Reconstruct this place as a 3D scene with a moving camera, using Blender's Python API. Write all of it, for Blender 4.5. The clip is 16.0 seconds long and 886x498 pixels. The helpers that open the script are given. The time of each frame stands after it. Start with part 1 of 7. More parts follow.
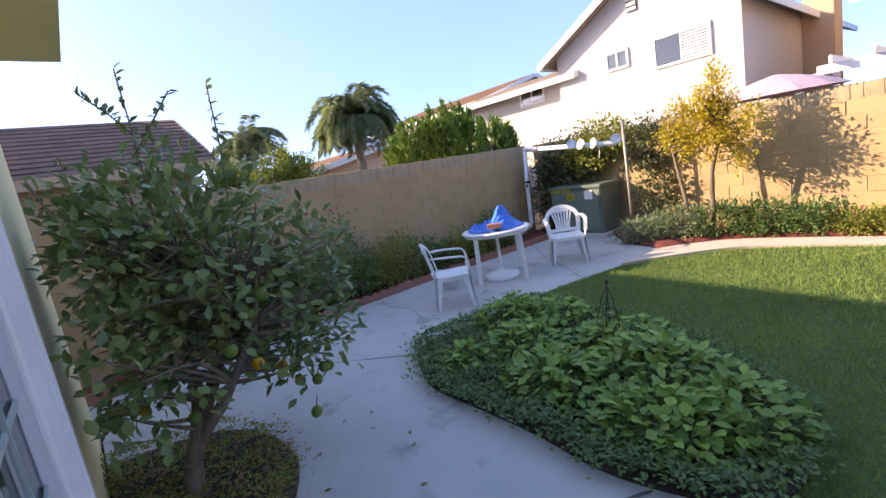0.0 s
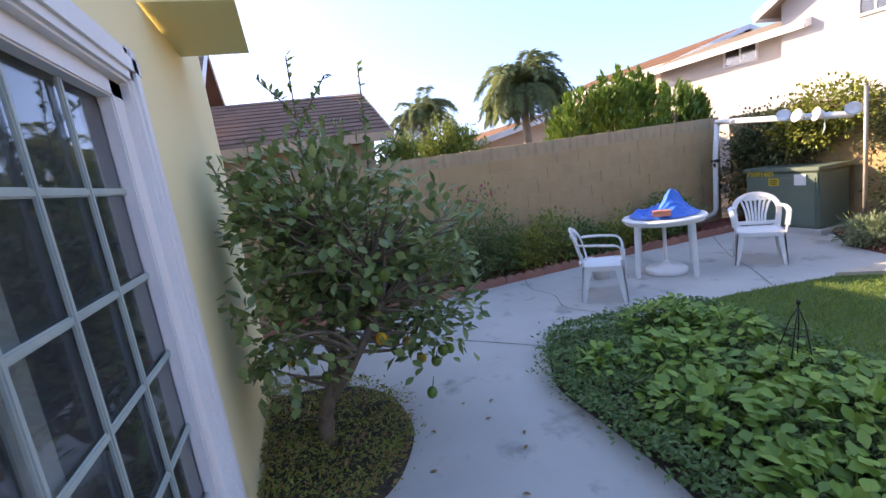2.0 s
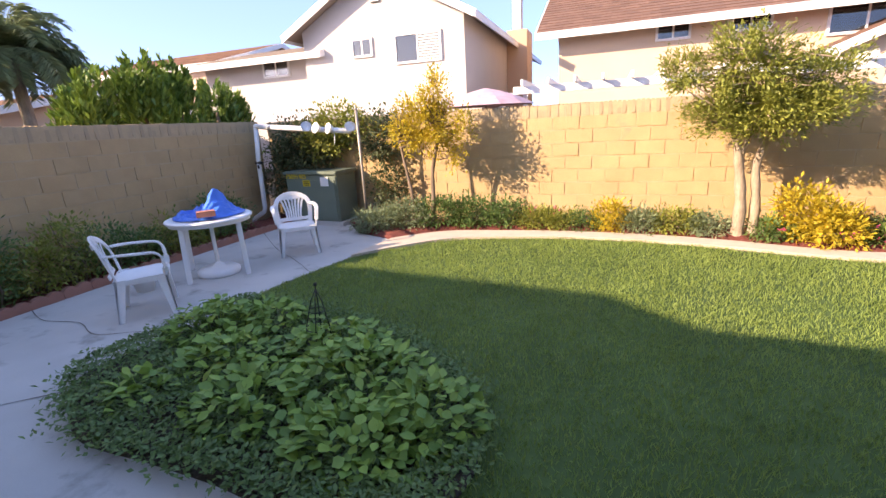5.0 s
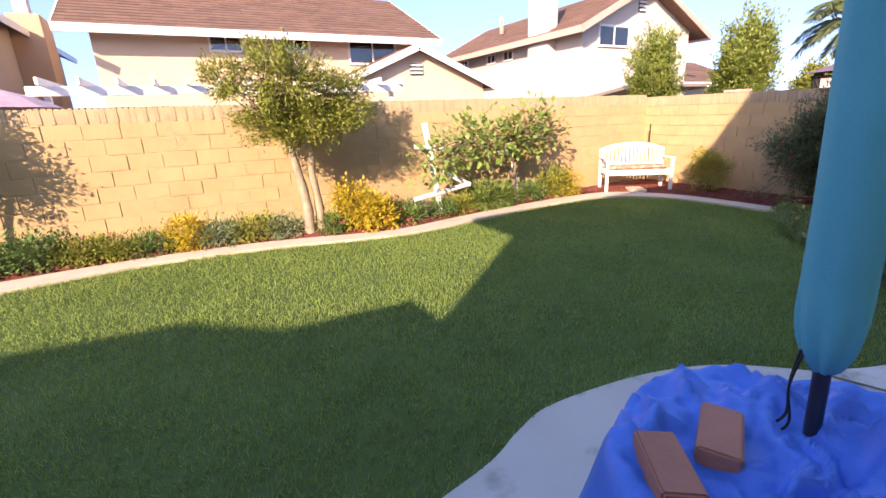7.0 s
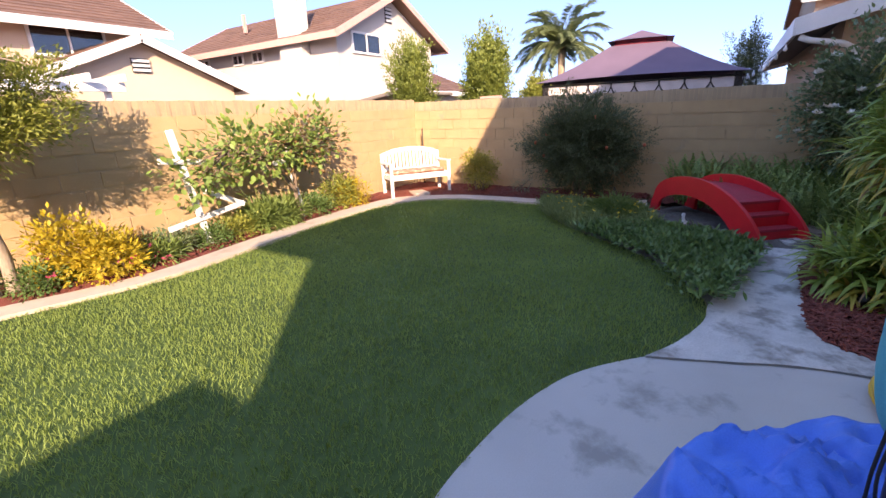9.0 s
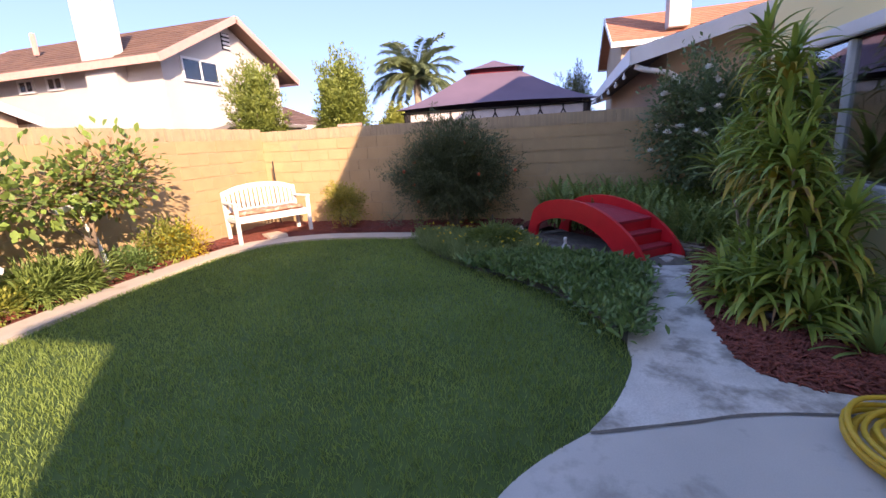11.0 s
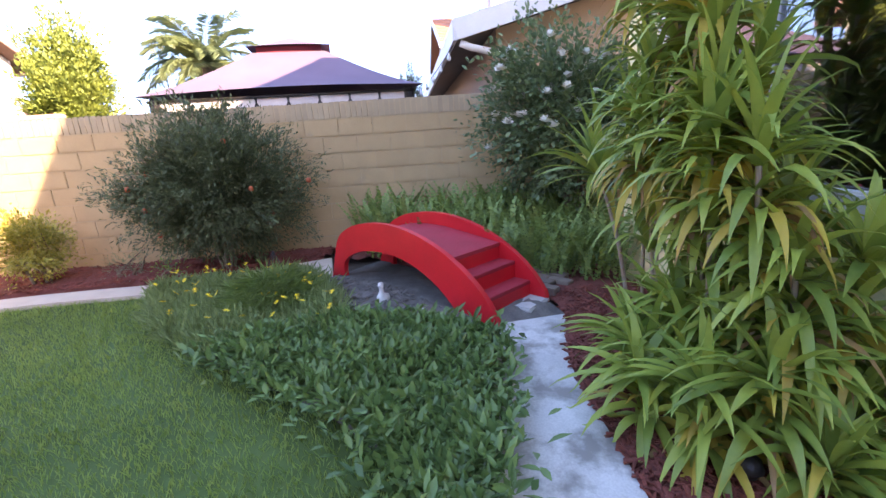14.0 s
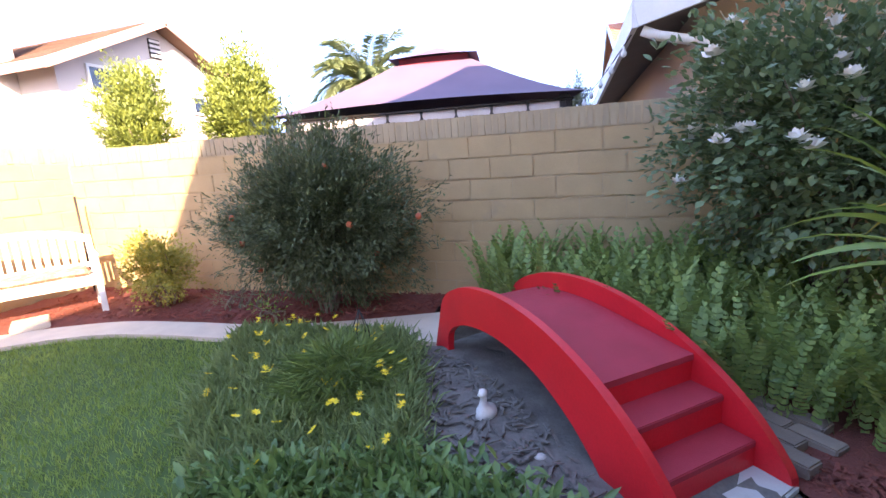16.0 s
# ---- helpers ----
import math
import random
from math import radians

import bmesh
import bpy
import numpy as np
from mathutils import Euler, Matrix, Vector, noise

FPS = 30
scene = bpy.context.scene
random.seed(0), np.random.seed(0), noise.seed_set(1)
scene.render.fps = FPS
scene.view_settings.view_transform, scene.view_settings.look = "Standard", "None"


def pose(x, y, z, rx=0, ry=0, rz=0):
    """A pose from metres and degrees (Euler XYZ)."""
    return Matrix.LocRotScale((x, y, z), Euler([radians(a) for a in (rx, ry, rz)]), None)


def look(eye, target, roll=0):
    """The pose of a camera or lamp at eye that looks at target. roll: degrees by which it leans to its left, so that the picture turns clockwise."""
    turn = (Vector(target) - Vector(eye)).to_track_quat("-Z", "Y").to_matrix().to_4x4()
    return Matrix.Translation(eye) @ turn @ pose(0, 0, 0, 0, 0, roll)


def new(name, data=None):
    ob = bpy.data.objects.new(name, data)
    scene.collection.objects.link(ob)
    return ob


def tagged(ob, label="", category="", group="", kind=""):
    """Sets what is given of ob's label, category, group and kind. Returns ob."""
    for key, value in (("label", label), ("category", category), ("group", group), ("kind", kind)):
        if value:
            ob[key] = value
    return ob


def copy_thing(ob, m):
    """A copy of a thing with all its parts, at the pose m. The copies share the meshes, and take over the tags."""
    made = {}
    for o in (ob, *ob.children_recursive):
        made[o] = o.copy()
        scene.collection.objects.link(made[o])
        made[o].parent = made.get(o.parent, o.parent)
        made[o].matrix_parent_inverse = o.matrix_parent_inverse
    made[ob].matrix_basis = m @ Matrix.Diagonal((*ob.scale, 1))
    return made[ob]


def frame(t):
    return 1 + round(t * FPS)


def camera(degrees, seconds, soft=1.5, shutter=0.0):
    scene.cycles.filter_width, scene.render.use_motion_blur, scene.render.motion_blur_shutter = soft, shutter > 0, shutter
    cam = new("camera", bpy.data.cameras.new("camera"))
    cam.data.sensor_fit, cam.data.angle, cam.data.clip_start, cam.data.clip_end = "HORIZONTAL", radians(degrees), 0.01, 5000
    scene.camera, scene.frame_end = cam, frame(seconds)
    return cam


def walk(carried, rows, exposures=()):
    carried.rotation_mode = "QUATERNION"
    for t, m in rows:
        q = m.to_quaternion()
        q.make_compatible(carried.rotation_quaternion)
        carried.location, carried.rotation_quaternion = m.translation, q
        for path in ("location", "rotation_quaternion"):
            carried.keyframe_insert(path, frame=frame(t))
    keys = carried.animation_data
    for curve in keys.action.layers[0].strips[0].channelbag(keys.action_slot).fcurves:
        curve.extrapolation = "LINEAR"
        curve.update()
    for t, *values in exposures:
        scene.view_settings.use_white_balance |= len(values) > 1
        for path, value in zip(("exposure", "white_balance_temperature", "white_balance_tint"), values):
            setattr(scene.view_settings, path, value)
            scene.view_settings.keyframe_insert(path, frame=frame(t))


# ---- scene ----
cam = camera(89.4, 16.0)
PATH = [
    (0, (3.931, 0.210, 1.673), (2.406, 1.441, 1.335), -9.9),
    (0.5, (3.92, 0.372, 1.702), (2.229, 1.372, 1.355), -9.9),
    (1, (3.865, 0.456, 1.72), (2.106, 1.341, 1.371), -9.9),
    (1.5, (3.843, 0.5, 1.717), (2.029, 1.269, 1.375), -9.7),
    (2, (3.884, 0.497, 1.728), (2.008, 1.094, 1.373), -8.5),
    (2.5, (3.922, 0.465, 1.727), (2.005, 0.885, 1.34), -7.1),
    (3, (3.952, 0.442, 1.727), (2.04, 0.817, 1.278), -5.6),
    (3.5, (3.95, 0.446, 1.724), (2.105, 1.037, 1.224), -4.6),
    (4, (3.905, 0.532, 1.687), (2.281, 1.58, 1.172), -4.0),
    (4.5, (3.958, 0.665, 1.679), (2.758, 2.177, 1.156), -3.8),
    (5, (3.999, 0.748, 1.678), (3.33, 2.552, 1.137), -3.2),
    (5.2, (4.083, 0.813, 1.657), (3.599, 2.675, 1.11), -3.3),
    (7.3, (4.404, 0.981, 1.575), (5.488, 2.563, 1.003), -1.7),
    (7.5, (4.437, 1.084, 1.549), (5.634, 2.58, 0.975), -1.2),
    (8, (4.472, 1.267, 1.561), (5.89, 2.555, 0.987), -1.3),
    (8.5, (4.533, 1.465, 1.558), (6.06, 2.618, 0.977), -2.0),
    (9, (4.645, 1.691, 1.562), (6.253, 2.727, 0.979), -2.5),
    (9.5, (4.791, 1.882, 1.567), (6.514, 2.722, 0.995), -2.4),
    (9.7, (4.863, 1.95, 1.571), (6.629, 2.707, 1.013), -2.4),
    (11.8, (5.953, 2.139, 1.364), (7.871, 2.501, 0.93), -4.6),
    (12, (6.104, 2.107, 1.36), (8.035, 2.388, 0.923), -4.7),
    (12.5, (6.489, 2.015, 1.369), (8.435, 2.119, 0.924), -4.7),
    (13, (6.849, 1.998, 1.334), (8.795, 1.945, 0.874), -4.1),
    (13.5, (7.218, 1.926, 1.337), (9.154, 1.782, 0.859), -3.6),
    (14, (7.613, 1.792, 1.283), (9.551, 1.679, 0.797), -4.1),
    (14.5, (7.965, 1.732, 1.255), (9.901, 1.651, 0.761), -4.1),
    (15, (8.343, 1.66, 1.284), (10.29, 1.667, 0.825), -3.8),
    (15.5, (8.668, 1.601, 1.332), (10.61, 1.862, 0.933), -3.8),
    (16, (8.95, 1.646, 1.356), (10.831, 2.21, 0.977), -3.9),
]
walk(cam, [(t, look(eye, target, roll)) for t, eye, target, roll in PATH], exposures=[(0, 2.47, 7400, 20), (2, 2.72, 7650, 20), (3.5, 3.07, 8050, 20), (4, 3.07, 8250, 20), (5, 2.55, 7650, 24), (8, 2.45, 7450, 25), (11, 2.35, 7450, 28), (12.5, 2.75, 7350, 30), (13.5, 3.35, 7450, 26), (14, 3.7, 7850, 24), (14.5, 4.0, 8050, 24), (15.2, 4.05, 7850, 24), (16, 3.65, 7550, 24)])

# ---- daylight ----
SUN_TO = Vector((1.7, 1.45, -1.0))
world = bpy.data.worlds.new("sky")
scene.world = world
world.use_nodes = True
_wn = world.node_tree.nodes
_sky = _wn.new("ShaderNodeTexSky")
_sky.sky_type, _sky.sun_disc = "NISHITA", False
_sky.sun_elevation = math.atan2(-SUN_TO.z, SUN_TO.xy.length)
_sky.sun_rotation = math.atan2(-SUN_TO.x, -SUN_TO.y)
_sky.air_density, _sky.dust_density, _sky.ozone_density = 0.35, 5.0, 2.5
_sky.altitude = 2000
_haze = _wn.new("ShaderNodeMix")
_haze.data_type = "RGBA"
_haze.inputs["Factor"].default_value = 0.62
_haze.inputs["B"].default_value = (0.56, 1.05, 2.12, 1)
world.node_tree.links.new(_sky.outputs["Color"], _haze.inputs["A"])
world.node_tree.links.new(_haze.outputs["Result"], _wn["Background"].inputs["Color"])
_wn["Background"].inputs["Strength"].default_value = 0.15
_sun = bpy.data.lights.new("sun", "SUN")
_sun.energy, _sun.angle, _sun.color = 2.05, radians(0.5), (1.0, 0.87, 0.67)
new("sun", _sun).matrix_world = look((0, 0, 30), Vector((0, 0, 30)) + SUN_TO)


# ---- materials ----
def mat(name, a, b=None, rough=0.8, scale=6.0, fine=60.0, bump=0.3, island=0.0, per_object=0.0, metal=0.0, spec=0.4,
        stain=None, stain_at=0.6, stain_scale=1.5, sheen=0.0, trans=0.0, stretch=(1, 1, 1), depth=0.01):
    """Two-scale procedural surface: a patchy mix of two colours, fine grain, bump, optional stains."""
    m = bpy.data.materials.new(name)
    m.use_nodes = True
    nt = m.node_tree
    n, l = nt.nodes, nt.links
    bs = n["Principled BSDF"]
    co = n.new("ShaderNodeTexCoord")
    mp = n.new("ShaderNodeMapping")
    mp.inputs["Scale"].default_value = stretch
    geo = n.new("ShaderNodeNewGeometry")
    l.new(geo.outputs["Position"], mp.inputs["Vector"])
    n1 = n.new("ShaderNodeTexNoise")
    n1.inputs["Scale"].default_value, n1.inputs["Detail"].default_value = scale, 5
    l.new(mp.outputs["Vector"], n1.inputs["Vector"])
    n2 = n.new("ShaderNodeTexNoise")
    n2.inputs["Scale"].default_value, n2.inputs["Detail"].default_value = fine, 3
    l.new(mp.outputs["Vector"], n2.inputs["Vector"])
    b = b or tuple(c * 0.72 for c in a)
    add = n.new("ShaderNodeMath")
    add.operation = "MULTIPLY_ADD"
    l.new(n2.outputs["Fac"], add.inputs[0])
    add.inputs[1].default_value = 0.55
    l.new(n1.outputs["Fac"], add.inputs[2])
    ramp = n.new("ShaderNodeMapRange")
    ramp.inputs["From Min"].default_value, ramp.inputs["From Max"].default_value = 0.5, 1.05
    l.new(add.outputs[0], ramp.inputs["Value"])
    fac = ramp.outputs["Result"]
    if island or per_object:
        rnd = geo.outputs["Random Per Island"]
        if per_object:
            oi = n.new("ShaderNodeObjectInfo")
            rnd = oi.outputs["Random"]
        mx = n.new("ShaderNodeMix")
        mx.inputs["Factor"].default_value = island or per_object
        l.new(fac, mx.inputs["A"])
        l.new(rnd, mx.inputs["B"])
        fac = mx.outputs["Result"]
    mix = n.new("ShaderNodeMix")
    mix.data_type = "RGBA"
    mix.inputs["A"].default_value, mix.inputs["B"].default_value = (*b, 1), (*a, 1)
    l.new(fac, mix.inputs["Factor"])
    col = mix.outputs["Result"]
    if stain:
        n3 = n.new("ShaderNodeTexNoise")
        n3.inputs["Scale"].default_value, n3.inputs["Detail"].default_value = stain_scale, 6
        n3.inputs["Roughness"].default_value = 0.62
        l.new(mp.outputs["Vector"], n3.inputs["Vector"])
        r3 = n.new("ShaderNodeMapRange")
        r3.inputs["From Min"].default_value, r3.inputs["From Max"].default_value = stain_at, stain_at + 0.12
        l.new(n3.outputs["Fac"], r3.inputs["Value"])
        m3 = n.new("ShaderNodeMix")
        m3.data_type = "RGBA"
        m3.inputs["B"].default_value = (*stain, 1)
        l.new(r3.outputs["Result"], m3.inputs["Factor"])
        l.new(col, m3.inputs["A"])
        col = m3.outputs["Result"]
    l.new(col, bs.inputs["Base Color"])
    bs.inputs["Roughness"].default_value, bs.inputs["Metallic"].default_value = rough, metal
    bs.inputs["Specular IOR Level"].default_value = spec
    if bump:
        bp = n.new("ShaderNodeBump")
        bp.inputs["Strength"].default_value, bp.inputs["Distance"].default_value = bump, depth
        l.new(add.outputs[0], bp.inputs["Height"])
        l.new(bp.outputs["Normal"], bs.inputs["Normal"])
    if trans:
        tr = n.new("ShaderNodeBsdfTranslucent")
        l.new(col, tr.inputs["Color"])
        ms = n.new("ShaderNodeMixShader")
        ms.inputs["Fac"].default_value = trans
        l.new(bs.outputs["BSDF"], ms.inputs[1])
        l.new(tr.outputs["BSDF"], ms.inputs[2])
        l.new(ms.outputs["Shader"], n["Material Output"].inputs["Surface"])
    return m


def leafmat(name, a, b, trans=0.25, rough=0.5):
    return mat(name, a, b, rough=rough, scale=3.0, fine=40.0, bump=0.15, island=0.7, trans=trans, spec=0.4)


M = {}
M["block"] = mat("slump_block", (0.50, 0.35, 0.185), (0.40, 0.275, 0.145), rough=0.92, scale=4, fine=90, bump=0.5, per_object=0.3, stain=(0.33, 0.25, 0.165), stain_at=0.62)
M["block_far"] = mat("slump_block_joined", (0.50, 0.35, 0.185), (0.40, 0.275, 0.145), rough=0.92, scale=4, fine=90, bump=0.5, island=0.3, stain=(0.33, 0.25, 0.165), stain_at=0.62)
M["mortar"] = mat("mortar", (0.48, 0.355, 0.215), (0.39, 0.29, 0.175), rough=0.95, bump=0.4)
M["cap"] = mat("cap_brick", (0.45, 0.34, 0.21), (0.33, 0.25, 0.16), rough=0.92, fine=120, bump=0.4, island=0.6)
M["concrete"] = mat("concrete", (0.52, 0.50, 0.47), (0.42, 0.405, 0.38), rough=0.85, scale=1.6, fine=140, bump=0.12, stain=(0.30, 0.285, 0.26), stain_at=0.56, stain_scale=2.2, depth=0.004)
M["concrete_worn"] = mat("worn_concrete", (0.68, 0.655, 0.62), (0.40, 0.385, 0.36), rough=0.85, scale=3.0, fine=110, bump=0.25, stain=(0.27, 0.25, 0.225), stain_at=0.49, stain_scale=2.8, depth=0.005)
M["joint"] = mat("joint_dirt", (0.17, 0.15, 0.13), (0.10, 0.09, 0.08), rough=0.95)
M["kerb"] = mat("kerb_concrete", (0.60, 0.50, 0.40), (0.50, 0.41, 0.33), rough=0.9, scale=5, fine=120, bump=0.2, stain=(0.42, 0.33, 0.26), stain_at=0.62)
M["soil"] = mat("soil", (0.10, 0.075, 0.055), (0.045, 0.034, 0.026), rough=0.95, scale=9, fine=70, bump=1.0, depth=0.03)
M["dry_soil"] = mat("dry_creek_soil", (0.19, 0.17, 0.15), (0.10, 0.09, 0.08), rough=0.95, scale=9, fine=70, bump=0.5, depth=0.015)
M["mulch"] = mat("red_mulch", (0.29, 0.075, 0.052), (0.12, 0.034, 0.028), rough=0.9, scale=14, fine=80, bump=1.0, island=0.6, depth=0.02)
M["turf"] = mat("turf_base", (0.08, 0.13, 0.03), (0.05, 0.085, 0.02), rough=0.95, scale=1.3, fine=40, bump=0.5)
M["grass"] = mat("grass_blades", (0.32, 0.415, 0.10), (0.185, 0.275, 0.065), rough=0.6, scale=1.1, fine=5, bump=0, island=0.22, trans=0.35)
M["yellow"] = mat("yellow_stucco", (0.87, 0.77, 0.44), (0.82, 0.72, 0.40), rough=0.92, scale=1.2, fine=220, bump=0.35, stain=(0.70, 0.58, 0.28), stain_at=0.64, stain_scale=1.0, depth=0.004)
M["white"] = mat("white_paint", (0.80, 0.79, 0.77), (0.72, 0.71, 0.69), rough=0.5, scale=3, fine=60, bump=0.08)
M["plastic"] = mat("white_plastic", (0.82, 0.82, 0.82), (0.74, 0.74, 0.74), rough=0.35, scale=3, fine=60, bump=0.04)
M["white_house"] = mat("white_stucco", (0.55, 0.505, 0.465), (0.50, 0.455, 0.42), rough=0.95, scale=0.6, fine=60, bump=0.2)
M["pink_house"] = mat("peach_stucco", (0.66, 0.50, 0.37), (0.61, 0.455, 0.335), rough=0.95, scale=0.6, fine=60, bump=0.2)
M["tan_house"] = mat("tan_stucco", (0.55, 0.40, 0.28), (0.49, 0.35, 0.25), rough=0.95, scale=0.6, fine=60, bump=0.2)
M["brown_roof"] = mat("brown_shingle", (0.22, 0.125, 0.09), (0.13, 0.075, 0.055), rough=0.9, scale=2.5, fine=25, bump=0.5, island=0.6)
M["grey_roof"] = mat("grey_brown_shingle", (0.26, 0.22, 0.19), (0.17, 0.14, 0.12), rough=0.9, scale=2.5, fine=25, bump=0.5, island=0.6)
M["orange_tile"] = mat("orange_roof_tile", (0.50, 0.22, 0.13), (0.36, 0.15, 0.09), rough=0.9, scale=2.5, fine=25, bump=0.5, island=0.6)
M["pink_trim"] = mat("pink_trim", (0.62, 0.37, 0.31), (0.54, 0.32, 0.27), rough=0.7)
M["red"] = mat("red_paint", (0.70, 0.018, 0.026), (0.56, 0.014, 0.02), rough=0.42, scale=4, fine=80, bump=0.12, stain=(0.36, 0.03, 0.03), stain_at=0.68)
M["red_deck"] = mat("red_deck_paint", (0.42, 0.028, 0.045), (0.33, 0.02, 0.032), rough=0.65, scale=5, fine=150, bump=0.3)
M["green_metal"] = mat("green_enamel", (0.16, 0.20, 0.155), (0.12, 0.155, 0.12), rough=0.5, scale=3, fine=80, bump=0.06, stain=(0.20, 0.22, 0.17), stain_at=0.6)
M["tarp"] = mat("blue_tarp", (0.045, 0.20, 0.70), (0.03, 0.14, 0.56), rough=0.36, scale=5, fine=240, bump=0.25)
M["teal"] = mat("teal_canvas", (0.07, 0.42, 0.50), (0.05, 0.34, 0.42), rough=0.8, scale=4, fine=240, bump=0.2)
M["brick"] = mat("red_brick", (0.46, 0.20, 0.14), (0.36, 0.15, 0.105), rough=0.9, scale=10, fine=90, bump=0.5, per_object=0.4)
M["scallop"] = mat("terracotta_concrete", (0.40, 0.19, 0.14), (0.30, 0.14, 0.105), rough=0.92, scale=8, fine=90, bump=0.4, per_object=0.5)
M["purple"] = mat("plum_canvas", (0.175, 0.12, 0.165), (0.14, 0.098, 0.138), rough=0.85, scale=2, fine=90, bump=0.15)
M["burgundy"] = mat("burgundy_canvas", (0.22, 0.03, 0.05), (0.17, 0.025, 0.04), rough=0.85)
M["dark_metal"] = mat("dark_metal", (0.06, 0.055, 0.05), (0.035, 0.03, 0.03), rough=0.5, metal=0.6)
M["steel"] = mat("galvanised_steel", (0.42, 0.38, 0.33), (0.30, 0.25, 0.21), rough=0.55, metal=0.5)
M["bark"] = mat("bark", (0.27, 0.20, 0.14), (0.13, 0.095, 0.07), rough=0.95, scale=14, fine=70, bump=0.8, stretch=(1, 1, 0.3))
M["pale_bark"] = mat("pale_bark", (0.46, 0.37, 0.28), (0.24, 0.18, 0.13), rough=0.95, scale=14, fine=60, bump=0.8, stretch=(1, 1, 0.25))
M["hose"] = mat("yellow_hose", (0.62, 0.40, 0.035), (0.50, 0.31, 0.03), rough=0.45, bump=0.05)
M["stone"] = mat("pale_stone", (0.55, 0.52, 0.47), (0.38, 0.36, 0.33), rough=0.9, scale=12, bump=0.4)
M["glaze"] = mat("weathered_white_glaze", (0.74, 0.72, 0.68), (0.58, 0.55, 0.50), rough=0.45, scale=14, fine=90, bump=0.15)
M["paver"] = mat("brown_paver", (0.30, 0.225, 0.175), (0.20, 0.15, 0.12), rough=0.92, scale=9, fine=90, bump=0.5, per_object=0.6)
M["lemon_leaf"] = leafmat("citrus_leaf", (0.29, 0.36, 0.12), (0.11, 0.17, 0.065), rough=0.32)
M["bed_leaf"] = leafmat("light_broad_leaf", (0.31, 0.46, 0.08), (0.11, 0.22, 0.045))
M["cover_leaf"] = leafmat("ground_cover_leaf", (0.171, 0.271, 0.078), (0.078, 0.139, 0.042))
M["dark_leaf"] = leafmat("dark_glossy_leaf", (0.19, 0.30, 0.085), (0.065, 0.13, 0.045), rough=0.32)
M["grey_leaf"] = leafmat("grey_green_leaf", (0.28, 0.34, 0.18), (0.16, 0.21, 0.115))
M["gazania"] = leafmat("gazania_leaf", (0.30, 0.38, 0.14), (0.15, 0.21, 0.08))
M["yellow_leaf"] = leafmat("golden_leaf", (0.66, 0.48, 0.045), (0.40, 0.34, 0.04), trans=0.35)
M["gold_olive"] = leafmat("gold_olive_leaf", (0.48, 0.40, 0.07), (0.22, 0.22, 0.05))
M["olive_leaf"] = leafmat("olive_leaf", (0.36, 0.36, 0.07), (0.17, 0.21, 0.045))
M["vine_leaf"] = leafmat("grape_leaf", (0.264, 0.372, 0.078), (0.139, 0.202, 0.054))
M["juniper"] = leafmat("juniper_leaf", (0.217, 0.326, 0.054), (0.085, 0.155, 0.034))
M["far_leaf"] = leafmat("far_leaf", (0.30, 0.34, 0.07), (0.13, 0.18, 0.045))
M["palm_leaf"] = leafmat("palm_leaf", (0.42, 0.48, 0.24), (0.23, 0.29, 0.14), trans=0.35)
M["rose_leaf"] = leafmat("rose_leaf", (0.20, 0.27, 0.12), (0.09, 0.14, 0.065), rough=0.4)
M["bush_leaf"] = leafmat("fine_dark_leaf", (0.16, 0.19, 0.085), (0.065, 0.085, 0.042))
M["fern"] = leafmat("foxtail_fern", (0.29, 0.38, 0.10), (0.13, 0.20, 0.058))
M["strap"] = leafmat("strap_leaf", (0.38, 0.46, 0.085), (0.12, 0.21, 0.042), trans=0.3, rough=0.36)
M["dry_leaf"] = leafmat("dry_leaf", (0.36, 0.22, 0.09), (0.22, 0.13, 0.05))
M["straw_leaf"] = leafmat("yellowing_leaf", (0.50, 0.40, 0.06), (0.34, 0.24, 0.05))
M["flower_y"] = mat("yellow_petal", (0.80, 0.58, 0.02), (0.70, 0.46, 0.02), rough=0.6, bump=0)
M["flower_w"] = mat("white_petal", (0.82, 0.80, 0.74), (0.72, 0.68, 0.60), rough=0.6, bump=0)
M["flower_p"] = mat("pink_petal", (0.62, 0.12, 0.22), (0.50, 0.06, 0.14), rough=0.6, bump=0)
M["lemon_green"] = mat("green_citrus", (0.17, 0.25, 0.035), (0.09, 0.14, 0.025), rough=0.4, fine=200, bump=0.1, per_object=0.5)
M["lemon_ripe"] = mat("ripe_citrus", (0.72, 0.36, 0.02), (0.60, 0.30, 0.02), rough=0.4, fine=200, bump=0.1)
# Near-black colour painting the unlit depth behind far panes and vent slats.
M["shade_backing"] = mat("dark_shade_backing", (0.05, 0.05, 0.05), (0.03, 0.03, 0.03), rough=0.5)
# Room dimness is put into this dark base colour.
M["inside"] = mat("interior_painted_dim", (0.10, 0.10, 0.105), (0.07, 0.07, 0.075), rough=0.9)
M["blind"] = mat("pale_blind", (0.62, 0.63, 0.58), (0.52, 0.53, 0.49), rough=0.8)
M["muntin"] = mat("grey_green_bar", (0.38, 0.45, 0.41), (0.33, 0.39, 0.36), rough=0.5, bump=0.05)
M["cushion"] = mat("floral_cushion", (0.55, 0.33, 0.19), (0.28, 0.09, 0.07), rough=0.9, scale=18, fine=60, bump=0.2, stain=(0.60, 0.52, 0.40), stain_at=0.52, stain_scale=14)
M["yellow_tag"] = mat("yellow_label", (0.75, 0.55, 0.03), rough=0.6, bump=0)
M["screen"] = mat("grey_screen_mesh", (0.15, 0.15, 0.165), (0.125, 0.125, 0.14), rough=0.8, scale=3, fine=400, bump=0.1)
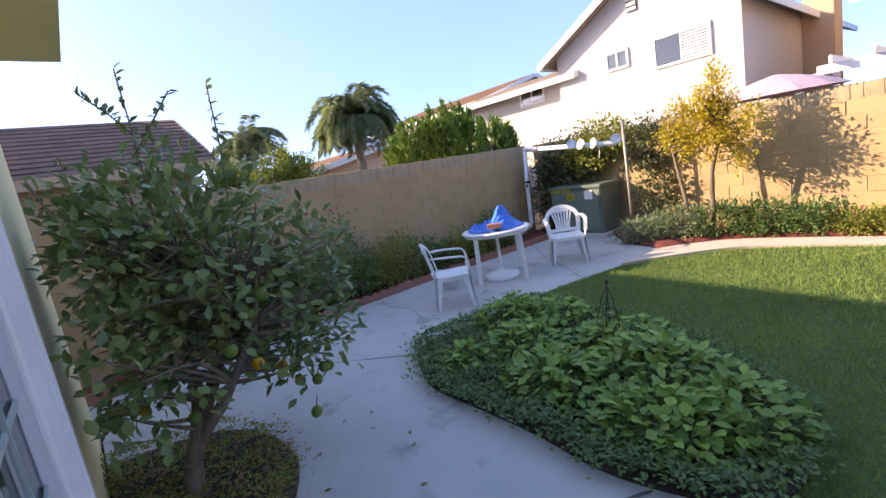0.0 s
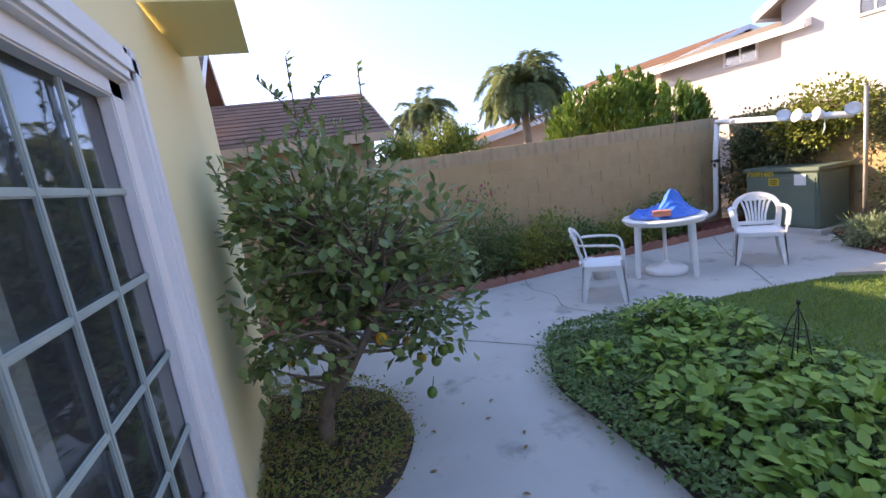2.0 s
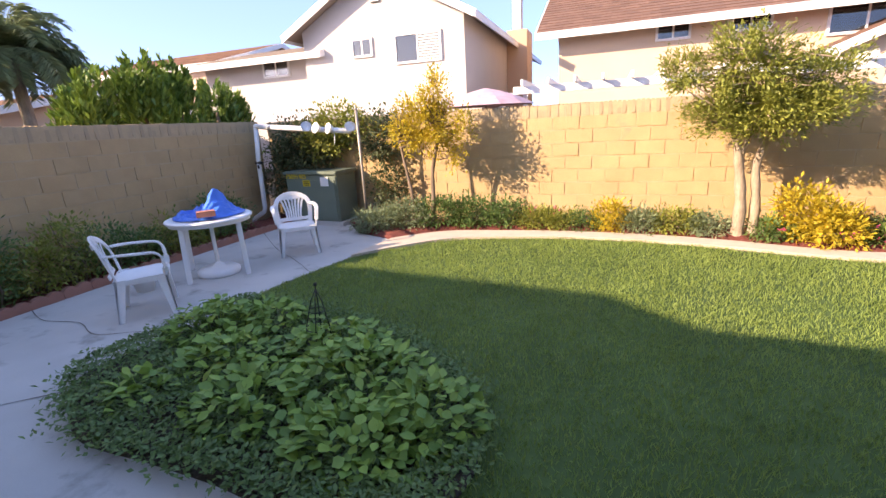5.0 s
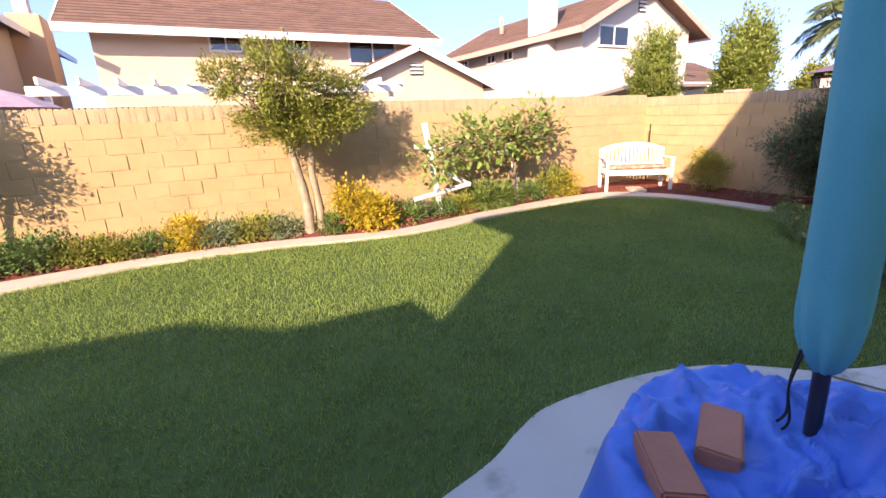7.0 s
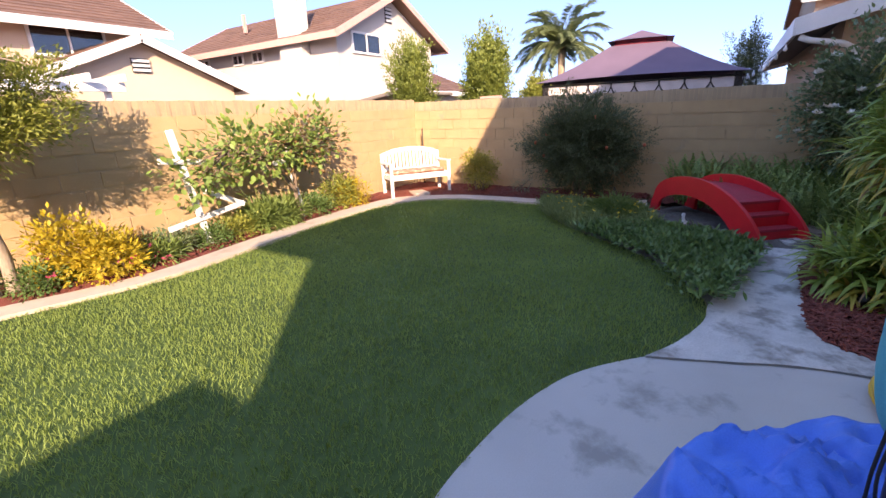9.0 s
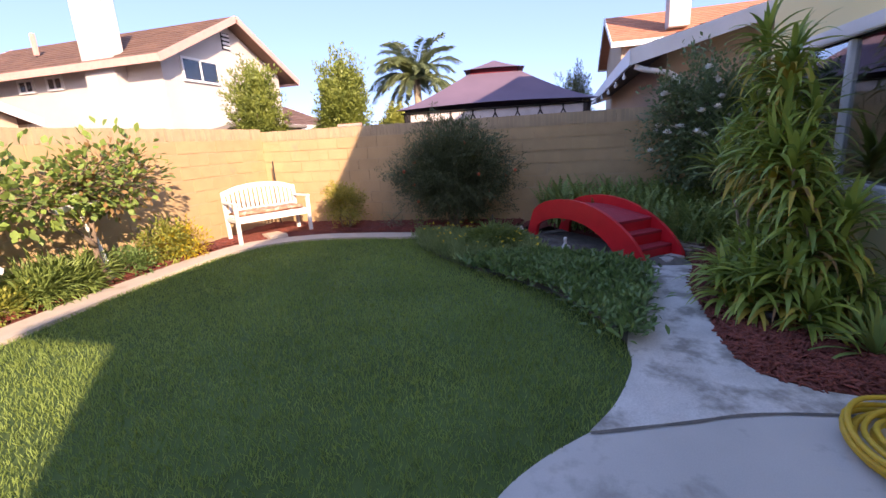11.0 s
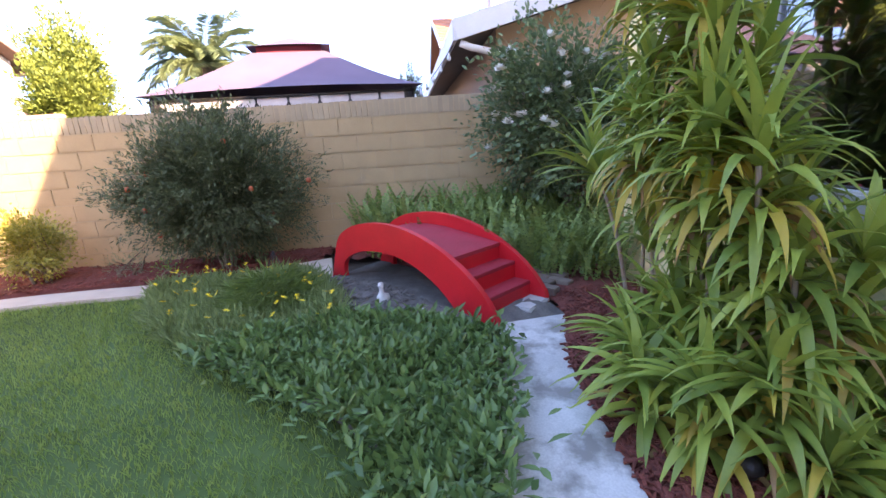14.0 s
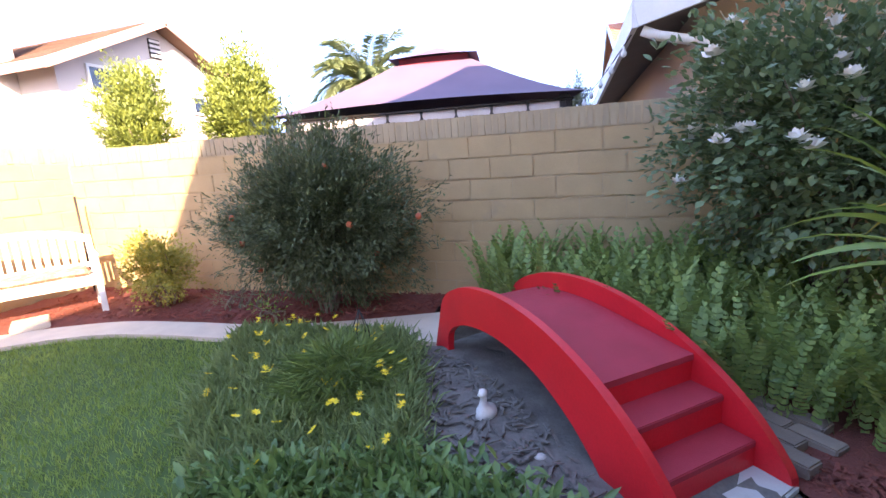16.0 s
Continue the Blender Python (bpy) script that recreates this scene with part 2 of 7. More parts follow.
M["black"] = mat("black_print", (0.02, 0.02, 0.02), rough=0.6, bump=0)


def glass(name, tint=(0.9, 0.95, 0.95), least=0.05):
    m = bpy.data.materials.new(name)
    m.use_nodes = True
    n, l = m.node_tree.nodes, m.node_tree.links
    tr, gl, ms, fr, pw = (n.new(k) for k in ("ShaderNodeBsdfTransparent", "ShaderNodeBsdfGlossy", "ShaderNodeMixShader", "ShaderNodeLayerWeight", "ShaderNodeMath"))
    tr.inputs["Color"].default_value = (*tint, 1)
    gl.inputs["Roughness"].default_value = 0.02
    fr.inputs["Blend"].default_value = 0.5
    pw.operation = "POWER"
    pw.inputs[1].default_value = 4.0
    floor_gloss = n.new("ShaderNodeMath")
    floor_gloss.operation = "MULTIPLY_ADD"
    floor_gloss.inputs[1].default_value, floor_gloss.inputs[2].default_value = 0.95 - least, least
    l.new(fr.outputs["Facing"], pw.inputs[0])
    l.new(pw.outputs[0], floor_gloss.inputs[0])
    l.new(floor_gloss.outputs[0], ms.inputs["Fac"])
    l.new(tr.outputs["BSDF"], ms.inputs[1])
    l.new(gl.outputs["BSDF"], ms.inputs[2])
    l.new(ms.outputs["Shader"], n["Material Output"].inputs["Surface"])
    return m


M["glass"] = glass("window_glass", (0.78, 0.80, 0.80), 0.09)
M["coated_glass"] = glass("coated_window_glass", (0.55, 0.58, 0.58), 0.30)


# ---- mesh helpers ----
def mesh_object(name, verts, faces, material, parent=None, label="", smooth=False):
    me = bpy.data.meshes.new(name)
    me.from_pydata([tuple(v) for v in verts], [], [tuple(f) for f in faces])
    me.materials.append(material)
    if smooth:
        me.polygons.foreach_set("use_smooth", [True] * len(me.polygons))
    me.update()
    ob = new(name, me)
    if parent is not None:
        ob.parent = parent
    if label:
        ob["label"] = label
    return ob


def part(name, bm, material, parent=None, label="", smooth=False):
    """Links a bmesh as one mesh object under a thing or a part."""
    me = bpy.data.meshes.new(name)
    bm.normal_update()
    bm.to_mesh(me)
    bm.free()
    me.materials.append(material)
    if smooth:
        me.polygons.foreach_set("use_smooth", [True] * len(me.polygons))
    ob = new(name, me)
    if parent is not None:
        ob.parent = parent
    if label:
        ob["label"] = label
    return ob


def thing(name, label, category, m=None, group="", kind=""):
    ob = new(name)
    ob.empty_display_size = 0.1
    if m is not None:
        ob.matrix_world = m
    return tagged(ob, label, category, group, kind)


def box(size, at=(0, 0, 0), bevel=0.0, rot=None, bm=None):
    """A box centred at `at`, with rounded edges."""
    out = bm or bmesh.new()
    tmp = bmesh.new()
    bmesh.ops.create_cube(tmp, size=1.0)
    bmesh.ops.scale(tmp, vec=size, verts=tmp.verts)
    if bevel:
        bmesh.ops.bevel(tmp, geom=tmp.edges[:], offset=bevel, segments=2, affect="EDGES")
    m = Matrix.Translation(at) @ (rot.to_4x4() if rot is not None else Matrix.Identity(4))
    bmesh.ops.transform(tmp, matrix=m, verts=tmp.verts)
    me = bpy.data.meshes.new("tmp")
    tmp.to_mesh(me)
    tmp.free()
    out.from_mesh(me)
    bpy.data.meshes.remove(me)
    return out


def bar(p, q, w, h, bevel=0.0, bm=None, up=(0, 0, 1)):
    """A rectangular bar from p to q."""
    p, q = Vector(p), Vector(q)
    d = (q - p).normalized()
    u = Vector(up)
    if abs(d.dot(u)) > 0.98:
        u = Vector((0, 1, 0))
    side = d.cross(u).normalized()
    u = side.cross(d)
    rot = Matrix((d, side, u)).transposed()
    return box(((q - p).length, w, h), (p + q) / 2, bevel, rot, bm)


def tube_data(points, radii, sides=8, closed_ends=True):
    pts = [Vector(p) for p in points]
    if not hasattr(radii, "__len__"):
        radii = [radii] * len(pts)
    verts, faces = [], []
    prev = None
    for i, p in enumerate(pts):
        d = (pts[min(i + 1, len(pts) - 1)] - pts[max(i - 1, 0)]).normalized()
        if prev is None:
            a = d.orthogonal().normalized()
        else:
            a = (prev - d * prev.dot(d))
            a = a.normalized() if a.length > 1e-6 else d.orthogonal().normalized()
        prev = a
        b = d.cross(a)
        for k in range(sides):
            t = 2 * math.pi * k / sides
            verts.append(p + float(radii[i]) * (math.cos(t) * a + math.sin(t) * b))
    for i in range(len(pts) - 1):
        for k in range(sides):
            faces.append((i * sides + k, i * sides + (k + 1) % sides, (i + 1) * sides + (k + 1) % sides, (i + 1) * sides + k))
    if closed_ends:
        faces.append(tuple(range(sides - 1, -1, -1)))
        faces.append(tuple(range((len(pts) - 1) * sides, len(pts) * sides)))
    return verts, faces


def tubes(name, runs, material, parent=None, label="", sides=6):
    """Several tubes joined into one part: runs of (points, radii)."""
    V, F = [], []
    for points, radii in runs:
        v, f = tube_data(points, radii, sides)
        o = len(V)
        V += v
        F += [tuple(i + o for i in q) for q in f]
    return mesh_object(name, V, F, material, parent, label, smooth=True)


def lathe(profile, sides=24, at=(0, 0, 0)):
    """Turned solid from (radius, height) pairs."""
    V, F = [], []
    for r, z in profile:
        for k in range(sides):
            t = 2 * math.pi * k / sides
            V.append((at[0] + r * math.cos(t), at[1] + r * math.sin(t), at[2] + z))
    for i in range(len(profile) - 1):
        for k in range(sides):
            F.append((i * sides + k, i * sides + (k + 1) % sides, (i + 1) * sides + (k + 1) % sides, (i + 1) * sides + k))
    F.append(tuple(range(sides - 1, -1, -1)))
    F.append(tuple(range((len(profile) - 1) * sides, len(profile) * sides)))
    return V, F


def spline(pts, n=8, closed=False):
    """Catmull-Rom points through pts (2D or 3D)."""
    P = [np.array(p, float) for p in pts]
    out = []
    k = len(P)
    for i in range(k if closed else k - 1):
        p0, p1, p2, p3 = (P[(i - 1) % k], P[i], P[(i + 1) % k], P[(i + 2) % k]) if closed else (P[max(i - 1, 0)], P[i], P[i + 1], P[min(i + 2, k - 1)])
        for j in range(n):
            t = j / n
            out.append(0.5 * (2 * p1 + (p2 - p0) * t + (2 * p0 - 5 * p1 + 4 * p2 - p3) * t * t + (3 * p1 - p0 - 3 * p2 + p3) * t ** 3))
    if not closed:
        out.append(P[-1])
    return out


def slab(name, outline, z0, z1, material, parent=None, bevel=0.0):
    """A flat slab with an upright edge from a closed outline."""
    bm = bmesh.new()
    f = bm.faces.new([bm.verts.new((p[0], p[1], z1)) for p in outline])
    if f.normal.z < 0 or (f.normal_update() or f.normal.z < 0):
        f.normal_flip()
    r = bmesh.ops.extrude_face_region(bm, geom=[f])
    low = [v for v in r["geom"] if isinstance(v, bmesh.types.BMVert)]
    for v in low:
        v.co.z = z0
    bmesh.ops.recalc_face_normals(bm, faces=bm.faces[:])
    bmesh.ops.triangulate(bm, faces=[q for q in bm.faces if len(q.verts) > 4])
    return part(name, bm, material, parent)


def inside(poly, x, y):
    """Which of the points x, y lie in the polygon."""
    poly = np.array([(p[0], p[1]) for p in poly])
    x, y = np.asarray(x), np.asarray(y)
    r = np.zeros(x.shape, bool)
    j = len(poly) - 1
    for i in range(len(poly)):
        xi, yi, xj, yj = *poly[i], *poly[j]
        c = ((yi > y) != (yj > y)) & (x < (xj - xi) * (y - yi) / (yj - yi + 1e-12) + xi)
        r ^= c
        j = i
    return r


rng = np.random.default_rng(7)
LEAF_OVAL = [(0, 0, 0), (0.28, 0.35, 0.06), (0.30, 0.62, 0.05), (0, 1, -0.05), (-0.30, 0.62, 0.05), (-0.28, 0.35, 0.06), (0, 0.5, -0.03)]
LEAF_FACES = [(0, 1, 6), (1, 2, 6), (2, 3, 6), (3, 4, 6), (4, 5, 6), (5, 0, 6)]
LEAF_SMALL = [(0, 0, 0), (0.27, 0.5, 0.07), (0, 1, 0), (-0.27, 0.5, 0.07)]
SMALL_FACES = [(0, 1, 2), (0, 2, 3)]


def leaves(name, pos, aim, length, width, material, parent=None, label="", shape="small", roll=1.0, kind=""):
    """A mass of leaves: positions, directions in which each points, lengths."""
    pos, aim = np.asarray(pos, float), np.asarray(aim, float)
    k = len(pos)
    aim = aim / (np.linalg.norm(aim, axis=1, keepdims=True) + 1e-9)
    up = np.tile((0.0, 0.0, 1.0), (k, 1)) + rng.normal(0, 0.35 * roll, (k, 3))
    side = np.cross(aim, up)
    side /= np.linalg.norm(side, axis=1, keepdims=True) + 1e-9
    nor = np.cross(side, aim)
    base, fc = (LEAF_OVAL, LEAF_FACES) if shape == "oval" else (LEAF_SMALL, SMALL_FACES)
    base = np.array(base, float)
    ln = np.broadcast_to(np.asarray(length, float), (k,))[:, None, None]
    wd = np.broadcast_to(np.asarray(width, float), (k,))[:, None, None]
    b = base[None]
    V = pos[:, None, :] + side[:, None, :] * b[:, :, 0:1] * wd * 2 + aim[:, None, :] * b[:, :, 1:2] * ln + nor[:, None, :] * b[:, :, 2:3] * ln
    nb = len(base)
    F = (np.array(fc)[None] + (np.arange(k) * nb)[:, None, None]).reshape(-1, 3)
    me = bpy.data.meshes.new(name)
    me.vertices.add(k * nb)
    me.vertices.foreach_set("co", V.astype(np.float32).ravel())
    me.loops.add(len(F) * 3)
    me.loops.foreach_set("vertex_index", F.astype(np.int32).ravel())
    me.polygons.add(len(F))
    me.polygons.foreach_set("loop_start", np.arange(0, len(F) * 3, 3, dtype=np.int32))
    me.update(calc_edges=True)
    me.validate()
    me.materials.append(material)
    ob = new(name, me)
    if parent is not None:
        ob.parent = parent
    if label:
        ob["label"] = label
    if kind:
        ob["kind"] = kind
    return ob


def clumps(centre, radii, n_clump, per, size, lumpy=0.35, shell=0.55):
    """Leaf places in an uneven crown: clumps spread through an ellipsoid, leaves round each clump, pointing outwards."""
    c, r = np.array(tuple(centre), float), np.array(tuple(radii), float)
    d = rng.normal(0, 1, (n_clump, 3))
    d /= np.linalg.norm(d, axis=1, keepdims=True)
    rad = shell + (1 - shell) * rng.random(n_clump) ** 0.6
    rad *= 1 + rng.normal(0, lumpy * 0.35, n_clump)
    cc = c + d * rad[:, None] * r
    off = rng.normal(0, 1, (n_clump, per, 3)) * size
    pos = (cc[:, None, :] + off).reshape(-1, 3)
    aim = off.reshape(-1, 3) / size + np.repeat(d, per, axis=0) * 0.8 + rng.normal(0, 0.4, (n_clump * per, 3)) + np.array((0, 0, 0.15))
    return pos, aim


def sprays(centre, radii, n_twig, per, spread, lumpy=0.3, inner=0.3):
    """Leaf places along twigs that fan out of a bush: uneven outline, gaps between the twigs."""
    c, r = np.array(tuple(centre), float), np.array(tuple(radii), float)
    d = rng.normal(0, 1, (n_twig, 3))
    d /= np.linalg.norm(d, axis=1, keepdims=True)
    seed = rng.random() * 50
    reach = np.array([1 + lumpy * noise.noise(Vector(q) * 2.1 + Vector((seed, 0, 0))) + 0.5 * lumpy * noise.noise(Vector(q) * 5.0 + Vector((seed, 9, 0))) for q in d]) * rng.uniform(0.72, 1.04, n_twig)
    tip = d * reach[:, None] * r
    bend = rng.normal(0, 0.10, (n_twig, 3)) * r
    f = inner + (1 - inner) * rng.random((n_twig, per)) ** 0.75
    pos = tip[:, None, :] * f[:, :, None] + bend[:, None, :] * (f * (1 - f) * 4)[:, :, None] + rng.normal(0, spread, (n_twig, per, 3))
    way = tip / (np.linalg.norm(tip, axis=1, keepdims=True) + 1e-9)
    aim = np.repeat(way, per, axis=0) + rng.normal(0, 0.55, (n_twig * per, 3)) + np.array((0, 0, 0.12))
    return (pos + c).reshape(-1, 3), aim


# ---- ground ----
tagged(slab("ground", [(-400, -400), (400, -400), (400, 400), (-400, 400)], -0.6, -0.06, M["soil"]), "bare brown soil ground under the garden", "ground", kind="structure")

KERB_IN = [(0.8, 5.78), (1.25, 6.3), (1.9, 6.85), (2.7, 7.04), (3.6, 7.15), (4.6, 7.08), (5.5, 6.9), (6.3, 6.67), (7.0, 6.58), (8.0, 6.68), (9.3, 6.86), (10.5, 6.88), (11.25, 6.62), (11.72, 5.95), (11.84, 5.2), (11.85, 4.5), (11.98, 3.6), (11.98, 2.66)]
KERB_OUT = [(0.95, 6.72), (1.25, 7.0), (1.75, 7.3), (2.6, 7.42), (3.5, 7.48), (4.7, 7.4), (5.6, 7.2), (6.2, 7.0), (6.9, 6.88), (8.0, 7.04), (9.2, 7.18), (10.6, 7.22), (11.5, 7.0), (12.05, 6.1), (12.16, 5.2), (12.17, 4.4), (12.3, 3.75), (12.66, 2.78)]
BED_PATH = [(0.5, 3.95), (0.47, 3.3), (0.34, 2.87), (0.36, 2.62), (0.52, 2.43), (0.85, 2.23), (1.2, 2.09), (1.75, 2.08), (2.25, 2.06), (2.65, 2.01), (2.95, 2.04), (3.35, 2.16)]
BED_LAWN = [(3.35, 2.16), (3.45, 2.55), (3.3, 3.0), (2.8, 3.5), (2.0, 3.85), (1.2, 4.0), (0.5, 3.95)]
PATIO_EDGE = [(3.35, 2.16), (4.2, 2.2), (5.25, 2.37), (5.6, 2.5), (5.9, 2.58), (6.5, 2.53), (6.95, 2.4), (7.23, 2.23), (7.48, 2.0)]
WALK_EDGE = [(7.48, 2.0), (7.78, 1.84), (8.2, 1.71), (8.5, 1.7), (8.9, 1.63), (9.5, 1.51), (10.0, 1.42), (10.45, 1.35)]
LAWN_BED = [(8.5, 1.7), (8.75, 1.78), (9.33, 2.08), (9.75, 2.48), (10.25, 3.1), (10.8, 3.67), (11.3, 3.98), (11.85, 4.25)]
WALK_HOUSE = [(10.52, 0.78), (10.14, 0.91), (9.8, 1.0), (9.4, 1.03), (9.0, 1.05), (8.6, 1.08), (8.35, 1.06), (8.18, 0.98), (8.06, 0.78), (8.01, 0.5), (8.0, 0.02)]
JOINT = [(7.48, 2.0), (7.64, 1.55), (7.78, 1.17), (7.85, 0.66), (7.88, 0.02)]
LEMON_BED = [(1.76, 0.02), (1.8, 0.35), (1.68, 0.6), (1.5, 0.8), (1.16, 0.97), (0.9, 1.0), (0.5, 0.95), (0.15, 0.7), (-0.02, 0.35), (-0.05, 0.02)]
PATH_NORTH = [(0.8, 5.78), (0.64, 5.1), (0.52, 4.5), (0.5, 3.95)]

_k_in, _k_out = spline(KERB_IN, 6), spline(KERB_OUT, 6)
_bed_path, _bed_lawn = spline(BED_PATH, 5), spline(BED_LAWN, 6)
_patio, _walk, _lawn_bed = spline(PATIO_EDGE, 5), spline(WALK_EDGE, 5), spline(LAWN_BED, 6)
_walk_house, _joint, _lemon = spline(WALK_HOUSE, 5), spline(JOINT, 5), spline(LEMON_BED, 5)
_north = spline(PATH_NORTH, 4)
_walk_to_bed = [p for p in _walk if p[0] <= 8.5]

MAIN = [(-1.66, -5), (-1.66, 7.1), (-1.5, 7.7), (-0.3, 7.62), (0.2, 7.05), (0.95, 6.72), (1.1, 6.3)] + _north + _bed_path[1:] + _patio[1:] + _joint[1:] + _lemon + [(-0.62, 0.02), (-0.62, -5)]
tagged(slab("patio", MAIN, -0.12, 0.0, M["concrete"]), "pale grey weathered concrete patio with hairline cracks", "patio", kind="structure")
WALK = _walk + _walk_house + _joint[::-1][1:]
tagged(slab("walkway", WALK, -0.12, 0.006, M["concrete_worn"]), "blotchy worn concrete walkway leading to the bridge", "walkway", kind="structure")
tagged(slab("kerb", _k_in + _k_out[::-1], -0.1, 0.028, M["kerb"]), "curved pinkish concrete mowing kerb round the lawn", "kerb", kind="structure")
LAWN = _k_in[:-8] + _lawn_bed[::-1] + _walk_to_bed[::-1] + _patio[::-1][1:] + _bed_lawn[1:] + _north[::-1][1:]
tagged(slab("lawn_base", LAWN, -0.1, -0.012, M["turf"]), "dense green turf under the grass", "lawn", kind="structure")
BED_N = _bed_path + _bed_lawn[1:-1]
BED_S = _lawn_bed + [(11.98, 3.6), (11.98, 2.66), (12.47, 2.2), (10.86, 0.825), (10.52, 0.775), (10.46, 1.34)] + [p for p in _walk if 8.5 < p[0] < 10.3][::-1]
BED_E = _k_out[:-1] + [(13.2, 2.78), (13.2, 7.8), (-2.4, 8.3), (-2.4, 7.8), (-1.4, 7.72), (-0.25, 7.64), (0.25, 7.08)]
BED_HOUSE = _walk_house + [(13.2, 0.02), (13.2, 2.76), (12.66, 2.76), (12.47, 2.2), (10.86, 0.83)]


def mound(name, outline, height, material, label, cell=0.09, rough=0.02):
    """A gently humped planting bed inside an outline."""
    xs, ys = [p[0] for p in outline], [p[1] for p in outline]
    P = np.array([(p[0], p[1]) for p in outline])
    bm = bmesh.new()
    f = bm.faces.new([bm.verts.new((p[0], p[1], 0)) for p in outline])
    f.normal_update()
    if f.normal.z < 0:
        f.normal_flip()
    bmesh.ops.triangulate(bm, faces=bm.faces[:])
    for step in range(40):
        long = [e for e in bm.edges if e.calc_length() > cell * 3]
        if not long or step > 5:
            break
        bmesh.ops.subdivide_edges(bm, edges=long, cuts=1)
        bmesh.ops.triangulate(bm, faces=[q for q in bm.faces if len(q.verts) > 3])
    for v in bm.verts:
        d = np.min(np.hypot(P[:, 0] - v.co.x, P[:, 1] - v.co.y))
        v.co.z = -0.004 + height * min(1, d / 0.14) + (rough * noise.noise(v.co * 6) if d > 0.03 else 0)
    return tagged(part(name, bm, material, None, smooth=True), label, "garden bed", kind="structure")


def dense(outline, step=0.12):
    """The outline with points at most a step apart."""
    out = []
    k = len(outline)
    for i in range(k):
        a, b = np.array(outline[i][:2], float), np.array(outline[(i + 1) % k][:2], float)
        m = max(1, int(np.linalg.norm(b - a) / step))
        out += [a + (b - a) * j / m for j in range(m)]
    return out


mound("bed_north", dense(BED_N), 0.05, M["soil"], "dark soil bed under leafy ground cover")
mound("bed_south", dense(BED_S), 0.05, M["dry_soil"], "dry grey soil bed beside the red bridge")
mound("bed_east", dense(BED_E, 0.25), 0.07, M["mulch"], "red bark mulch bed along the block wall")
mound("bed_house", dense(BED_HOUSE, 0.2), 0.05, M["mulch"], "red bark mulch bed along the house wall")
mound("bed_lemon", dense([(p[0], p[1]) for p in _lemon]), 0.04, M["soil"], "dark soil bed under the lemon tree")
mound("bed_west", dense([(-1.7, -5), (-1.7, 7.1), (-1.55, 7.75), (-2.4, 7.8), (-2.4, -5)], 0.25), 0.06, M["mulch"], "red mulch bed beneath the tall block wall")

# joints and cracks in the concrete
def groove(name, pts, w, label):
    V, F = [], []
    for i, p in enumerate(pts):
        d = np.array(pts[min(i + 1, len(pts) - 1)][:2]) - np.array(pts[max(i - 1, 0)][:2])
        nrm = np.array((-d[1], d[0])) / (np.linalg.norm(d) + 1e-9)
        k = w * (0.6 + 0.8 * abs(math.sin(i * 2.3)))
        V += [(*(np.array(p[:2]) + nrm * k), 0.0045), (*(np.array(p[:2]) - nrm * k), 0.0045)]
        if i:
            F.append((2 * i - 2, 2 * i - 1, 2 * i + 1, 2 * i))
    return tagged(mesh_object(name, V, F, M["joint"]), label, "joint", kind="structure")


groove("joint_1", spline([(1.78, 0.0), (1.74, 0.35), (1.81, 0.76), (2.02, 1.11), (2.27, 1.38), (2.44, 1.49), (2.75, 1.72), (2.95, 2.02)], 8), 0.008, "dark curved expansion joint in the patio")
groove("joint_2", spline([(0.5, 2.45), (0.1, 2.1), (-0.4, 1.65), (-1.0, 1.2), (-1.66, 0.75)], 6), 0.004, "dark straight control joint in the path")
groove("joint_3", spline([(0.45, 3.2), (0.1, 3.3), (-0.3, 3.15), (-0.75, 3.3), (-1.2, 3.25), (-1.66, 3.4)], 6), 0.004, "wandering crack across the path")
groove("joint_4", spline([(0.62, 5.1), (0.1, 5.5), (-0.5, 5.9), (-1.2, 6.5), (-1.64, 6.9)], 6), 0.004, "dark control joint near the far chair")
groove("joint_5", [(p[0] - 0.012, p[1] - 0.004) for p in _joint], 0.01, "dark joint where patio meets walkway")


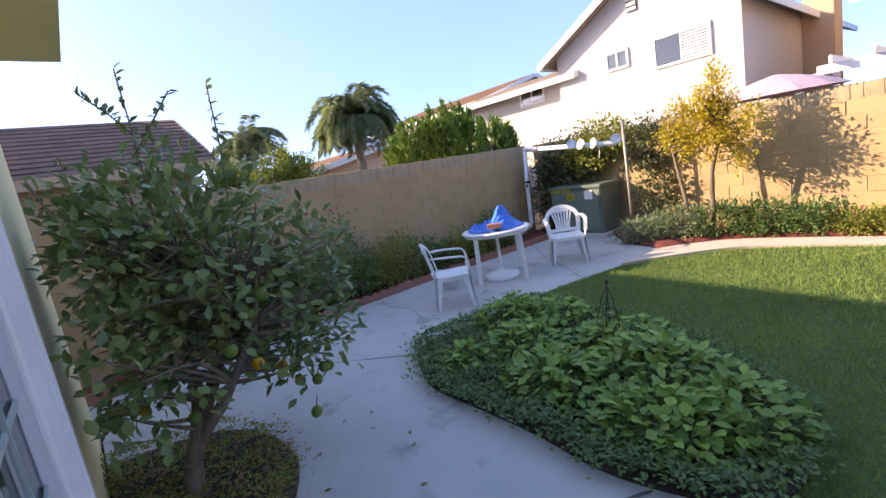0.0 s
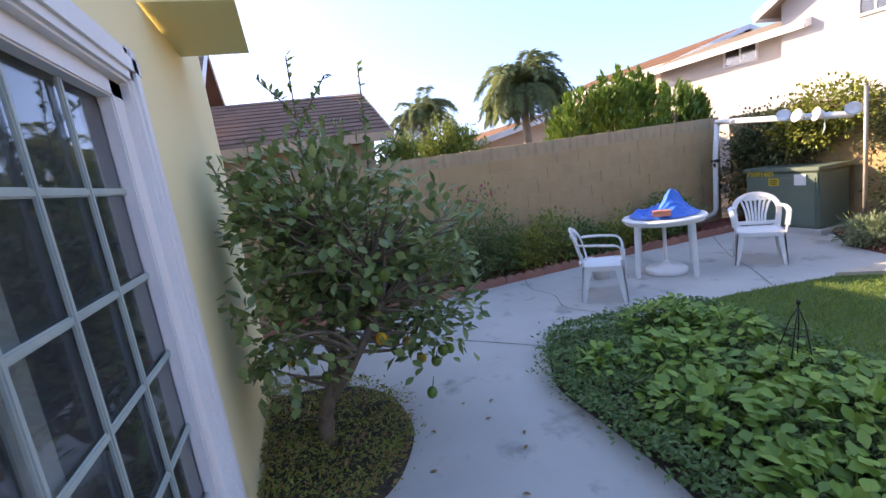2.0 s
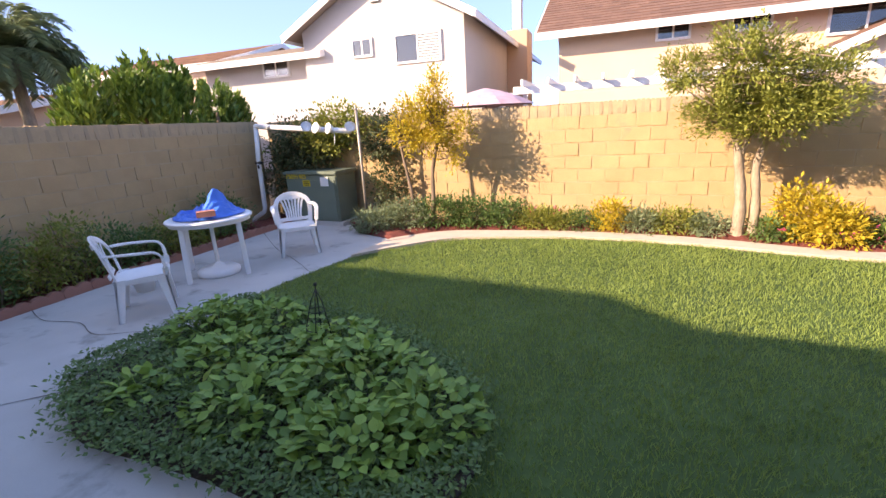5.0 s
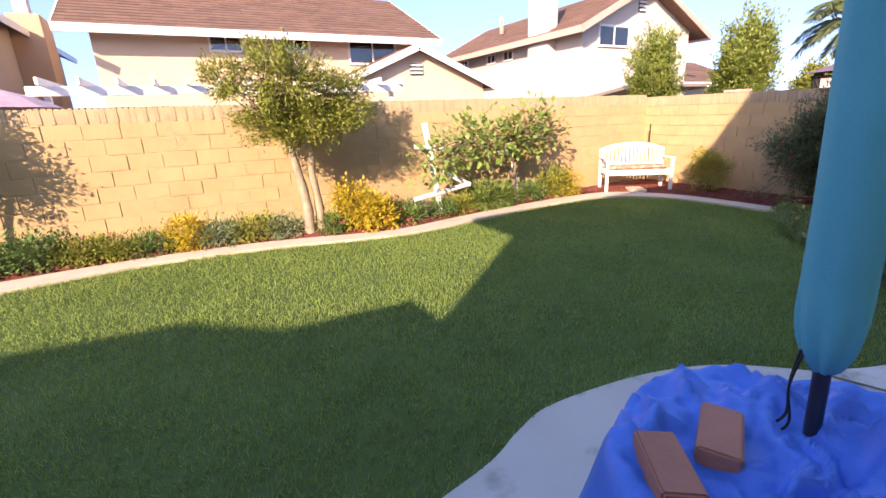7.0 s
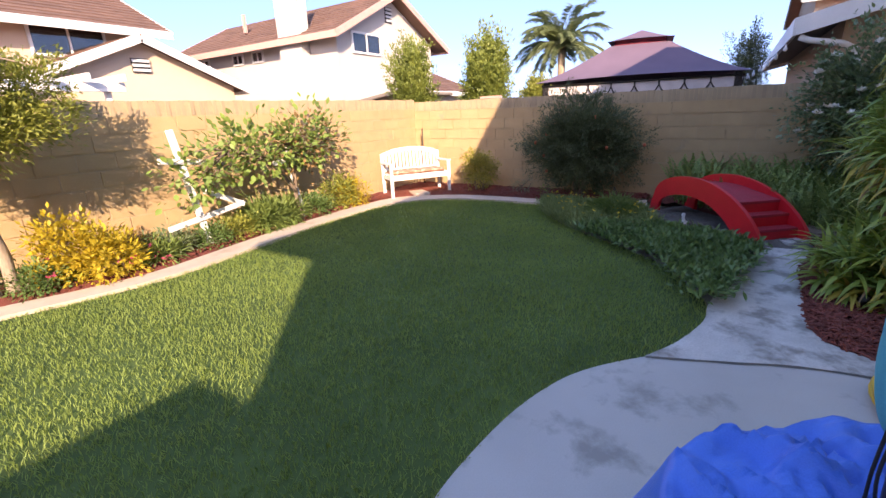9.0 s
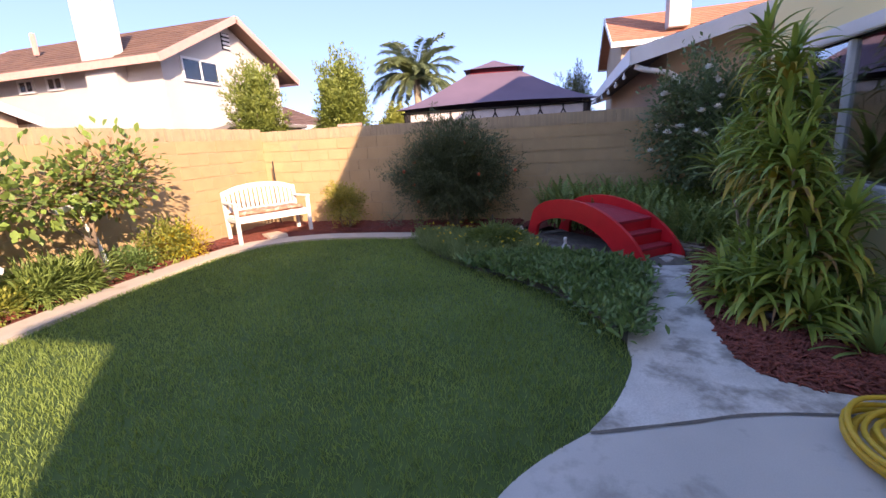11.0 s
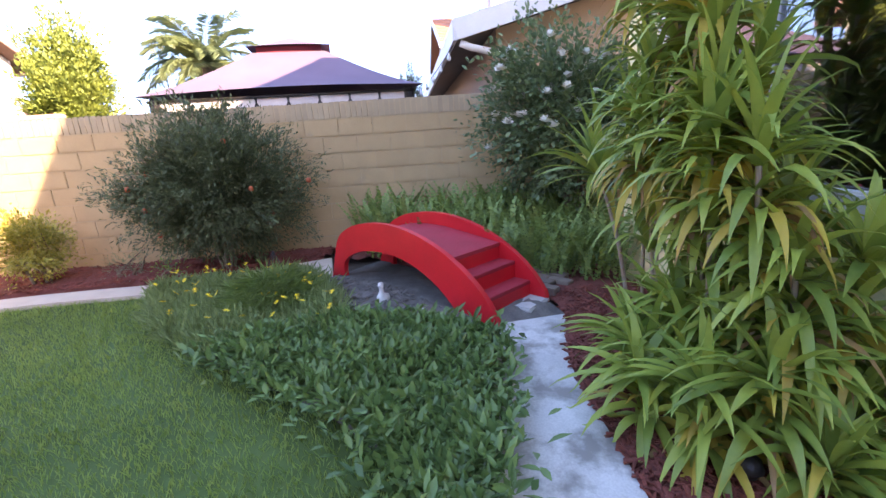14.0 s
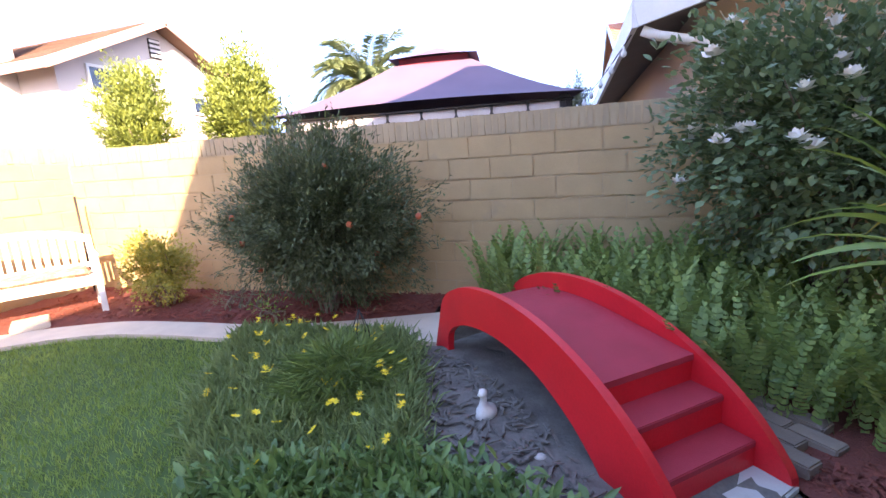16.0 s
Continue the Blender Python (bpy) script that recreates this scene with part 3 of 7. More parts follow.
# ---- block walls ----
def block_wall(name, p, q, z0, zp, zq, thick, label, rows=8, near=None, near_n=300, cap_from=0.0):
    """Slump-block wall from p to q (inner face on that line, body behind it), courses 0.2 m high, soldier cap on top."""
    p, q = Vector((*p, 0)), Vector((*q, 0))
    d = (q - p).normalized()
    L = (q - p).length
    back = Vector((-d.y, d.x, 0))
    rot = Matrix((d, back, Vector((0, 0, 1)))).transposed().to_4x4()
    rot.translation = p
    rise = (zq - zp) / L
    shear = Matrix.Identity(4)
    shear[2][0] = rise
    rot = rot @ shear
    root = tagged(new(name), label, "wall", kind="structure")
    root.empty_display_size = 0.1
    cap_h = 0.19
    top = zp - cap_h
    core = part("wall_core", box((L, thick - 0.004, zp - 0.02 - z0), (L / 2, thick / 2 - 0.001, (zp - 0.02 + z0) / 2)), M["mortar"], root)
    core.matrix_world = rot
    # one block shape, shared
    bw, bh = 0.394, 0.192
    kinds = []
    for i in range(6):
        bm = box((bw, 0.09, bh), (0, 0, 0), 0.007)
        for v in bm.verts:
            v.co.y += 0.004 * noise.noise(Vector((v.co.x * 5 + i * 9, v.co.z * 9, i)))
            v.co.x += 0.002 * noise.noise(Vector((v.co.z * 9, i * 5, 2)))
        me = bpy.data.meshes.new("block")
        bm.to_mesh(me)
        bm.free()
        me.materials.append(M["block"])
        kinds.append(me)
    spots = []
    for r in range(rows):
        z = top - 0.1 - r * 0.2
        if z < z0 - 0.1:
            break
        x = -0.2 * (r % 2)
        while x < L - 0.05:
            a, b = max(x, 0.0), min(x + 0.4, L)
            if b - a > 0.1:
                spots.append((a, b, z))
            x += 0.4
    if near is not None:
        spots.sort(key=lambda s: abs((s[0] + s[1]) / 2 - near))
    rest_v, rest_f = [], []
    for i, (a, b, z) in enumerate(spots):
        depth = 0.0405 + 0.003 * math.sin(i * 7.7)
        m = Matrix.Translation(((a + b) / 2, depth - 0.002, z)) @ Matrix.Rotation(0.006 * math.sin(i * 3.1), 4, "Z") @ Matrix.Diagonal(((b - a) / 0.4, 1, 1, 1))
        if i < near_n:
            ob = new("block", kinds[i % 6])
            ob.parent = root
            ob.matrix_world = rot @ m
        else:
            me = kinds[i % 6]
            o = len(rest_v)
            rest_v += [rot @ m @ v.co for v in me.vertices]
            rest_f += [tuple(k + o for k in f.vertices) for f in me.polygons]
    if rest_v:
        ob = mesh_object("block_rows", rest_v, rest_f, M["block_far"], root)
        ob["kind"] = "stuff"
    V, F = [], []
    x, i = cap_from, 0
    while x < L:
        h = cap_h + 0.004 * math.sin(i * 5.3)
        y0 = -0.004 + 0.006 * math.sin(i * 3.7)
        o = len(V)
        w = 0.052
        for (xx, yy, zz) in ((x, y0, top + 0.006), (x + w, y0, top + 0.006), (x + w, y0 + thick, top + 0.006), (x, y0 + thick, top + 0.006), (x + 0.004, y0 + 0.006, top + h), (x + w - 0.004, y0 + 0.006, top + h), (x + w - 0.004, y0 + thick, top + h), (x + 0.004, y0 + thick, top + h)):
            V.append(rot @ Vector((xx, yy, zz)))
        F += [tuple(o + k for k in f) for f in ((0, 1, 5, 4), (1, 2, 6, 5), (2, 3, 7, 6), (3, 0, 4, 7), (4, 5, 6, 7), (3, 2, 1, 0))]
        x += 0.064
        i += 1
    ob = mesh_object("cap_course", V, F, M["cap"], root, "soldier course of thin tan bricks")
    ob["kind"] = "stuff"
    return root


# ---- the house that the camera walks along ----
def wall_with_holes(name, x0, x1, z0, z1, holes, y_out, y_in, material, label):
    """Upright wall along x with rectangular holes (x0, x1, z0, z1)."""
    xs = sorted({x0, x1, *[h[0] for h in holes], *[h[1] for h in holes]})
    zs = sorted({z0, z1, *[h[2] for h in holes], *[h[3] for h in holes]})
    bm = bmesh.new()
    for a, b in zip(xs, xs[1:]):
        for c, d in zip(zs, zs[1:]):
            if any(h[0] <= a and b <= h[1] and h[2] <= c and d <= h[3] for h in holes):
                continue
            box((b - a, y_out - y_in, d - c), ((a + b) / 2, (y_out + y_in) / 2, (c + d) / 2), 0, None, bm)
    bmesh.ops.remove_doubles(bm, verts=bm.verts[:], dist=1e-5)
    seen = {}
    for f in bm.faces[:]:
        key = tuple(round(c, 4) for c in f.calc_center_median())
        seen.setdefault(key, []).append(f)
    bmesh.ops.delete(bm, geom=[f for fs in seen.values() if len(fs) > 1 for f in fs], context="FACES_ONLY")
    bmesh.ops.recalc_face_normals(bm, faces=bm.faces[:])
    return tagged(part(name, bm, material), label, "wall", kind="structure")


DOOR = (1.88, 4.72, 0.06, 2.19)
WIN = (9.0, 10.75, 0.88, 2.06)
HOUSE_END = 11.3
wall_with_holes("wall_house", -0.62, HOUSE_END, -0.1, 2.7, [DOOR, WIN], 0.0, -0.2, M["yellow"], "pale yellow stucco house wall")
tagged(part("wall_house_top", box((0.95, 0.2, 0.35), (-0.145, -0.1, 2.875)), M["yellow"]), "yellow stucco wall below the boxed eave", "wall", kind="structure")
tagged(part("wall_house_end", box((0.2, 1.0, 2.8), (-0.52, -0.7, 1.3)), M["yellow"]), "pale yellow stucco end wall of the house", "wall", kind="structure")
tagged(part("wall_house_south", box((0.2, 6.0, 2.8), (HOUSE_END - 0.1, -3.2, 1.3)), M["yellow"]), "pale yellow stucco gable wall of the house", "wall", kind="structure")
tagged(part("wall_house_back", box((20.4, 0.2, 3.05), (1.1, -6.3, 1.42)), M["yellow"]), "plain yellow back wall of the house", "wall", kind="structure")
# Floor and partition carry the unlit look of the room as dark colour.
tagged(part("floor_inside", box((11.6, 6.0, 0.1), (5.4, -3.25, -0.05)), M["inside"]), "house floor indoors coloured dark for an unlit room", "floor", kind="structure")
tagged(part("wall_inside", box((11.6, 0.1, 2.9), (5.4, -3.0, 1.45)), M["inside"]), "indoor partition wall coloured dark for an unlit room", "wall", kind="structure")
tagged(mesh_object("eave", [(x, y, z) for x in (0.30, 1.24) for y, z in ((0.43, 2.715), (0.43, 2.735), (-0.02, 2.745), (-0.02, 2.715))], [(0, 1, 2, 3), (7, 6, 5, 4), (0, 4, 5, 1), (1, 5, 6, 2), (2, 6, 7, 3), (3, 7, 4, 0)], M["yellow"]), "yellow boxed eave over the corner of the house", "eave", kind="structure")
tagged(part("roof_lower", box((11.9, 5.9, 0.08), (5.35, -3.15, 2.745), 0.01), M["brown_roof"]), "low brown roof over the ground floor", "roof", kind="structure")


def prism(name, profile, y0, y1, material, label, category="roof"):
    """An (x, z) outline drawn out along y."""
    bm = bmesh.new()
    a = [bm.verts.new((x, y0, z)) for x, z in profile]
    b = [bm.verts.new((x, y1, z)) for x, z in profile]
    bm.faces.new(a)
    bm.faces.new(b[::-1])
    for i in range(len(a)):
        j = (i + 1) % len(a)
        bm.faces.new((a[j], a[i], b[i], b[j]))
    bmesh.ops.recalc_face_normals(bm, faces=bm.faces[:])
    return tagged(part(name, bm, material), label, category, kind="structure")


# Unseen house masses added as shadow casters for the lawn and south wall.
prism("unseen_shade_wing", [(-9, -0.1), (-0.62, -0.1), (-0.35, 3.45), (-3.2, 4.3), (-6.4, 4.53), (-9, 4.55)], -6.2, -1.2, M["yellow"], "unseen added house wing with a profile shaped to shade the lawn", "wall")
tagged(part("unseen_shade_storey", box((10.7, 5.2, 2.1), (5.65, -3.5, 3.83)), M["yellow"]), "unseen added upper storey block that shades the lawn", "wall", kind="structure")
# Gable outline set by where its shade crosses the south wall.
prism("unseen_shade_roof", [(-0.23, 4.8), (11.4, 4.8), (11.4, 4.92), (8.2, 4.92), (6.35, 6.0), (5.0, 4.92), (-0.23, 4.92)], -6.4, -0.3, M["brown_roof"], "unseen added upper roof with a gable shaped to shade the garden")


# ---- sliding door and window ----
def sliding_door():
    x0, x1, z0, z1 = DOOR
    xm = 3.26
    door = thing("door_1", "white-framed sliding glass door with grey-green muntin bars", "door", kind="structure")
    w = 0.14
    for a, b in (((x0 - 0.02, z0), (x0 - 0.02, z1 + w)), ((x1, z0), (x1, z1 + w)), ((x0 - 0.02 - w / 2, z1 + w / 2), (x1 + w / 2, z1 + w / 2))):
        fr = bmesh.new()
        bar((a[0], 0.002, a[1]), (b[0], 0.002, b[1]), w, 0.085, 0.012, fr, up=(0, 1, 0))
        bar((a[0], 0.03, a[1]), (b[0], 0.03, b[1]), w * 0.55, 0.05, 0.012, fr, up=(0, 1, 0))
        part("frame", fr, M["white"], door)
    for a, b, q in (((x0 + 0.085, z0), (x0 + 0.085, z1), 0.15), ((x1 - 0.07, z0), (x1 - 0.07, z1), 0.05), ((x0 + 0.03, z1 - 0.03), (x1 - 0.03, z1 - 0.03), 0.07), ((x0 + 0.03, z0 + 0.05), (x1 - 0.03, z0 + 0.05), 0.08), ((xm, z0), (xm, z1), 0.11)):
        fr = bmesh.new()
        bar((a[0], -0.02, a[1]), (b[0], -0.02, b[1]), q, 0.05, 0.006, fr, up=(0, 1, 0))
        part("sash", fr, M["white"], door)
    for k, (a, b) in enumerate(((x0 + 0.15, xm - 0.055), (xm + 0.055, x1 - 0.09))):
        pane = part("pane", box((b - a, 0.006, z1 - z0 - 0.12), ((a + b) / 2, -0.045, (z0 + z1) / 2)), M["glass"], door)
        pane.visible_shadow = False
        part("screen", box((b - a, 0.004, z1 - z0 - 0.1), ((a + b) / 2, -0.09, (z0 + z1) / 2)), M["screen"], door, "dark grey mesh screen")
        x = 2.345 if k == 0 else a + 0.28
        while x < b - 0.05:
            part("muntin", box((0.02, 0.014, z1 - z0 - 0.14), (x, -0.030, (z0 + z1) / 2), 0.004), M["muntin"], door)
            x += 0.293
        z = 0.305
        while z < z1 - 0.1:
            part("muntin", box((b - a, 0.012, 0.024), ((a + b) / 2, -0.0335, z), 0.004), M["muntin"], door)
            z += 0.30
    part("sill", box((x1 - x0 + 0.2, 0.16, 0.05), ((x0 + x1) / 2, 0.0, z0 - 0.03), 0.008), M["white"], door)
    blind = thing("vertical_blind", "pale vertical blind slats drawn aside behind the door glass", "blind")
    for i in range(2):
        part("slat", box((0.13, 0.006, 2.0), (2.83 + i * 0.2, -0.079, 1.16), 0.002), M["blind"], blind)


sliding_door()


def window_1():
    x0, x1, z0, z1 = WIN
    win = thing("window_1", "white vinyl sliding window of the house", "window", kind="structure")
    fr = bmesh.new()
    w = 0.11
    for a, b in (((x0 + 0.02, z0 - 0.03), (x0 + 0.02, z1 + 0.08)), ((x1 - 0.02, z0 - 0.03), (x1 - 0.02, z1 + 0.08)), ((x0 + 0.075, z1 + 0.02), (x1 - 0.075, z1 + 0.02)), ((x0 + 0.075, z0 + 0.02), (x1 - 0.075, z0 + 0.02))):
        bar((a[0], 0.01, a[1]), (b[0], 0.01, b[1]), w, 0.07, 0.01, fr, up=(0, 1, 0))
    part("window_frame", fr, M["white"], win)
    xm = 9.86
    part("mullion", box((0.05, 0.05, z1 - z0 - 0.1), (xm, -0.02, (z0 + z1) / 2), 0.006), M["white"], win)
    for a, b in ((x0 + 0.08, xm - 0.02), (xm + 0.02, x1 - 0.08)):
        pane = part("pane", box((b - a, 0.006, z1 - z0 - 0.1), ((a + b) / 2, -0.035, (z0 + z1) / 2)), M["coated_glass"], win)
        pane.visible_shadow = False
    shade = thing("roller_blind", "dark half-drawn roller blind behind the window", "blind")
    # Cloth shares the colour darkened for the unlit room.
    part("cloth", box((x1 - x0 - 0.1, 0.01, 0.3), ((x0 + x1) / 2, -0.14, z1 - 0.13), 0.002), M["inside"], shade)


window_1()


# ---- houses beyond the walls ----
def flat(name, pts, material, parent=None, label="", thick=0.0, down=(0, 0, -1)):
    """A flat board through the points, with thickness."""
    k = len(pts)
    V = [Vector(p) for p in pts]
    if thick:
        V += [v + Vector(down) * thick for v in V]
        F = [tuple(range(k)), tuple(range(2 * k - 1, k - 1, -1))] + [(i, (i + 1) % k, k + (i + 1) % k, k + i) for i in range(k)]
    else:
        F = [tuple(range(k))]
    ob = mesh_object(name, V, F, material, parent, label)
    return ob


def shingles(parent, a, b, c, d, material, rows, wide=1.0):
    """Rows of shingles on a roof slope a-b (eave) to d-c (ridge)."""
    a, b, c, d = Vector(a), Vector(b), Vector(c), Vector(d)
    nrm = (b - a).cross(d - a).normalized()
    if nrm.z < 0:
        nrm = -nrm
    V, F = [], []
    for r in range(rows):
        t0, t1 = r / rows, (r + 1.15) / rows
        t1 = min(t1, 1)
        l0, r0, l1, r1 = a.lerp(d, t0), b.lerp(c, t0), a.lerp(d, t1), b.lerp(c, t1)
        m = max(2, int((r0 - l0).length / wide))
        s = (r % 2) * 0.5 / m
        for i in range(m + 1):
            u0, u1 = max(0, (i - s * m) / m - 0.0), min(1, (i + 1 - s * m) / m)
            u0 = max(0.0, i / m - s)
            u1 = min(1.0, (i + 1) / m - s)
            if u1 - u0 < 0.02:
                continue
            o = len(V)
            up = nrm * 0.035
            V += [l0.lerp(r0, u0) + up, l0.lerp(r0, u1) + up, l1.lerp(r1, u1) + nrm * 0.004, l1.lerp(r1, u0) + nrm * 0.004, l0.lerp(r0, u0), l0.lerp(r0, u1)]
            F += [(o, o + 1, o + 2, o + 3), (o + 4, o + 5, o + 1, o)]
    ob = mesh_object("shingles", V, F, material, parent)
    ob["kind"] = "stuff"
    return ob


def far_window(parent, c, w, h, face, trim=None, split=True, blinds=False):
    """A window with frame, panes and middle bar on a wall facing -y or -x."""
    cx, cy, cz = c
    rot = Matrix.Identity(3) if face == "y" else Matrix.Rotation(radians(-90), 3, "Z")
    def at(x, y, z):
        return Vector(c) + rot @ Vector((x, y, z))
    # Dark sheet behind the pane stands for the unlit room.
    win = part("window", box((w, 0.04, h), at(0, 0.015, 0), 0, rot), M["shade_backing"], parent)
    fr = bmesh.new()
    for x, z, sx, sz in ((-w / 2, 0, 0.08, h + 0.08), (w / 2, 0, 0.08, h + 0.08), (0, h / 2, w - 0.08, 0.08), (0, -h / 2, w - 0.08, 0.08)):
        box((sx, 0.08, sz), at(x, -0.01, z), 0.01, rot, fr)
    if split:
        box((0.06, 0.06, h - 0.06), at(0, -0.01, 0), 0.008, rot, fr)
    part("frame", fr, trim or M["white"], win)
    pane = part("pane", box((w - 0.08, 0.01, h - 0.08), at(0, -0.012, 0), 0, rot), M["glass"], win)
    if blinds:
        bl = bmesh.new()
        for i in range(int(h / 0.09)):
            box((w / 2 - 0.1, 0.012, 0.06), at(w / 4, -0.022, -h / 2 + 0.1 + i * 0.09), 0, rot, bl)
        part("blind", bl, M["blind"], win)


def vent(parent, c, w, h, face):
    rot = Matrix.Identity(3) if face == "y" else Matrix.Rotation(radians(-90), 3, "Z")
    # Dark backing paints the shade between the slats.
    v = part("vent", box((w, 0.05, h), Vector(c), 0, rot), M["shade_backing"], parent)
    n = max(3, int(h / 0.13))
    for i in range(n):
        part("slat", box((w, 0.06, h / n * 0.55), Vector(c) + rot @ Vector((0, -0.02, -h / 2 + (i + 0.5) * h / n)), 0.004, rot), M["white"], v)


def gable_house(name, label, x0, x1, y0, y1, eave, ridge, wall_m, roof_m, trim_m, over=0.55, ridge_axis="y", lift=0.0):
    """Two-storey house with a gabled roof; the ridge runs along y (or x)."""
    h = thing(name, label, "house", Matrix.Translation(((x0 + x1) / 2, (y0 + y1) / 2, -0.05)))
    inv = h.matrix_world.inverted()
    bm = bmesh.new()
    if ridge_axis == "y":
        xm = (x0 + x1) / 2
        prof = [(x0, -0.1), (x1, -0.1), (x1, eave), (xm, ridge), (x0, eave)]
        a = [bm.verts.new(inv @ Vector((x, y0, z))) for x, z in prof]
        b = [bm.verts.new(inv @ Vector((x, y1, z))) for x, z in prof]
        s = (ridge - eave) / (xm - x0)
        e = eave - s * over
        slopes = [((x0 - over, y0 - over, e), (x0 - over, y1 + over, e), (xm, y1 + over, ridge), (xm, y0 - over, ridge)),
                  ((x1 + over, y1 + over, e), (x1 + over, y0 - over, e), (xm, y0 - over, ridge), (xm, y1 + over, ridge))]
    else:
        ym = (y0 + y1) / 2
        prof = [(y0, -0.1), (y1, -0.1), (y1, eave), (ym, ridge), (y0, eave)]
        a = [bm.verts.new(inv @ Vector((x0, y, z))) for y, z in prof]
        b = [bm.verts.new(inv @ Vector((x1, y, z))) for y, z in prof]
        s = (ridge - eave) / (ym - y0)
        e = eave - s * over
        slopes = [((x1 + over, y0 - over, e), (x0 - over, y0 - over, e), (x0 - over, ym, ridge), (x1 + over, ym, ridge)),
                  ((x0 - over, y1 + over, e), (x1 + over, y1 + over, e), (x1 + over, ym, ridge), (x0 - over, ym, ridge))]
    bm.faces.new(a)
    bm.faces.new(b[::-1])
    for i in range(5):
        j = (i + 1) % 5
        bm.faces.new((a[j], a[i], b[i], b[j]))
    bmesh.ops.recalc_face_normals(bm, faces=bm.faces[:])
    part("wall", bm, wall_m, h)
    up = Vector((0, 0, 0.14))
    for q in slopes:
        q = [inv @ (Vector(p) + up) for p in q]
        roof = flat("roof", q, roof_m, h, thick=0.12)
        shingles(roof, q[0], q[1], q[2], q[3], roof_m, int((q[3] - q[0]).length / 0.32), 0.6)
        fas = bmesh.new()
        for i, j in ((0, 1), (1, 2), (3, 0)):
            bar(q[i] + Vector((0, 0, -0.1)), q[j] + Vector((0, 0, -0.1)), 0.05, 0.24, 0.0, fas)
        part("fascia", fas, trim_m, h)
    return h, inv


H_A, _i = gable_house("house", "white stucco two-storey house with brown gabled roof", -7.4, -0.8, 17, 32, 5.35, 7.1, M["white_house"], M["grey_roof"], M["white"])
far_window(H_A, _i @ Vector((-2.55, 16.97, 4.35)), 1.75, 0.95, "y", blinds=True)
far_window(H_A, _i @ Vector((-4.8, 16.97, 4.55)), 0.8, 0.6, "y")
vent(H_A, _i @ Vector((-4.1, 16.97, 6.25)), 0.35, 0.5, "y")
_c = part("chimney", box((1.0, 1.6, 5.8), _i @ Vector((-0.3, 25, 2.9)), 0.02), M["tan_house"], H_A)
part("flue", box((0.45, 0.45, 1.9), _i @ Vector((-0.4, 25, 6.4)), 0.02), M["white_house"], _c)
part("cap", box((0.55, 0.55, 0.2), _i @ Vector((-0.4, 25, 7.4)), 0.02), M["steel"], _c)
H_A2, _i = gable_house("house", "lower white wing with a shallow brown roof", -13.2, -7.4, 17.6, 27, 4.65, 5.7, M["white_house"], M["grey_roof"], M["white"], ridge_axis="x", over=0.9)
far_window(H_A2, _i @ Vector((-9.3, 17.57, 4.25)), 1.3, 0.6, "y")
tagged(flat("patio_roof", [(-9.5, 14.2, 2.05), (1.0, 14.2, 2.05), (1.0, 17, 2.55), (-9.5, 17, 2.55)], M["white_house"], thick=0.15), "low white patio roof against the neighbouring house", "roof")

H_B, _i = gable_house("house", "peach stucco two-storey house with a brown roof", 2.2, 13.2, 19, 28, 4.75, 6.9, M["pink_house"], M["brown_roof"], M["white"], ridge_axis="x", over=0.75)
far_window(H_B, _i @ Vector((5.95, 18.97, 4.3)), 1.0, 0.62, "y")
far_window(H_B, _i @ Vector((3.9, 18.97, 4.52)), 1.2, 0.18, "y", split=False)
far_window(H_B, _i @ Vector((8.2, 18.97, 4.35)), 1.1, 0.62, "y")
far_window(H_B, _i @ Vector((11.2, 18.97, 4.1)), 1.9, 0.9, "y")
part("chimney", box((0.7, 0.7, 1.6), _i @ Vector((3.1, 23.5, 7.0)), 0.02), M["pink_house"], H_B)
H_G, _i = gable_house("garage", "peach stucco garage with white-edged gable", 9.2, 15.2, 17.2, 19, 2.75, 4.0, M["pink_house"], M["brown_roof"], M["white"], over=0.4)
vent(H_G, _i @ Vector((12.2, 17.17, 3.3)), 0.5, 0.4, "y")

H_C, _i = gable_house("house", "white stucco two-storey house with pink roof trim", 18.3, 24.8, 14.9, 25.4, 4.75, 6.35, M["white_house"], M["brown_roof"], M["pink_trim"], over=0.65)
far_window(H_C, _i @ Vector((20.0, 14.87, 4.38)), 1.7, 0.75, "y", blinds=False)
far_window(H_C, _i @ Vector((23.4, 14.87, 4.0)), 1.2, 0.6, "y")
vent(H_C, _i @ Vector((21.55, 14.87, 5.65)), 0.4, 0.6, "y")
for _y in (19.6, 21.0, 23.6):
    far_window(H_C, _i @ Vector((18.27, _y, 4.2)), 0.7, 0.4, "x")
_c = part("chimney", box((0.5, 1.3, 7.6), _i @ Vector((18.1, 17.0, 3.8)), 0.02), M["white_house"], H_C)
part("vent_pipe", box((0.15, 0.15, 0.8), _i @ Vector((19.4, 21.7, 5.9)), 0.02), M["pink_trim"], H_C)
H_C2, _i = gable_house("house", "low annex with a brown roof", 25.6, 31, 16.2, 22, 2.75, 3.9, M["white_house"], M["brown_roof"], M["white"], ridge_axis="x")
tagged(part("lean_to_roof", box((4.4, 2.2, 0.12), (20.8, 13.7, 2.2), 0.02, Matrix.Rotation(radians(-8), 3, "X")), M["grey_roof"]), "grey lean-to roof below the white house", "roof")

H_D, _i = gable_house("house", "tan stucco house with white rake boards", 14.3, 24, -7.9, 0.45, 2.68, 3.72, M["tan_house"], M["grey_roof"], M["white"], ridge_axis="x", over=0.65)
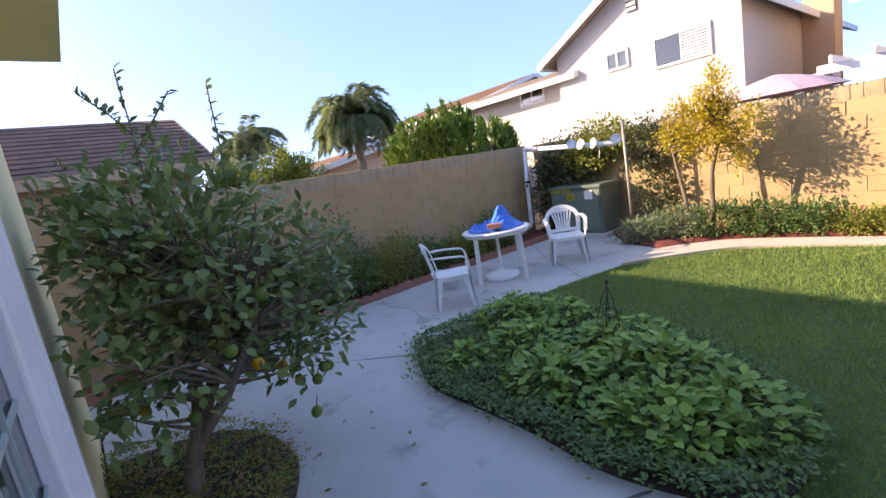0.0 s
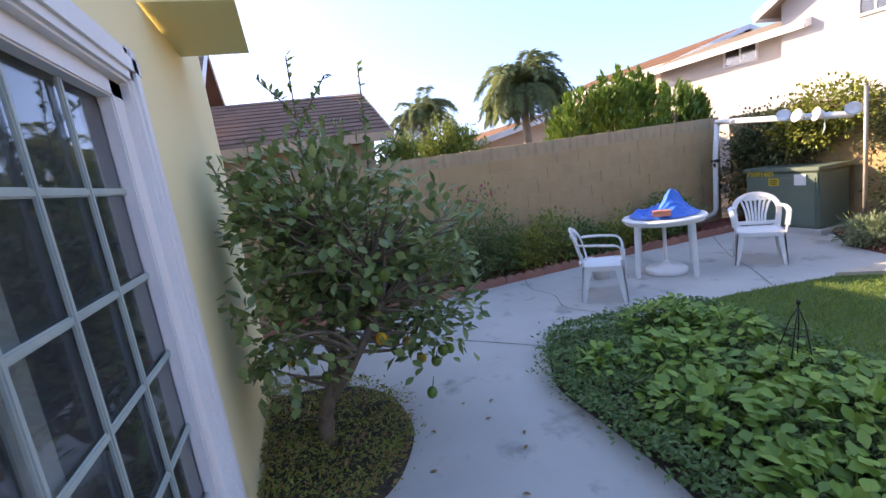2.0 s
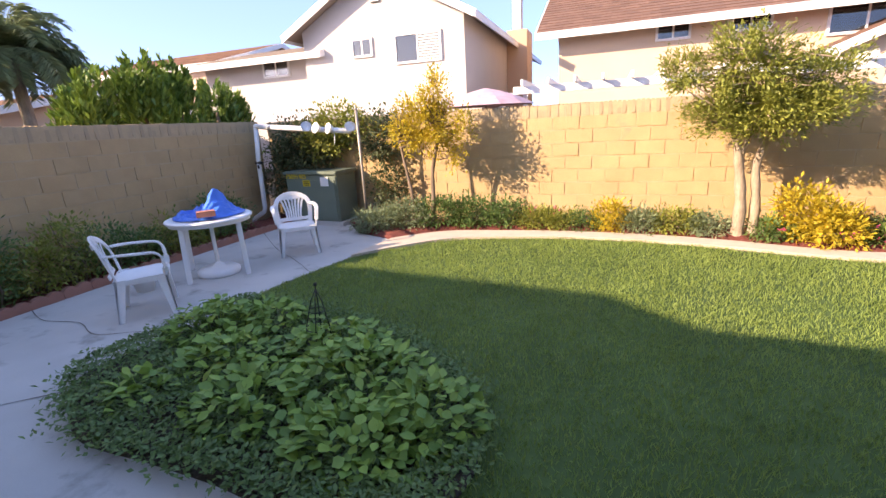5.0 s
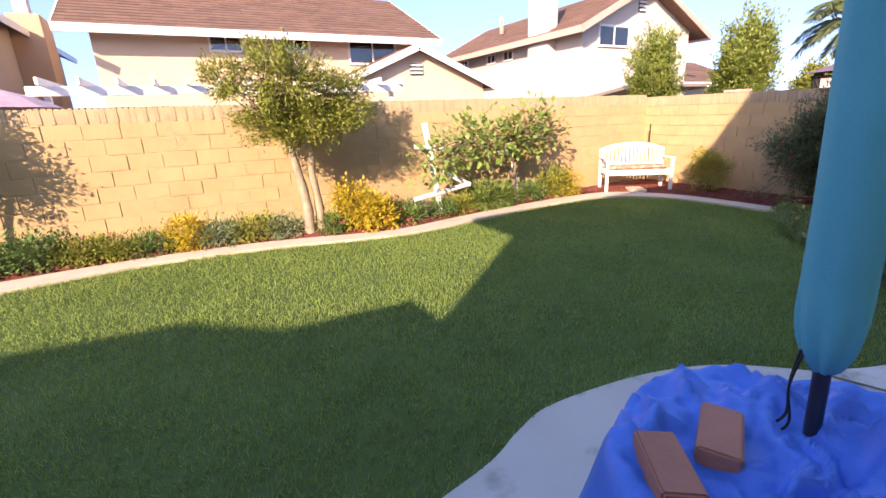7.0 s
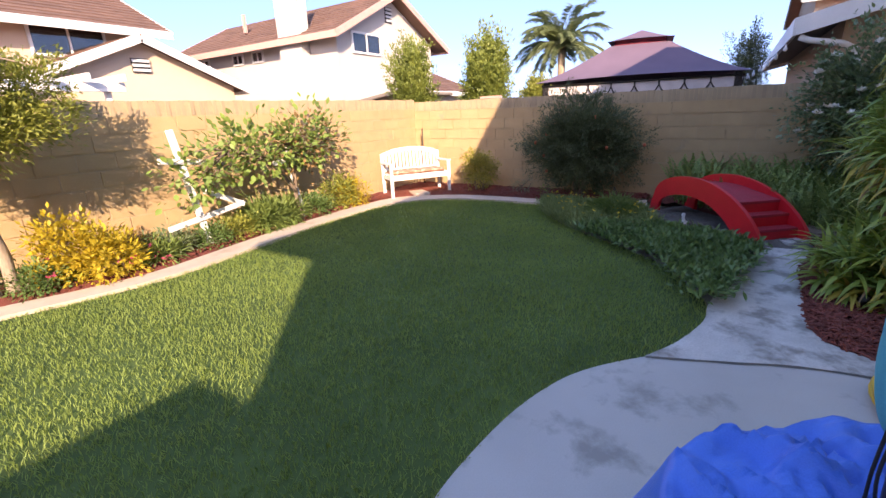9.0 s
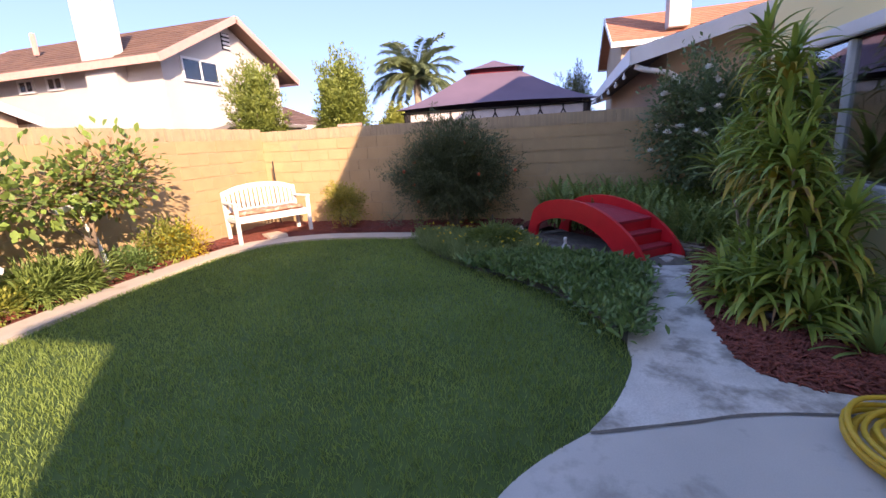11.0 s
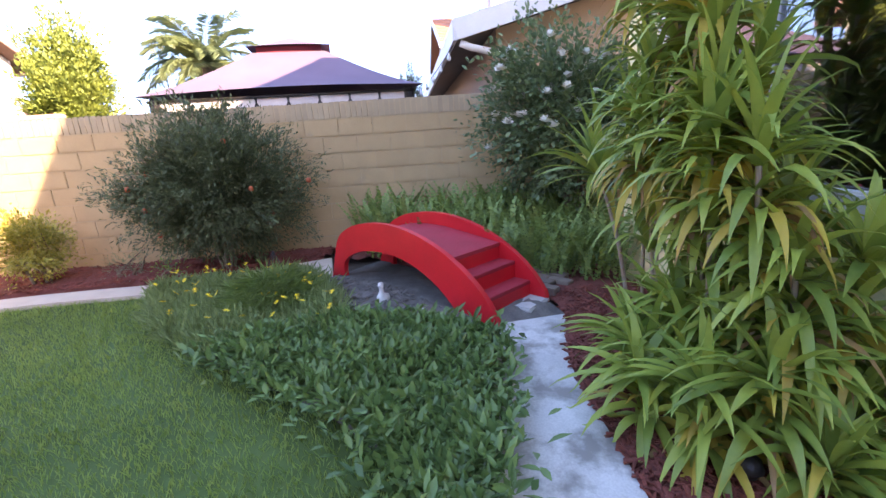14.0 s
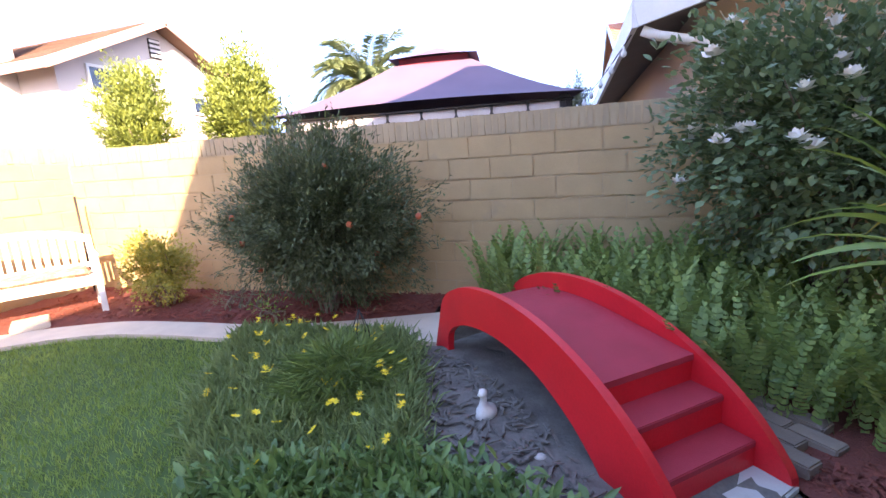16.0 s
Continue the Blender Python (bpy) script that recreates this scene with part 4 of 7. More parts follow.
_dp = tubes("downpipe", [([_i @ Vector(p) for p in ((13.72, 1.03, 2.42), (13.72, 0.9, 2.36), (13.9, 0.5, 2.3), (14.05, 0.32, 2.22), (14.1, 0.25, 2.05), (14.1, 0.25, 0.3))], 0.045)], M["white"], H_D, "white bent gutter downpipe")
H_D2, _i = gable_house("house", "far house with an orange tiled roof", 30, 38, -9.0, -0.5, 5.5, 7.3, M["tan_house"], M["orange_tile"], M["white"], ridge_axis="y", over=0.5)
part("chimney", box((0.9, 0.9, 3.4), _i @ Vector((30.4, -2.95, 7.6)), 0.02), M["white_house"], H_D2)

H_W, _i = gable_house("house", "tan stucco bungalow with a brown shingle roof", -15.5, -9.0, -9, 3.0, 3.0, 4.5, M["tan_house"], M["brown_roof"], M["tan_house"], ridge_axis="y", over=0.5)
H_W2, _i = gable_house("house", "peach bungalow seen behind the palms", -24, -14, 8, 18, 2.4, 3.4, M["pink_house"], M["brown_roof"], M["white"], ridge_axis="x", over=0.5)
H_W3, _i = gable_house("house", "peach two-storey house with a brown roof", -26, -15, 20, 30, 5.2, 6.6, M["pink_house"], M["brown_roof"], M["white"], ridge_axis="x", over=0.5)
H_W4, _i = gable_house("house", "brown-fascia house corner past the yellow wall", -20, -12.5, -14, -2.0, 5.2, 7.4, M["pink_house"], M["brown_roof"], M["white"], ridge_axis="y", over=0.6)

# white slatted pergola beyond the east wall
PG = thing("pergola", "white wooden pergola slats beyond the block wall", "pergola", Matrix.Translation((6, 14, 0)))
for _x in (-4.2, 3.8):
    part("post", box((0.12, 0.12, 2.4), (_x, 0.0, 1.2), 0.01), M["white"], PG)
part("beam", box((8.6, 0.1, 0.2), (-0.2, -0.2, 2.42), 0.01), M["white"], PG)
for _k in range(13):
    part("slat", box((0.07, 3.2, 0.16), (-4.2 + _k * 0.68, 1.0, 2.6), 0.01), M["white"], PG)
# patio umbrella beyond the wall
PU = thing("patio_umbrella", "pale pink closed-weave patio umbrella beyond the wall", "umbrella", Matrix.Translation((0.9, 13.0, 0)))
mesh_object("canopy", *lathe([(1.3, 2.05), (0.9, 2.25), (0.4, 2.42), (0.05, 2.5)], 12), mat("pale_pink_cloth", (0.62, 0.42, 0.46), rough=0.8), PU)
mesh_object("pole", *lathe([(0.025, -0.06), (0.025, 2.45)], 8), M["steel"], PU)


def gazebo():
    g = thing("gazebo", "plum canvas two-tier gazebo with scrolled frieze", "gazebo", Matrix.Translation((16.0, 3.64, -0.06)) @ Matrix.Rotation(radians(8), 4, "Z"))
    r, e, t = 1.88, 2.10, 2.82
    def skirt(name, r0, z0, r1, z1, sag, material):
        V, F = [], []
        n, m = 10, 6
        cs = [(-1, -1), (1, -1), (1, 1), (-1, 1)]
        for s in range(4):
            a, b = cs[s], cs[(s + 1) % 4]
            o = len(V)
            for j in range(m + 1):
                f = j / m
                rr = r0 + (r1 - r0) * f
                z = z0 + (z1 - z0) * (f ** 1.25)
                for i in range(n + 1):
                    u = i / n
                    x, y = a[0] + (b[0] - a[0]) * u, a[1] + (b[1] - a[1]) * u
                    V.append((x * rr, y * rr, z - sag * math.sin(math.pi * u) * (1 - f)))
            for j in range(m):
                for i in range(n):
                    k = o + j * (n + 1) + i
                    F.append((k, k + 1, k + n + 2, k + n + 1))
        return mesh_object(name, V, F, material, g, smooth=True)
    skirt("canopy", r, e, 0.56, t, -0.05, M["purple"])
    skirt("valance", 0.50, t - 0.10, 0.50, t + 0.10, 0, M["burgundy"])
    skirt("top_canopy", 0.64, t + 0.08, 0.02, t + 0.32, -0.02, M["purple"])
    for x in (-1, 1):
        for y in (-1, 1):
            part("post", box((0.12, 0.12, e), (x * (r - 0.2), y * (r - 0.2), e / 2), 0.01), M["dark_metal"], g)
    cloth = mat("pale_curtain", (0.66, 0.60, 0.58), (0.56, 0.50, 0.49), rough=0.9)
    for s in range(4):
        rot = Matrix.Rotation(s * math.pi / 2, 3, "Z")
        runs = []
        for z in (e - 0.06, e - 0.34):
            runs.append(([rot @ Vector((-(r - 0.12), -(r - 0.12), z)), rot @ Vector((r - 0.12, -(r - 0.12), z))], 0.018))
        for k in range(8):
            x = -(r - 0.2) + (k + 0.5) * (2 * r - 0.4) / 8
            runs.append(([rot @ Vector((x + 0.22 * math.cos(a), -(r - 0.12), e - 0.06 - 0.26 * abs(math.sin(a)))) for a in np.linspace(0, math.pi, 10)], 0.012))
        tubes("frieze", runs, M["dark_metal"], g)
        part("curtain", box((2 * r - 0.32, 0.02, 0.75), rot @ Vector((0, -(r - 0.16), e - 0.44)), 0, rot), cloth, g)


gazebo()
SL = thing("string_lights", "sagging string of small lamps beyond the block wall", "string lights")
_sp = [Vector((17.2, 1.8, 2.05)).lerp(Vector((13.75, 1.12, 2.4)), k / 16) - Vector((0, 0, 0.12 * math.sin(math.pi * k / 16))) for k in range(17)]
tubes("cable", [(_sp, 0.006)], M["dark_metal"], SL, sides=5)
for _p in _sp[1:16:2]:
    mesh_object("bulb", *lathe([(0.012, 0.0), (0.014, -0.03), (0.03, -0.06), (0.026, -0.09), (0.008, -0.105)], 10, (_p.x, _p.y, _p.z)), M["plastic"], SL, smooth=True)


# ---- garden furniture ----
def monobloc_chair():
    ch = thing("armchair", "white moulded plastic armchair with slatted back on the patio", "chair", group="white plastic patio chairs")
    W, D, S = 0.25, 0.23, 0.42
    # seat: dished sheet with a rolled rim
    V, F = [], []
    n = 10
    for layer in (0, 1):
        for i in range(n + 1):
            for j in range(n + 1):
                x, y = -D + 2 * D * i / n, (-W + 2 * W * j / n) * (1 - 0.10 * (1 - i / n))
                z = S - 0.035 * (1 - (y / W) ** 2) * (1 - abs(x / D) ** 3) - 0.02 * (i / n) ** 6 - layer * 0.012 - 0.02 * (1 - i / n)
                V.append((x, y, z))
    k = (n + 1) ** 2
    for i in range(n):
        for j in range(n):
            a = i * (n + 1) + j
            F += [(a, a + n + 1, a + n + 2, a + 1), (k + a, k + a + 1, k + a + n + 2, k + a + n + 1)]
    rim = [i * (n + 1) for i in range(n + 1)] + [n * (n + 1) + j for j in range(1, n + 1)] + [i * (n + 1) + n for i in range(n - 1, -1, -1)] + [j for j in range(n - 1, 0, -1)]
    F += [(rim[i], rim[(i + 1) % len(rim)], k + rim[(i + 1) % len(rim)], k + rim[i]) for i in range(len(rim))]
    mesh_object("seat", V, F, M["plastic"], ch, smooth=True)
    ap = bmesh.new()
    box((0.02, 2 * W * 0.92, 0.05), (D - 0.005, 0, S - 0.045), 0.006, None, ap)
    for s in (-1, 1):
        box((2 * D * 0.94, 0.015, 0.045), (0, s * (W - 0.02), S - 0.045), 0.005, None, ap)
    part("apron", ap, M["plastic"], ch)
    # back: broad arched band and fanned slats
    def back(u, z):
        lean = -D - 0.01 - (z - S) * 0.26
        return Vector((lean + 0.06 * (u / 0.26) ** 2, u, z))

    def band(name, pts, wide, thick, up):
        b = bmesh.new()
        for p, q in zip(pts, pts[1:]):
            p, q = Vector(p), Vector(q)
            bar(p, q + (q - p) * 0.2, wide, thick, thick * 0.3, b, up=up)
        return part(name, b, M["plastic"], ch)
    arch = [back(-0.215, S - 0.03), back(-0.235, 0.55), back(-0.235, 0.65), back(-0.19, 0.735), back(-0.1, 0.785), back(0, 0.80), back(0.1, 0.785), back(0.19, 0.735), back(0.235, 0.65), back(0.235, 0.55), back(0.215, S - 0.03)]
    band("back_frame", spline(arch, 4), 0.062, 0.016, (1, 0, 0.26))
    part("back_crest", box((0.013, 0.30, 0.055), back(0, 0.745), 0.005, Matrix.Rotation(-0.25, 3, "Y")), M["plastic"], ch)
    part("back_base", box((0.013, 0.40, 0.05), back(0, S + 0.02), 0.005, Matrix.Rotation(-0.25, 3, "Y")), M["plastic"], ch)
    for i in range(7):
        u = (i - 3) / 3
        band("slat", [back(u * 0.095, S + 0.03), back(u * 0.10, 0.54), back(u * 0.13, 0.66), back(u * 0.165, 0.75)], 0.026, 0.009, (1, 0, 0.26))
    for s in (-1, 1):
        arm = [back(s * 0.245, 0.66) + Vector((0.01, 0, 0)), Vector((-0.12, s * 0.285, 0.66)), Vector((0.05, s * 0.29, 0.65)), Vector((0.16, s * 0.285, 0.635)), Vector((0.205, s * 0.275, 0.58)), Vector((0.215, s * 0.262, 0.48)), Vector((0.215, s * 0.25, 0.40))]
        band("armrest", spline(arm, 4), 0.056, 0.02, (0.3, 0, 1))
        for x, tx in ((1, 0.24), (-1, -0.245)):
            b = bmesh.new()
            top, foot = Vector((x * (D - 0.025), s * (W - 0.02), S - 0.01)), Vector((tx, s * 0.265, 0.0))
            # moulded angle leg: two flanges that taper to the foot
            for fx, fy in ((0.048, 0.011), (0.011, 0.042)):
                lay = []
                for c, k in ((top, 1.0), (foot, 0.5)):
                    ox, oy = (-x * (fx - 0.011) * k, -s * (fy - 0.011) * k)
                    lay += [b.verts.new((c.x + ox + ax * fx * k, c.y + oy + ay * fy * k, c.z)) for ax, ay in ((-1, -1), (1, -1), (1, 1), (-1, 1))]
                for q in ((0, 1, 2, 3), (7, 6, 5, 4), (0, 4, 5, 1), (1, 5, 6, 2), (2, 6, 7, 3), (3, 7, 4, 0)):
                    b.faces.new([lay[i] for i in q])
            bmesh.ops.recalc_face_normals(b, faces=b.faces[:])
            part("leg", b, M["plastic"], ch)
    return ch


CH1 = monobloc_chair()
CH1.matrix_world = pose(-0.33, 3.73, 0.0, 0, 0, 50)
copy_thing(CH1, pose(-0.12, 5.91, 0.0, 0, 0, -48))


def round_table(at, r, turn, label, cloth_over=False):
    t = thing("round_table", label, "table", pose(*at, 0, 0, turn))
    mesh_object("tabletop", *lathe([(r - 0.02, 0.695), (r, 0.70), (r + 0.004, 0.715), (r - 0.01, 0.73), (r - 0.06, 0.725), (0.03, 0.72)], 40), M["plastic"], t, smooth=True)
    mesh_object("rim", *lathe([(r - 0.04, 0.66), (r - 0.03, 0.66), (r - 0.02, 0.70), (r - 0.045, 0.70)], 40), M["plastic"], t)
    for sx in (-1, 1):
        for sy in (-1, 1):
            b = bmesh.new()
            bar((sx * (r * 0.62), sy * (r * 0.62), 0.70), (sx * (r * 0.66), sy * (r * 0.66), 0.0), 0.06, 0.045, 0.01, b)
            part("leg", b, M["plastic"], t)
    return t


round_table((-0.58, 4.88, 0.0), 0.49, 45.7, "white round plastic table under a crumpled blue tarp")
UB = thing("parasol_stand", "white round umbrella base with a pole under the table", "umbrella base", Matrix.Translation((-0.55, 4.85, 0)))
mesh_object("base", *lathe([(0.24, 0.0), (0.25, 0.02), (0.25, 0.06), (0.22, 0.085), (0.08, 0.10), (0.045, 0.14), (0.03, 0.16)], 32), M["plastic"], UB, smooth=True)
mesh_object("pole", *lathe([(0.024, 0.1), (0.024, 0.693)], 12), M["plastic"], UB)


def tarp(name, at, r, label, height, peak, seed, drop=0.06, turn=0.0, flat=()):
    """A crumpled tarp lying on a table: folds, a raised heap and an uneven hem."""
    V, F = [], []
    nr, na = 40, 120
    for i in range(nr + 1):
        for k in range(na):
            a = 2 * math.pi * k / na
            edge = 1 + 0.10 * noise.noise(Vector((math.cos(a) * 1.5, math.sin(a) * 1.5, seed)))
            rr = r * edge * i / nr
            x, y = rr * math.cos(a), rr * math.sin(a)
            f = i / nr
            w1, w2 = noise.noise(Vector((x * 3, y * 3, seed + 7))), noise.noise(Vector((x * 3, y * 3, seed + 17)))
            folds = 0.105 * (1 - abs(noise.noise(Vector((x * 4 + w1, y * 4 + w2, seed)))) * 2.6) ** 3 * 0.55 + 0.045 * (1 - abs(noise.noise(Vector((x * 9 + 2 * w2, y * 9 + w1, seed + 3)))) * 2) ** 3 + 0.016 * noise.noise(Vector((x * 22, y * 22, seed)))
            folds = max(folds, -0.004) * min(1, 3 * (1 - f)) + 0.012
            for fx, fy in flat:
                folds = 0.008 + (folds - 0.008) * (1 - math.exp(-((x - fx) ** 2 + (y - fy) ** 2) / 0.012))
            z = height + folds + peak[2] * math.exp(-(((x - peak[0]) / peak[3]) ** 2 + ((y - peak[1]) / peak[4]) ** 2))
            over = max(0.0, f - 0.86) / 0.14
            z = z * (1 - over) + (height - drop * (1 + 0.4 * math.sin(a * 5 + seed))) * over if over else z
            V.append((x * (1 + 0.02 * over), y * (1 + 0.02 * over), z))
    for i in range(nr):
        for k in range(na):
            F.append((i * na + k, i * na + (k + 1) % na, (i + 1) * na + (k + 1) % na, (i + 1) * na + k))
    ob = mesh_object(name, V, F, M["tarp"], None, smooth=True)
    ob.matrix_world = pose(*at, 0, 0, turn)
    mod = ob.modifiers.new("thickness", "SOLIDIFY")
    mod.thickness = 0.003
    return tagged(ob, label, "tarp")


tarp("tarp", (-0.66, 4.95, 0.0), 0.41, "crumpled blue plastic tarp heaped on the white table", 0.735, (0.14, 0.02, 0.21, 0.13, 0.16), 1.3, drop=0.0)
_b = box((0.2, 0.1, 0.065), (0, 0, 0.0325), 0.006)
_br = tagged(part("brick", _b, M["brick"]), "red clay brick weighing down the tarp", "brick", group="bricks on the tarps")
_br.matrix_world = pose(-0.38, 4.66, 0.775, 3, 0, 48)

BT = round_table((5.52, 1.27, 0.0), 0.44, 10, "white round plastic table beneath a blue tarp with bricks")
tarp("tarp", (5.52, 1.27, 0.0), 0.535, "wrinkled blue plastic tarp draped over the round table", 0.735, (0.15, -0.10, 0.15, 0.065, 0.075), 4.1, drop=0.27, flat=((-0.07, 0.17), (-0.28, 0.17)))
for _x, _y, _a, _z in ((5.43, 1.45, 29, 0.742), (5.22, 1.45, 56, 0.742)):
    copy_thing(_br, pose(_x, _y, _z, 2, -2, _a))


def closed_umbrella():
    u = thing("umbrella", "closed patio umbrella in a teal canvas cover", "umbrella", Matrix.Translation((5.68, 1.325, 0)) @ Matrix.Rotation(radians(2.0), 4, Vector((-0.74, -0.67, 0))))
    mesh_object("pole", *lathe([(0.019, 0.02), (0.019, 2.6)], 14), mat("bronze_pole", (0.13, 0.10, 0.085), rough=0.4, metal=0.7), u, smooth=True)
    mesh_object("base", *lathe([(0.22, 0.0), (0.22, 0.05), (0.05, 0.09), (0.03, 0.2)], 24), M["dark_metal"], u, smooth=True)
    V, F = [], []
    prof = [(0.022, 0.95), (0.036, 0.97), (0.052, 1.01), (0.064, 1.06), (0.07, 1.13), (0.07, 1.25), (0.068, 1.5), (0.07, 1.8), (0.072, 2.05), (0.066, 2.3), (0.05, 2.5), (0.02, 2.6)]
    n = 48
    sp = spline(prof, 5)
    for r, z in sp:
        for k in range(n):
            a = 2 * math.pi * k / n
            gather = max(0, 1 - (z - 0.95) / 0.22)
            w = 1 + (0.025 + 0.16 * gather) * math.sin(a * 7 + 1.2) + 0.05 * noise.noise(Vector((math.cos(a) * 2, math.sin(a) * 2, z * 3)))
            V.append((r * w * math.cos(a), r * w * math.sin(a), z))
    for i in range(len(sp) - 1):
        for k in range(n):
            F.append((i * n + k, i * n + (k + 1) % n, (i + 1) * n + (k + 1) % n, (i + 1) * n + k))
    cover = mesh_object("cover", V, F, M["teal"], u, smooth=True)
    tubes("zip", [([(0.054, -0.05, 1.2), (0.053, -0.049, 1.6), (0.054, -0.05, 2.2)], 0.004)], M["blind"], cover, "pale zip along the cover")
    tubes("cord", [(spline([(-0.035, 0.03, 1.0), (-0.05, 0.045, 0.9), (-0.045, 0.035, 0.8), (-0.06, 0.05, 0.765), (-0.08, 0.06, 0.775)], 5), 0.0035), (spline([(-0.03, 0.04, 1.0), (-0.037, 0.05, 0.9), (-0.03, 0.05, 0.81), (-0.05, 0.07, 0.77)], 5), 0.0035)], M["black"], u, "black drawcord")


closed_umbrella()


def garden_bench():
    b = thing("garden_bench", "white painted slatted wooden bench against the block wall", "bench", pose(11.92, 6.93, 0.03, 0, 0, -122.7))
    L, D = 0.6, 0.24
    for s in (-1, 1):
        q = bmesh.new(); bar((D, s * L, 0.0), (D, s * L, 0.62), 0.055, 0.055, 0.005, q); part("front_leg", q, M["white"], b)
        q = bmesh.new(); bar((-D, s * L, 0.0), (-D - 0.06, s * L, 0.80), 0.055, 0.055, 0.005, q); part("back_leg", q, M["white"], b)
        q = bmesh.new(); bar((D + 0.05, s * L, 0.635), (-D - 0.04, s * L, 0.625), 0.065, 0.03, 0.005, q); part("armrest", q, M["white"], b)
        q = bmesh.new(); bar((D, s * L, 0.36), (-D, s * L, 0.36), 0.03, 0.06, 0.004, q); part("side_rail", q, M["white"], b)
    for i in range(5):
        part("seat_slat", box((0.075, 2 * L, 0.022), (D - 0.02 - i * 0.1, 0, 0.41), 0.004), M["white"], b)
    part("apron", box((0.025, 2 * L - 0.06, 0.075), (D, 0, 0.36), 0.004), M["white"], b)
    q = bmesh.new()
    cr = spline([(-D - 0.055, -L, 0.76), (-D - 0.06, -0.35, 0.84), (-D - 0.062, 0, 0.87), (-D - 0.06, 0.35, 0.84), (-D - 0.055, L, 0.76)], 6)
    for p, r in zip(cr, cr[1:]):
        bar(p, Vector(r) + (Vector(r) - Vector(p)) * 0.05, 0.03, 0.075, 0.003, q)
    part("crest_rail", q, M["white"], b)
    part("lower_rail", box((0.028, 2 * L - 0.05, 0.05), (-D - 0.02, 0, 0.48), 0.004), M["white"], b)
    for i in range(15):
        y = -L + 0.08 + i * (2 * L - 0.16) / 14
        q = bmesh.new()
        bar((-D - 0.02, y, 0.48), (-D - 0.057, y, 0.80 + 0.05 * (1 - (y / L) ** 2)), 0.045, 0.014, 0.002, q, up=(1, 0, 0))
        part("back_slat", q, M["white"], b)
    c = thing("cushion", "faded floral seat cushion on the white bench", "cushion", b.matrix_world @ Matrix.Translation((-0.01, 0, 0.425)))
    cb = box((0.42, 2 * L - 0.1, 0.06), (0, 0, 0.03), 0.025)
    bmesh.ops.subdivide_edges(cb, edges=[e for e in cb.edges if e.calc_length() > 0.3], cuts=10, use_grid_fill=True)
    for v in cb.verts:
        v.co.z += 0.012 * noise.noise(v.co * 7)
    part("pad", cb, M["cushion"], c, smooth=True)
    s = tagged(part("stone_slab", box((0.4, 0.3, 0.06), (0, 0, 0.03), 0.01), M["kerb"]), "flat pale stone slab under the bench", "slab")
    s.matrix_world = b.matrix_world @ Matrix.Translation((0.1, 0, -0.01))


garden_bench()


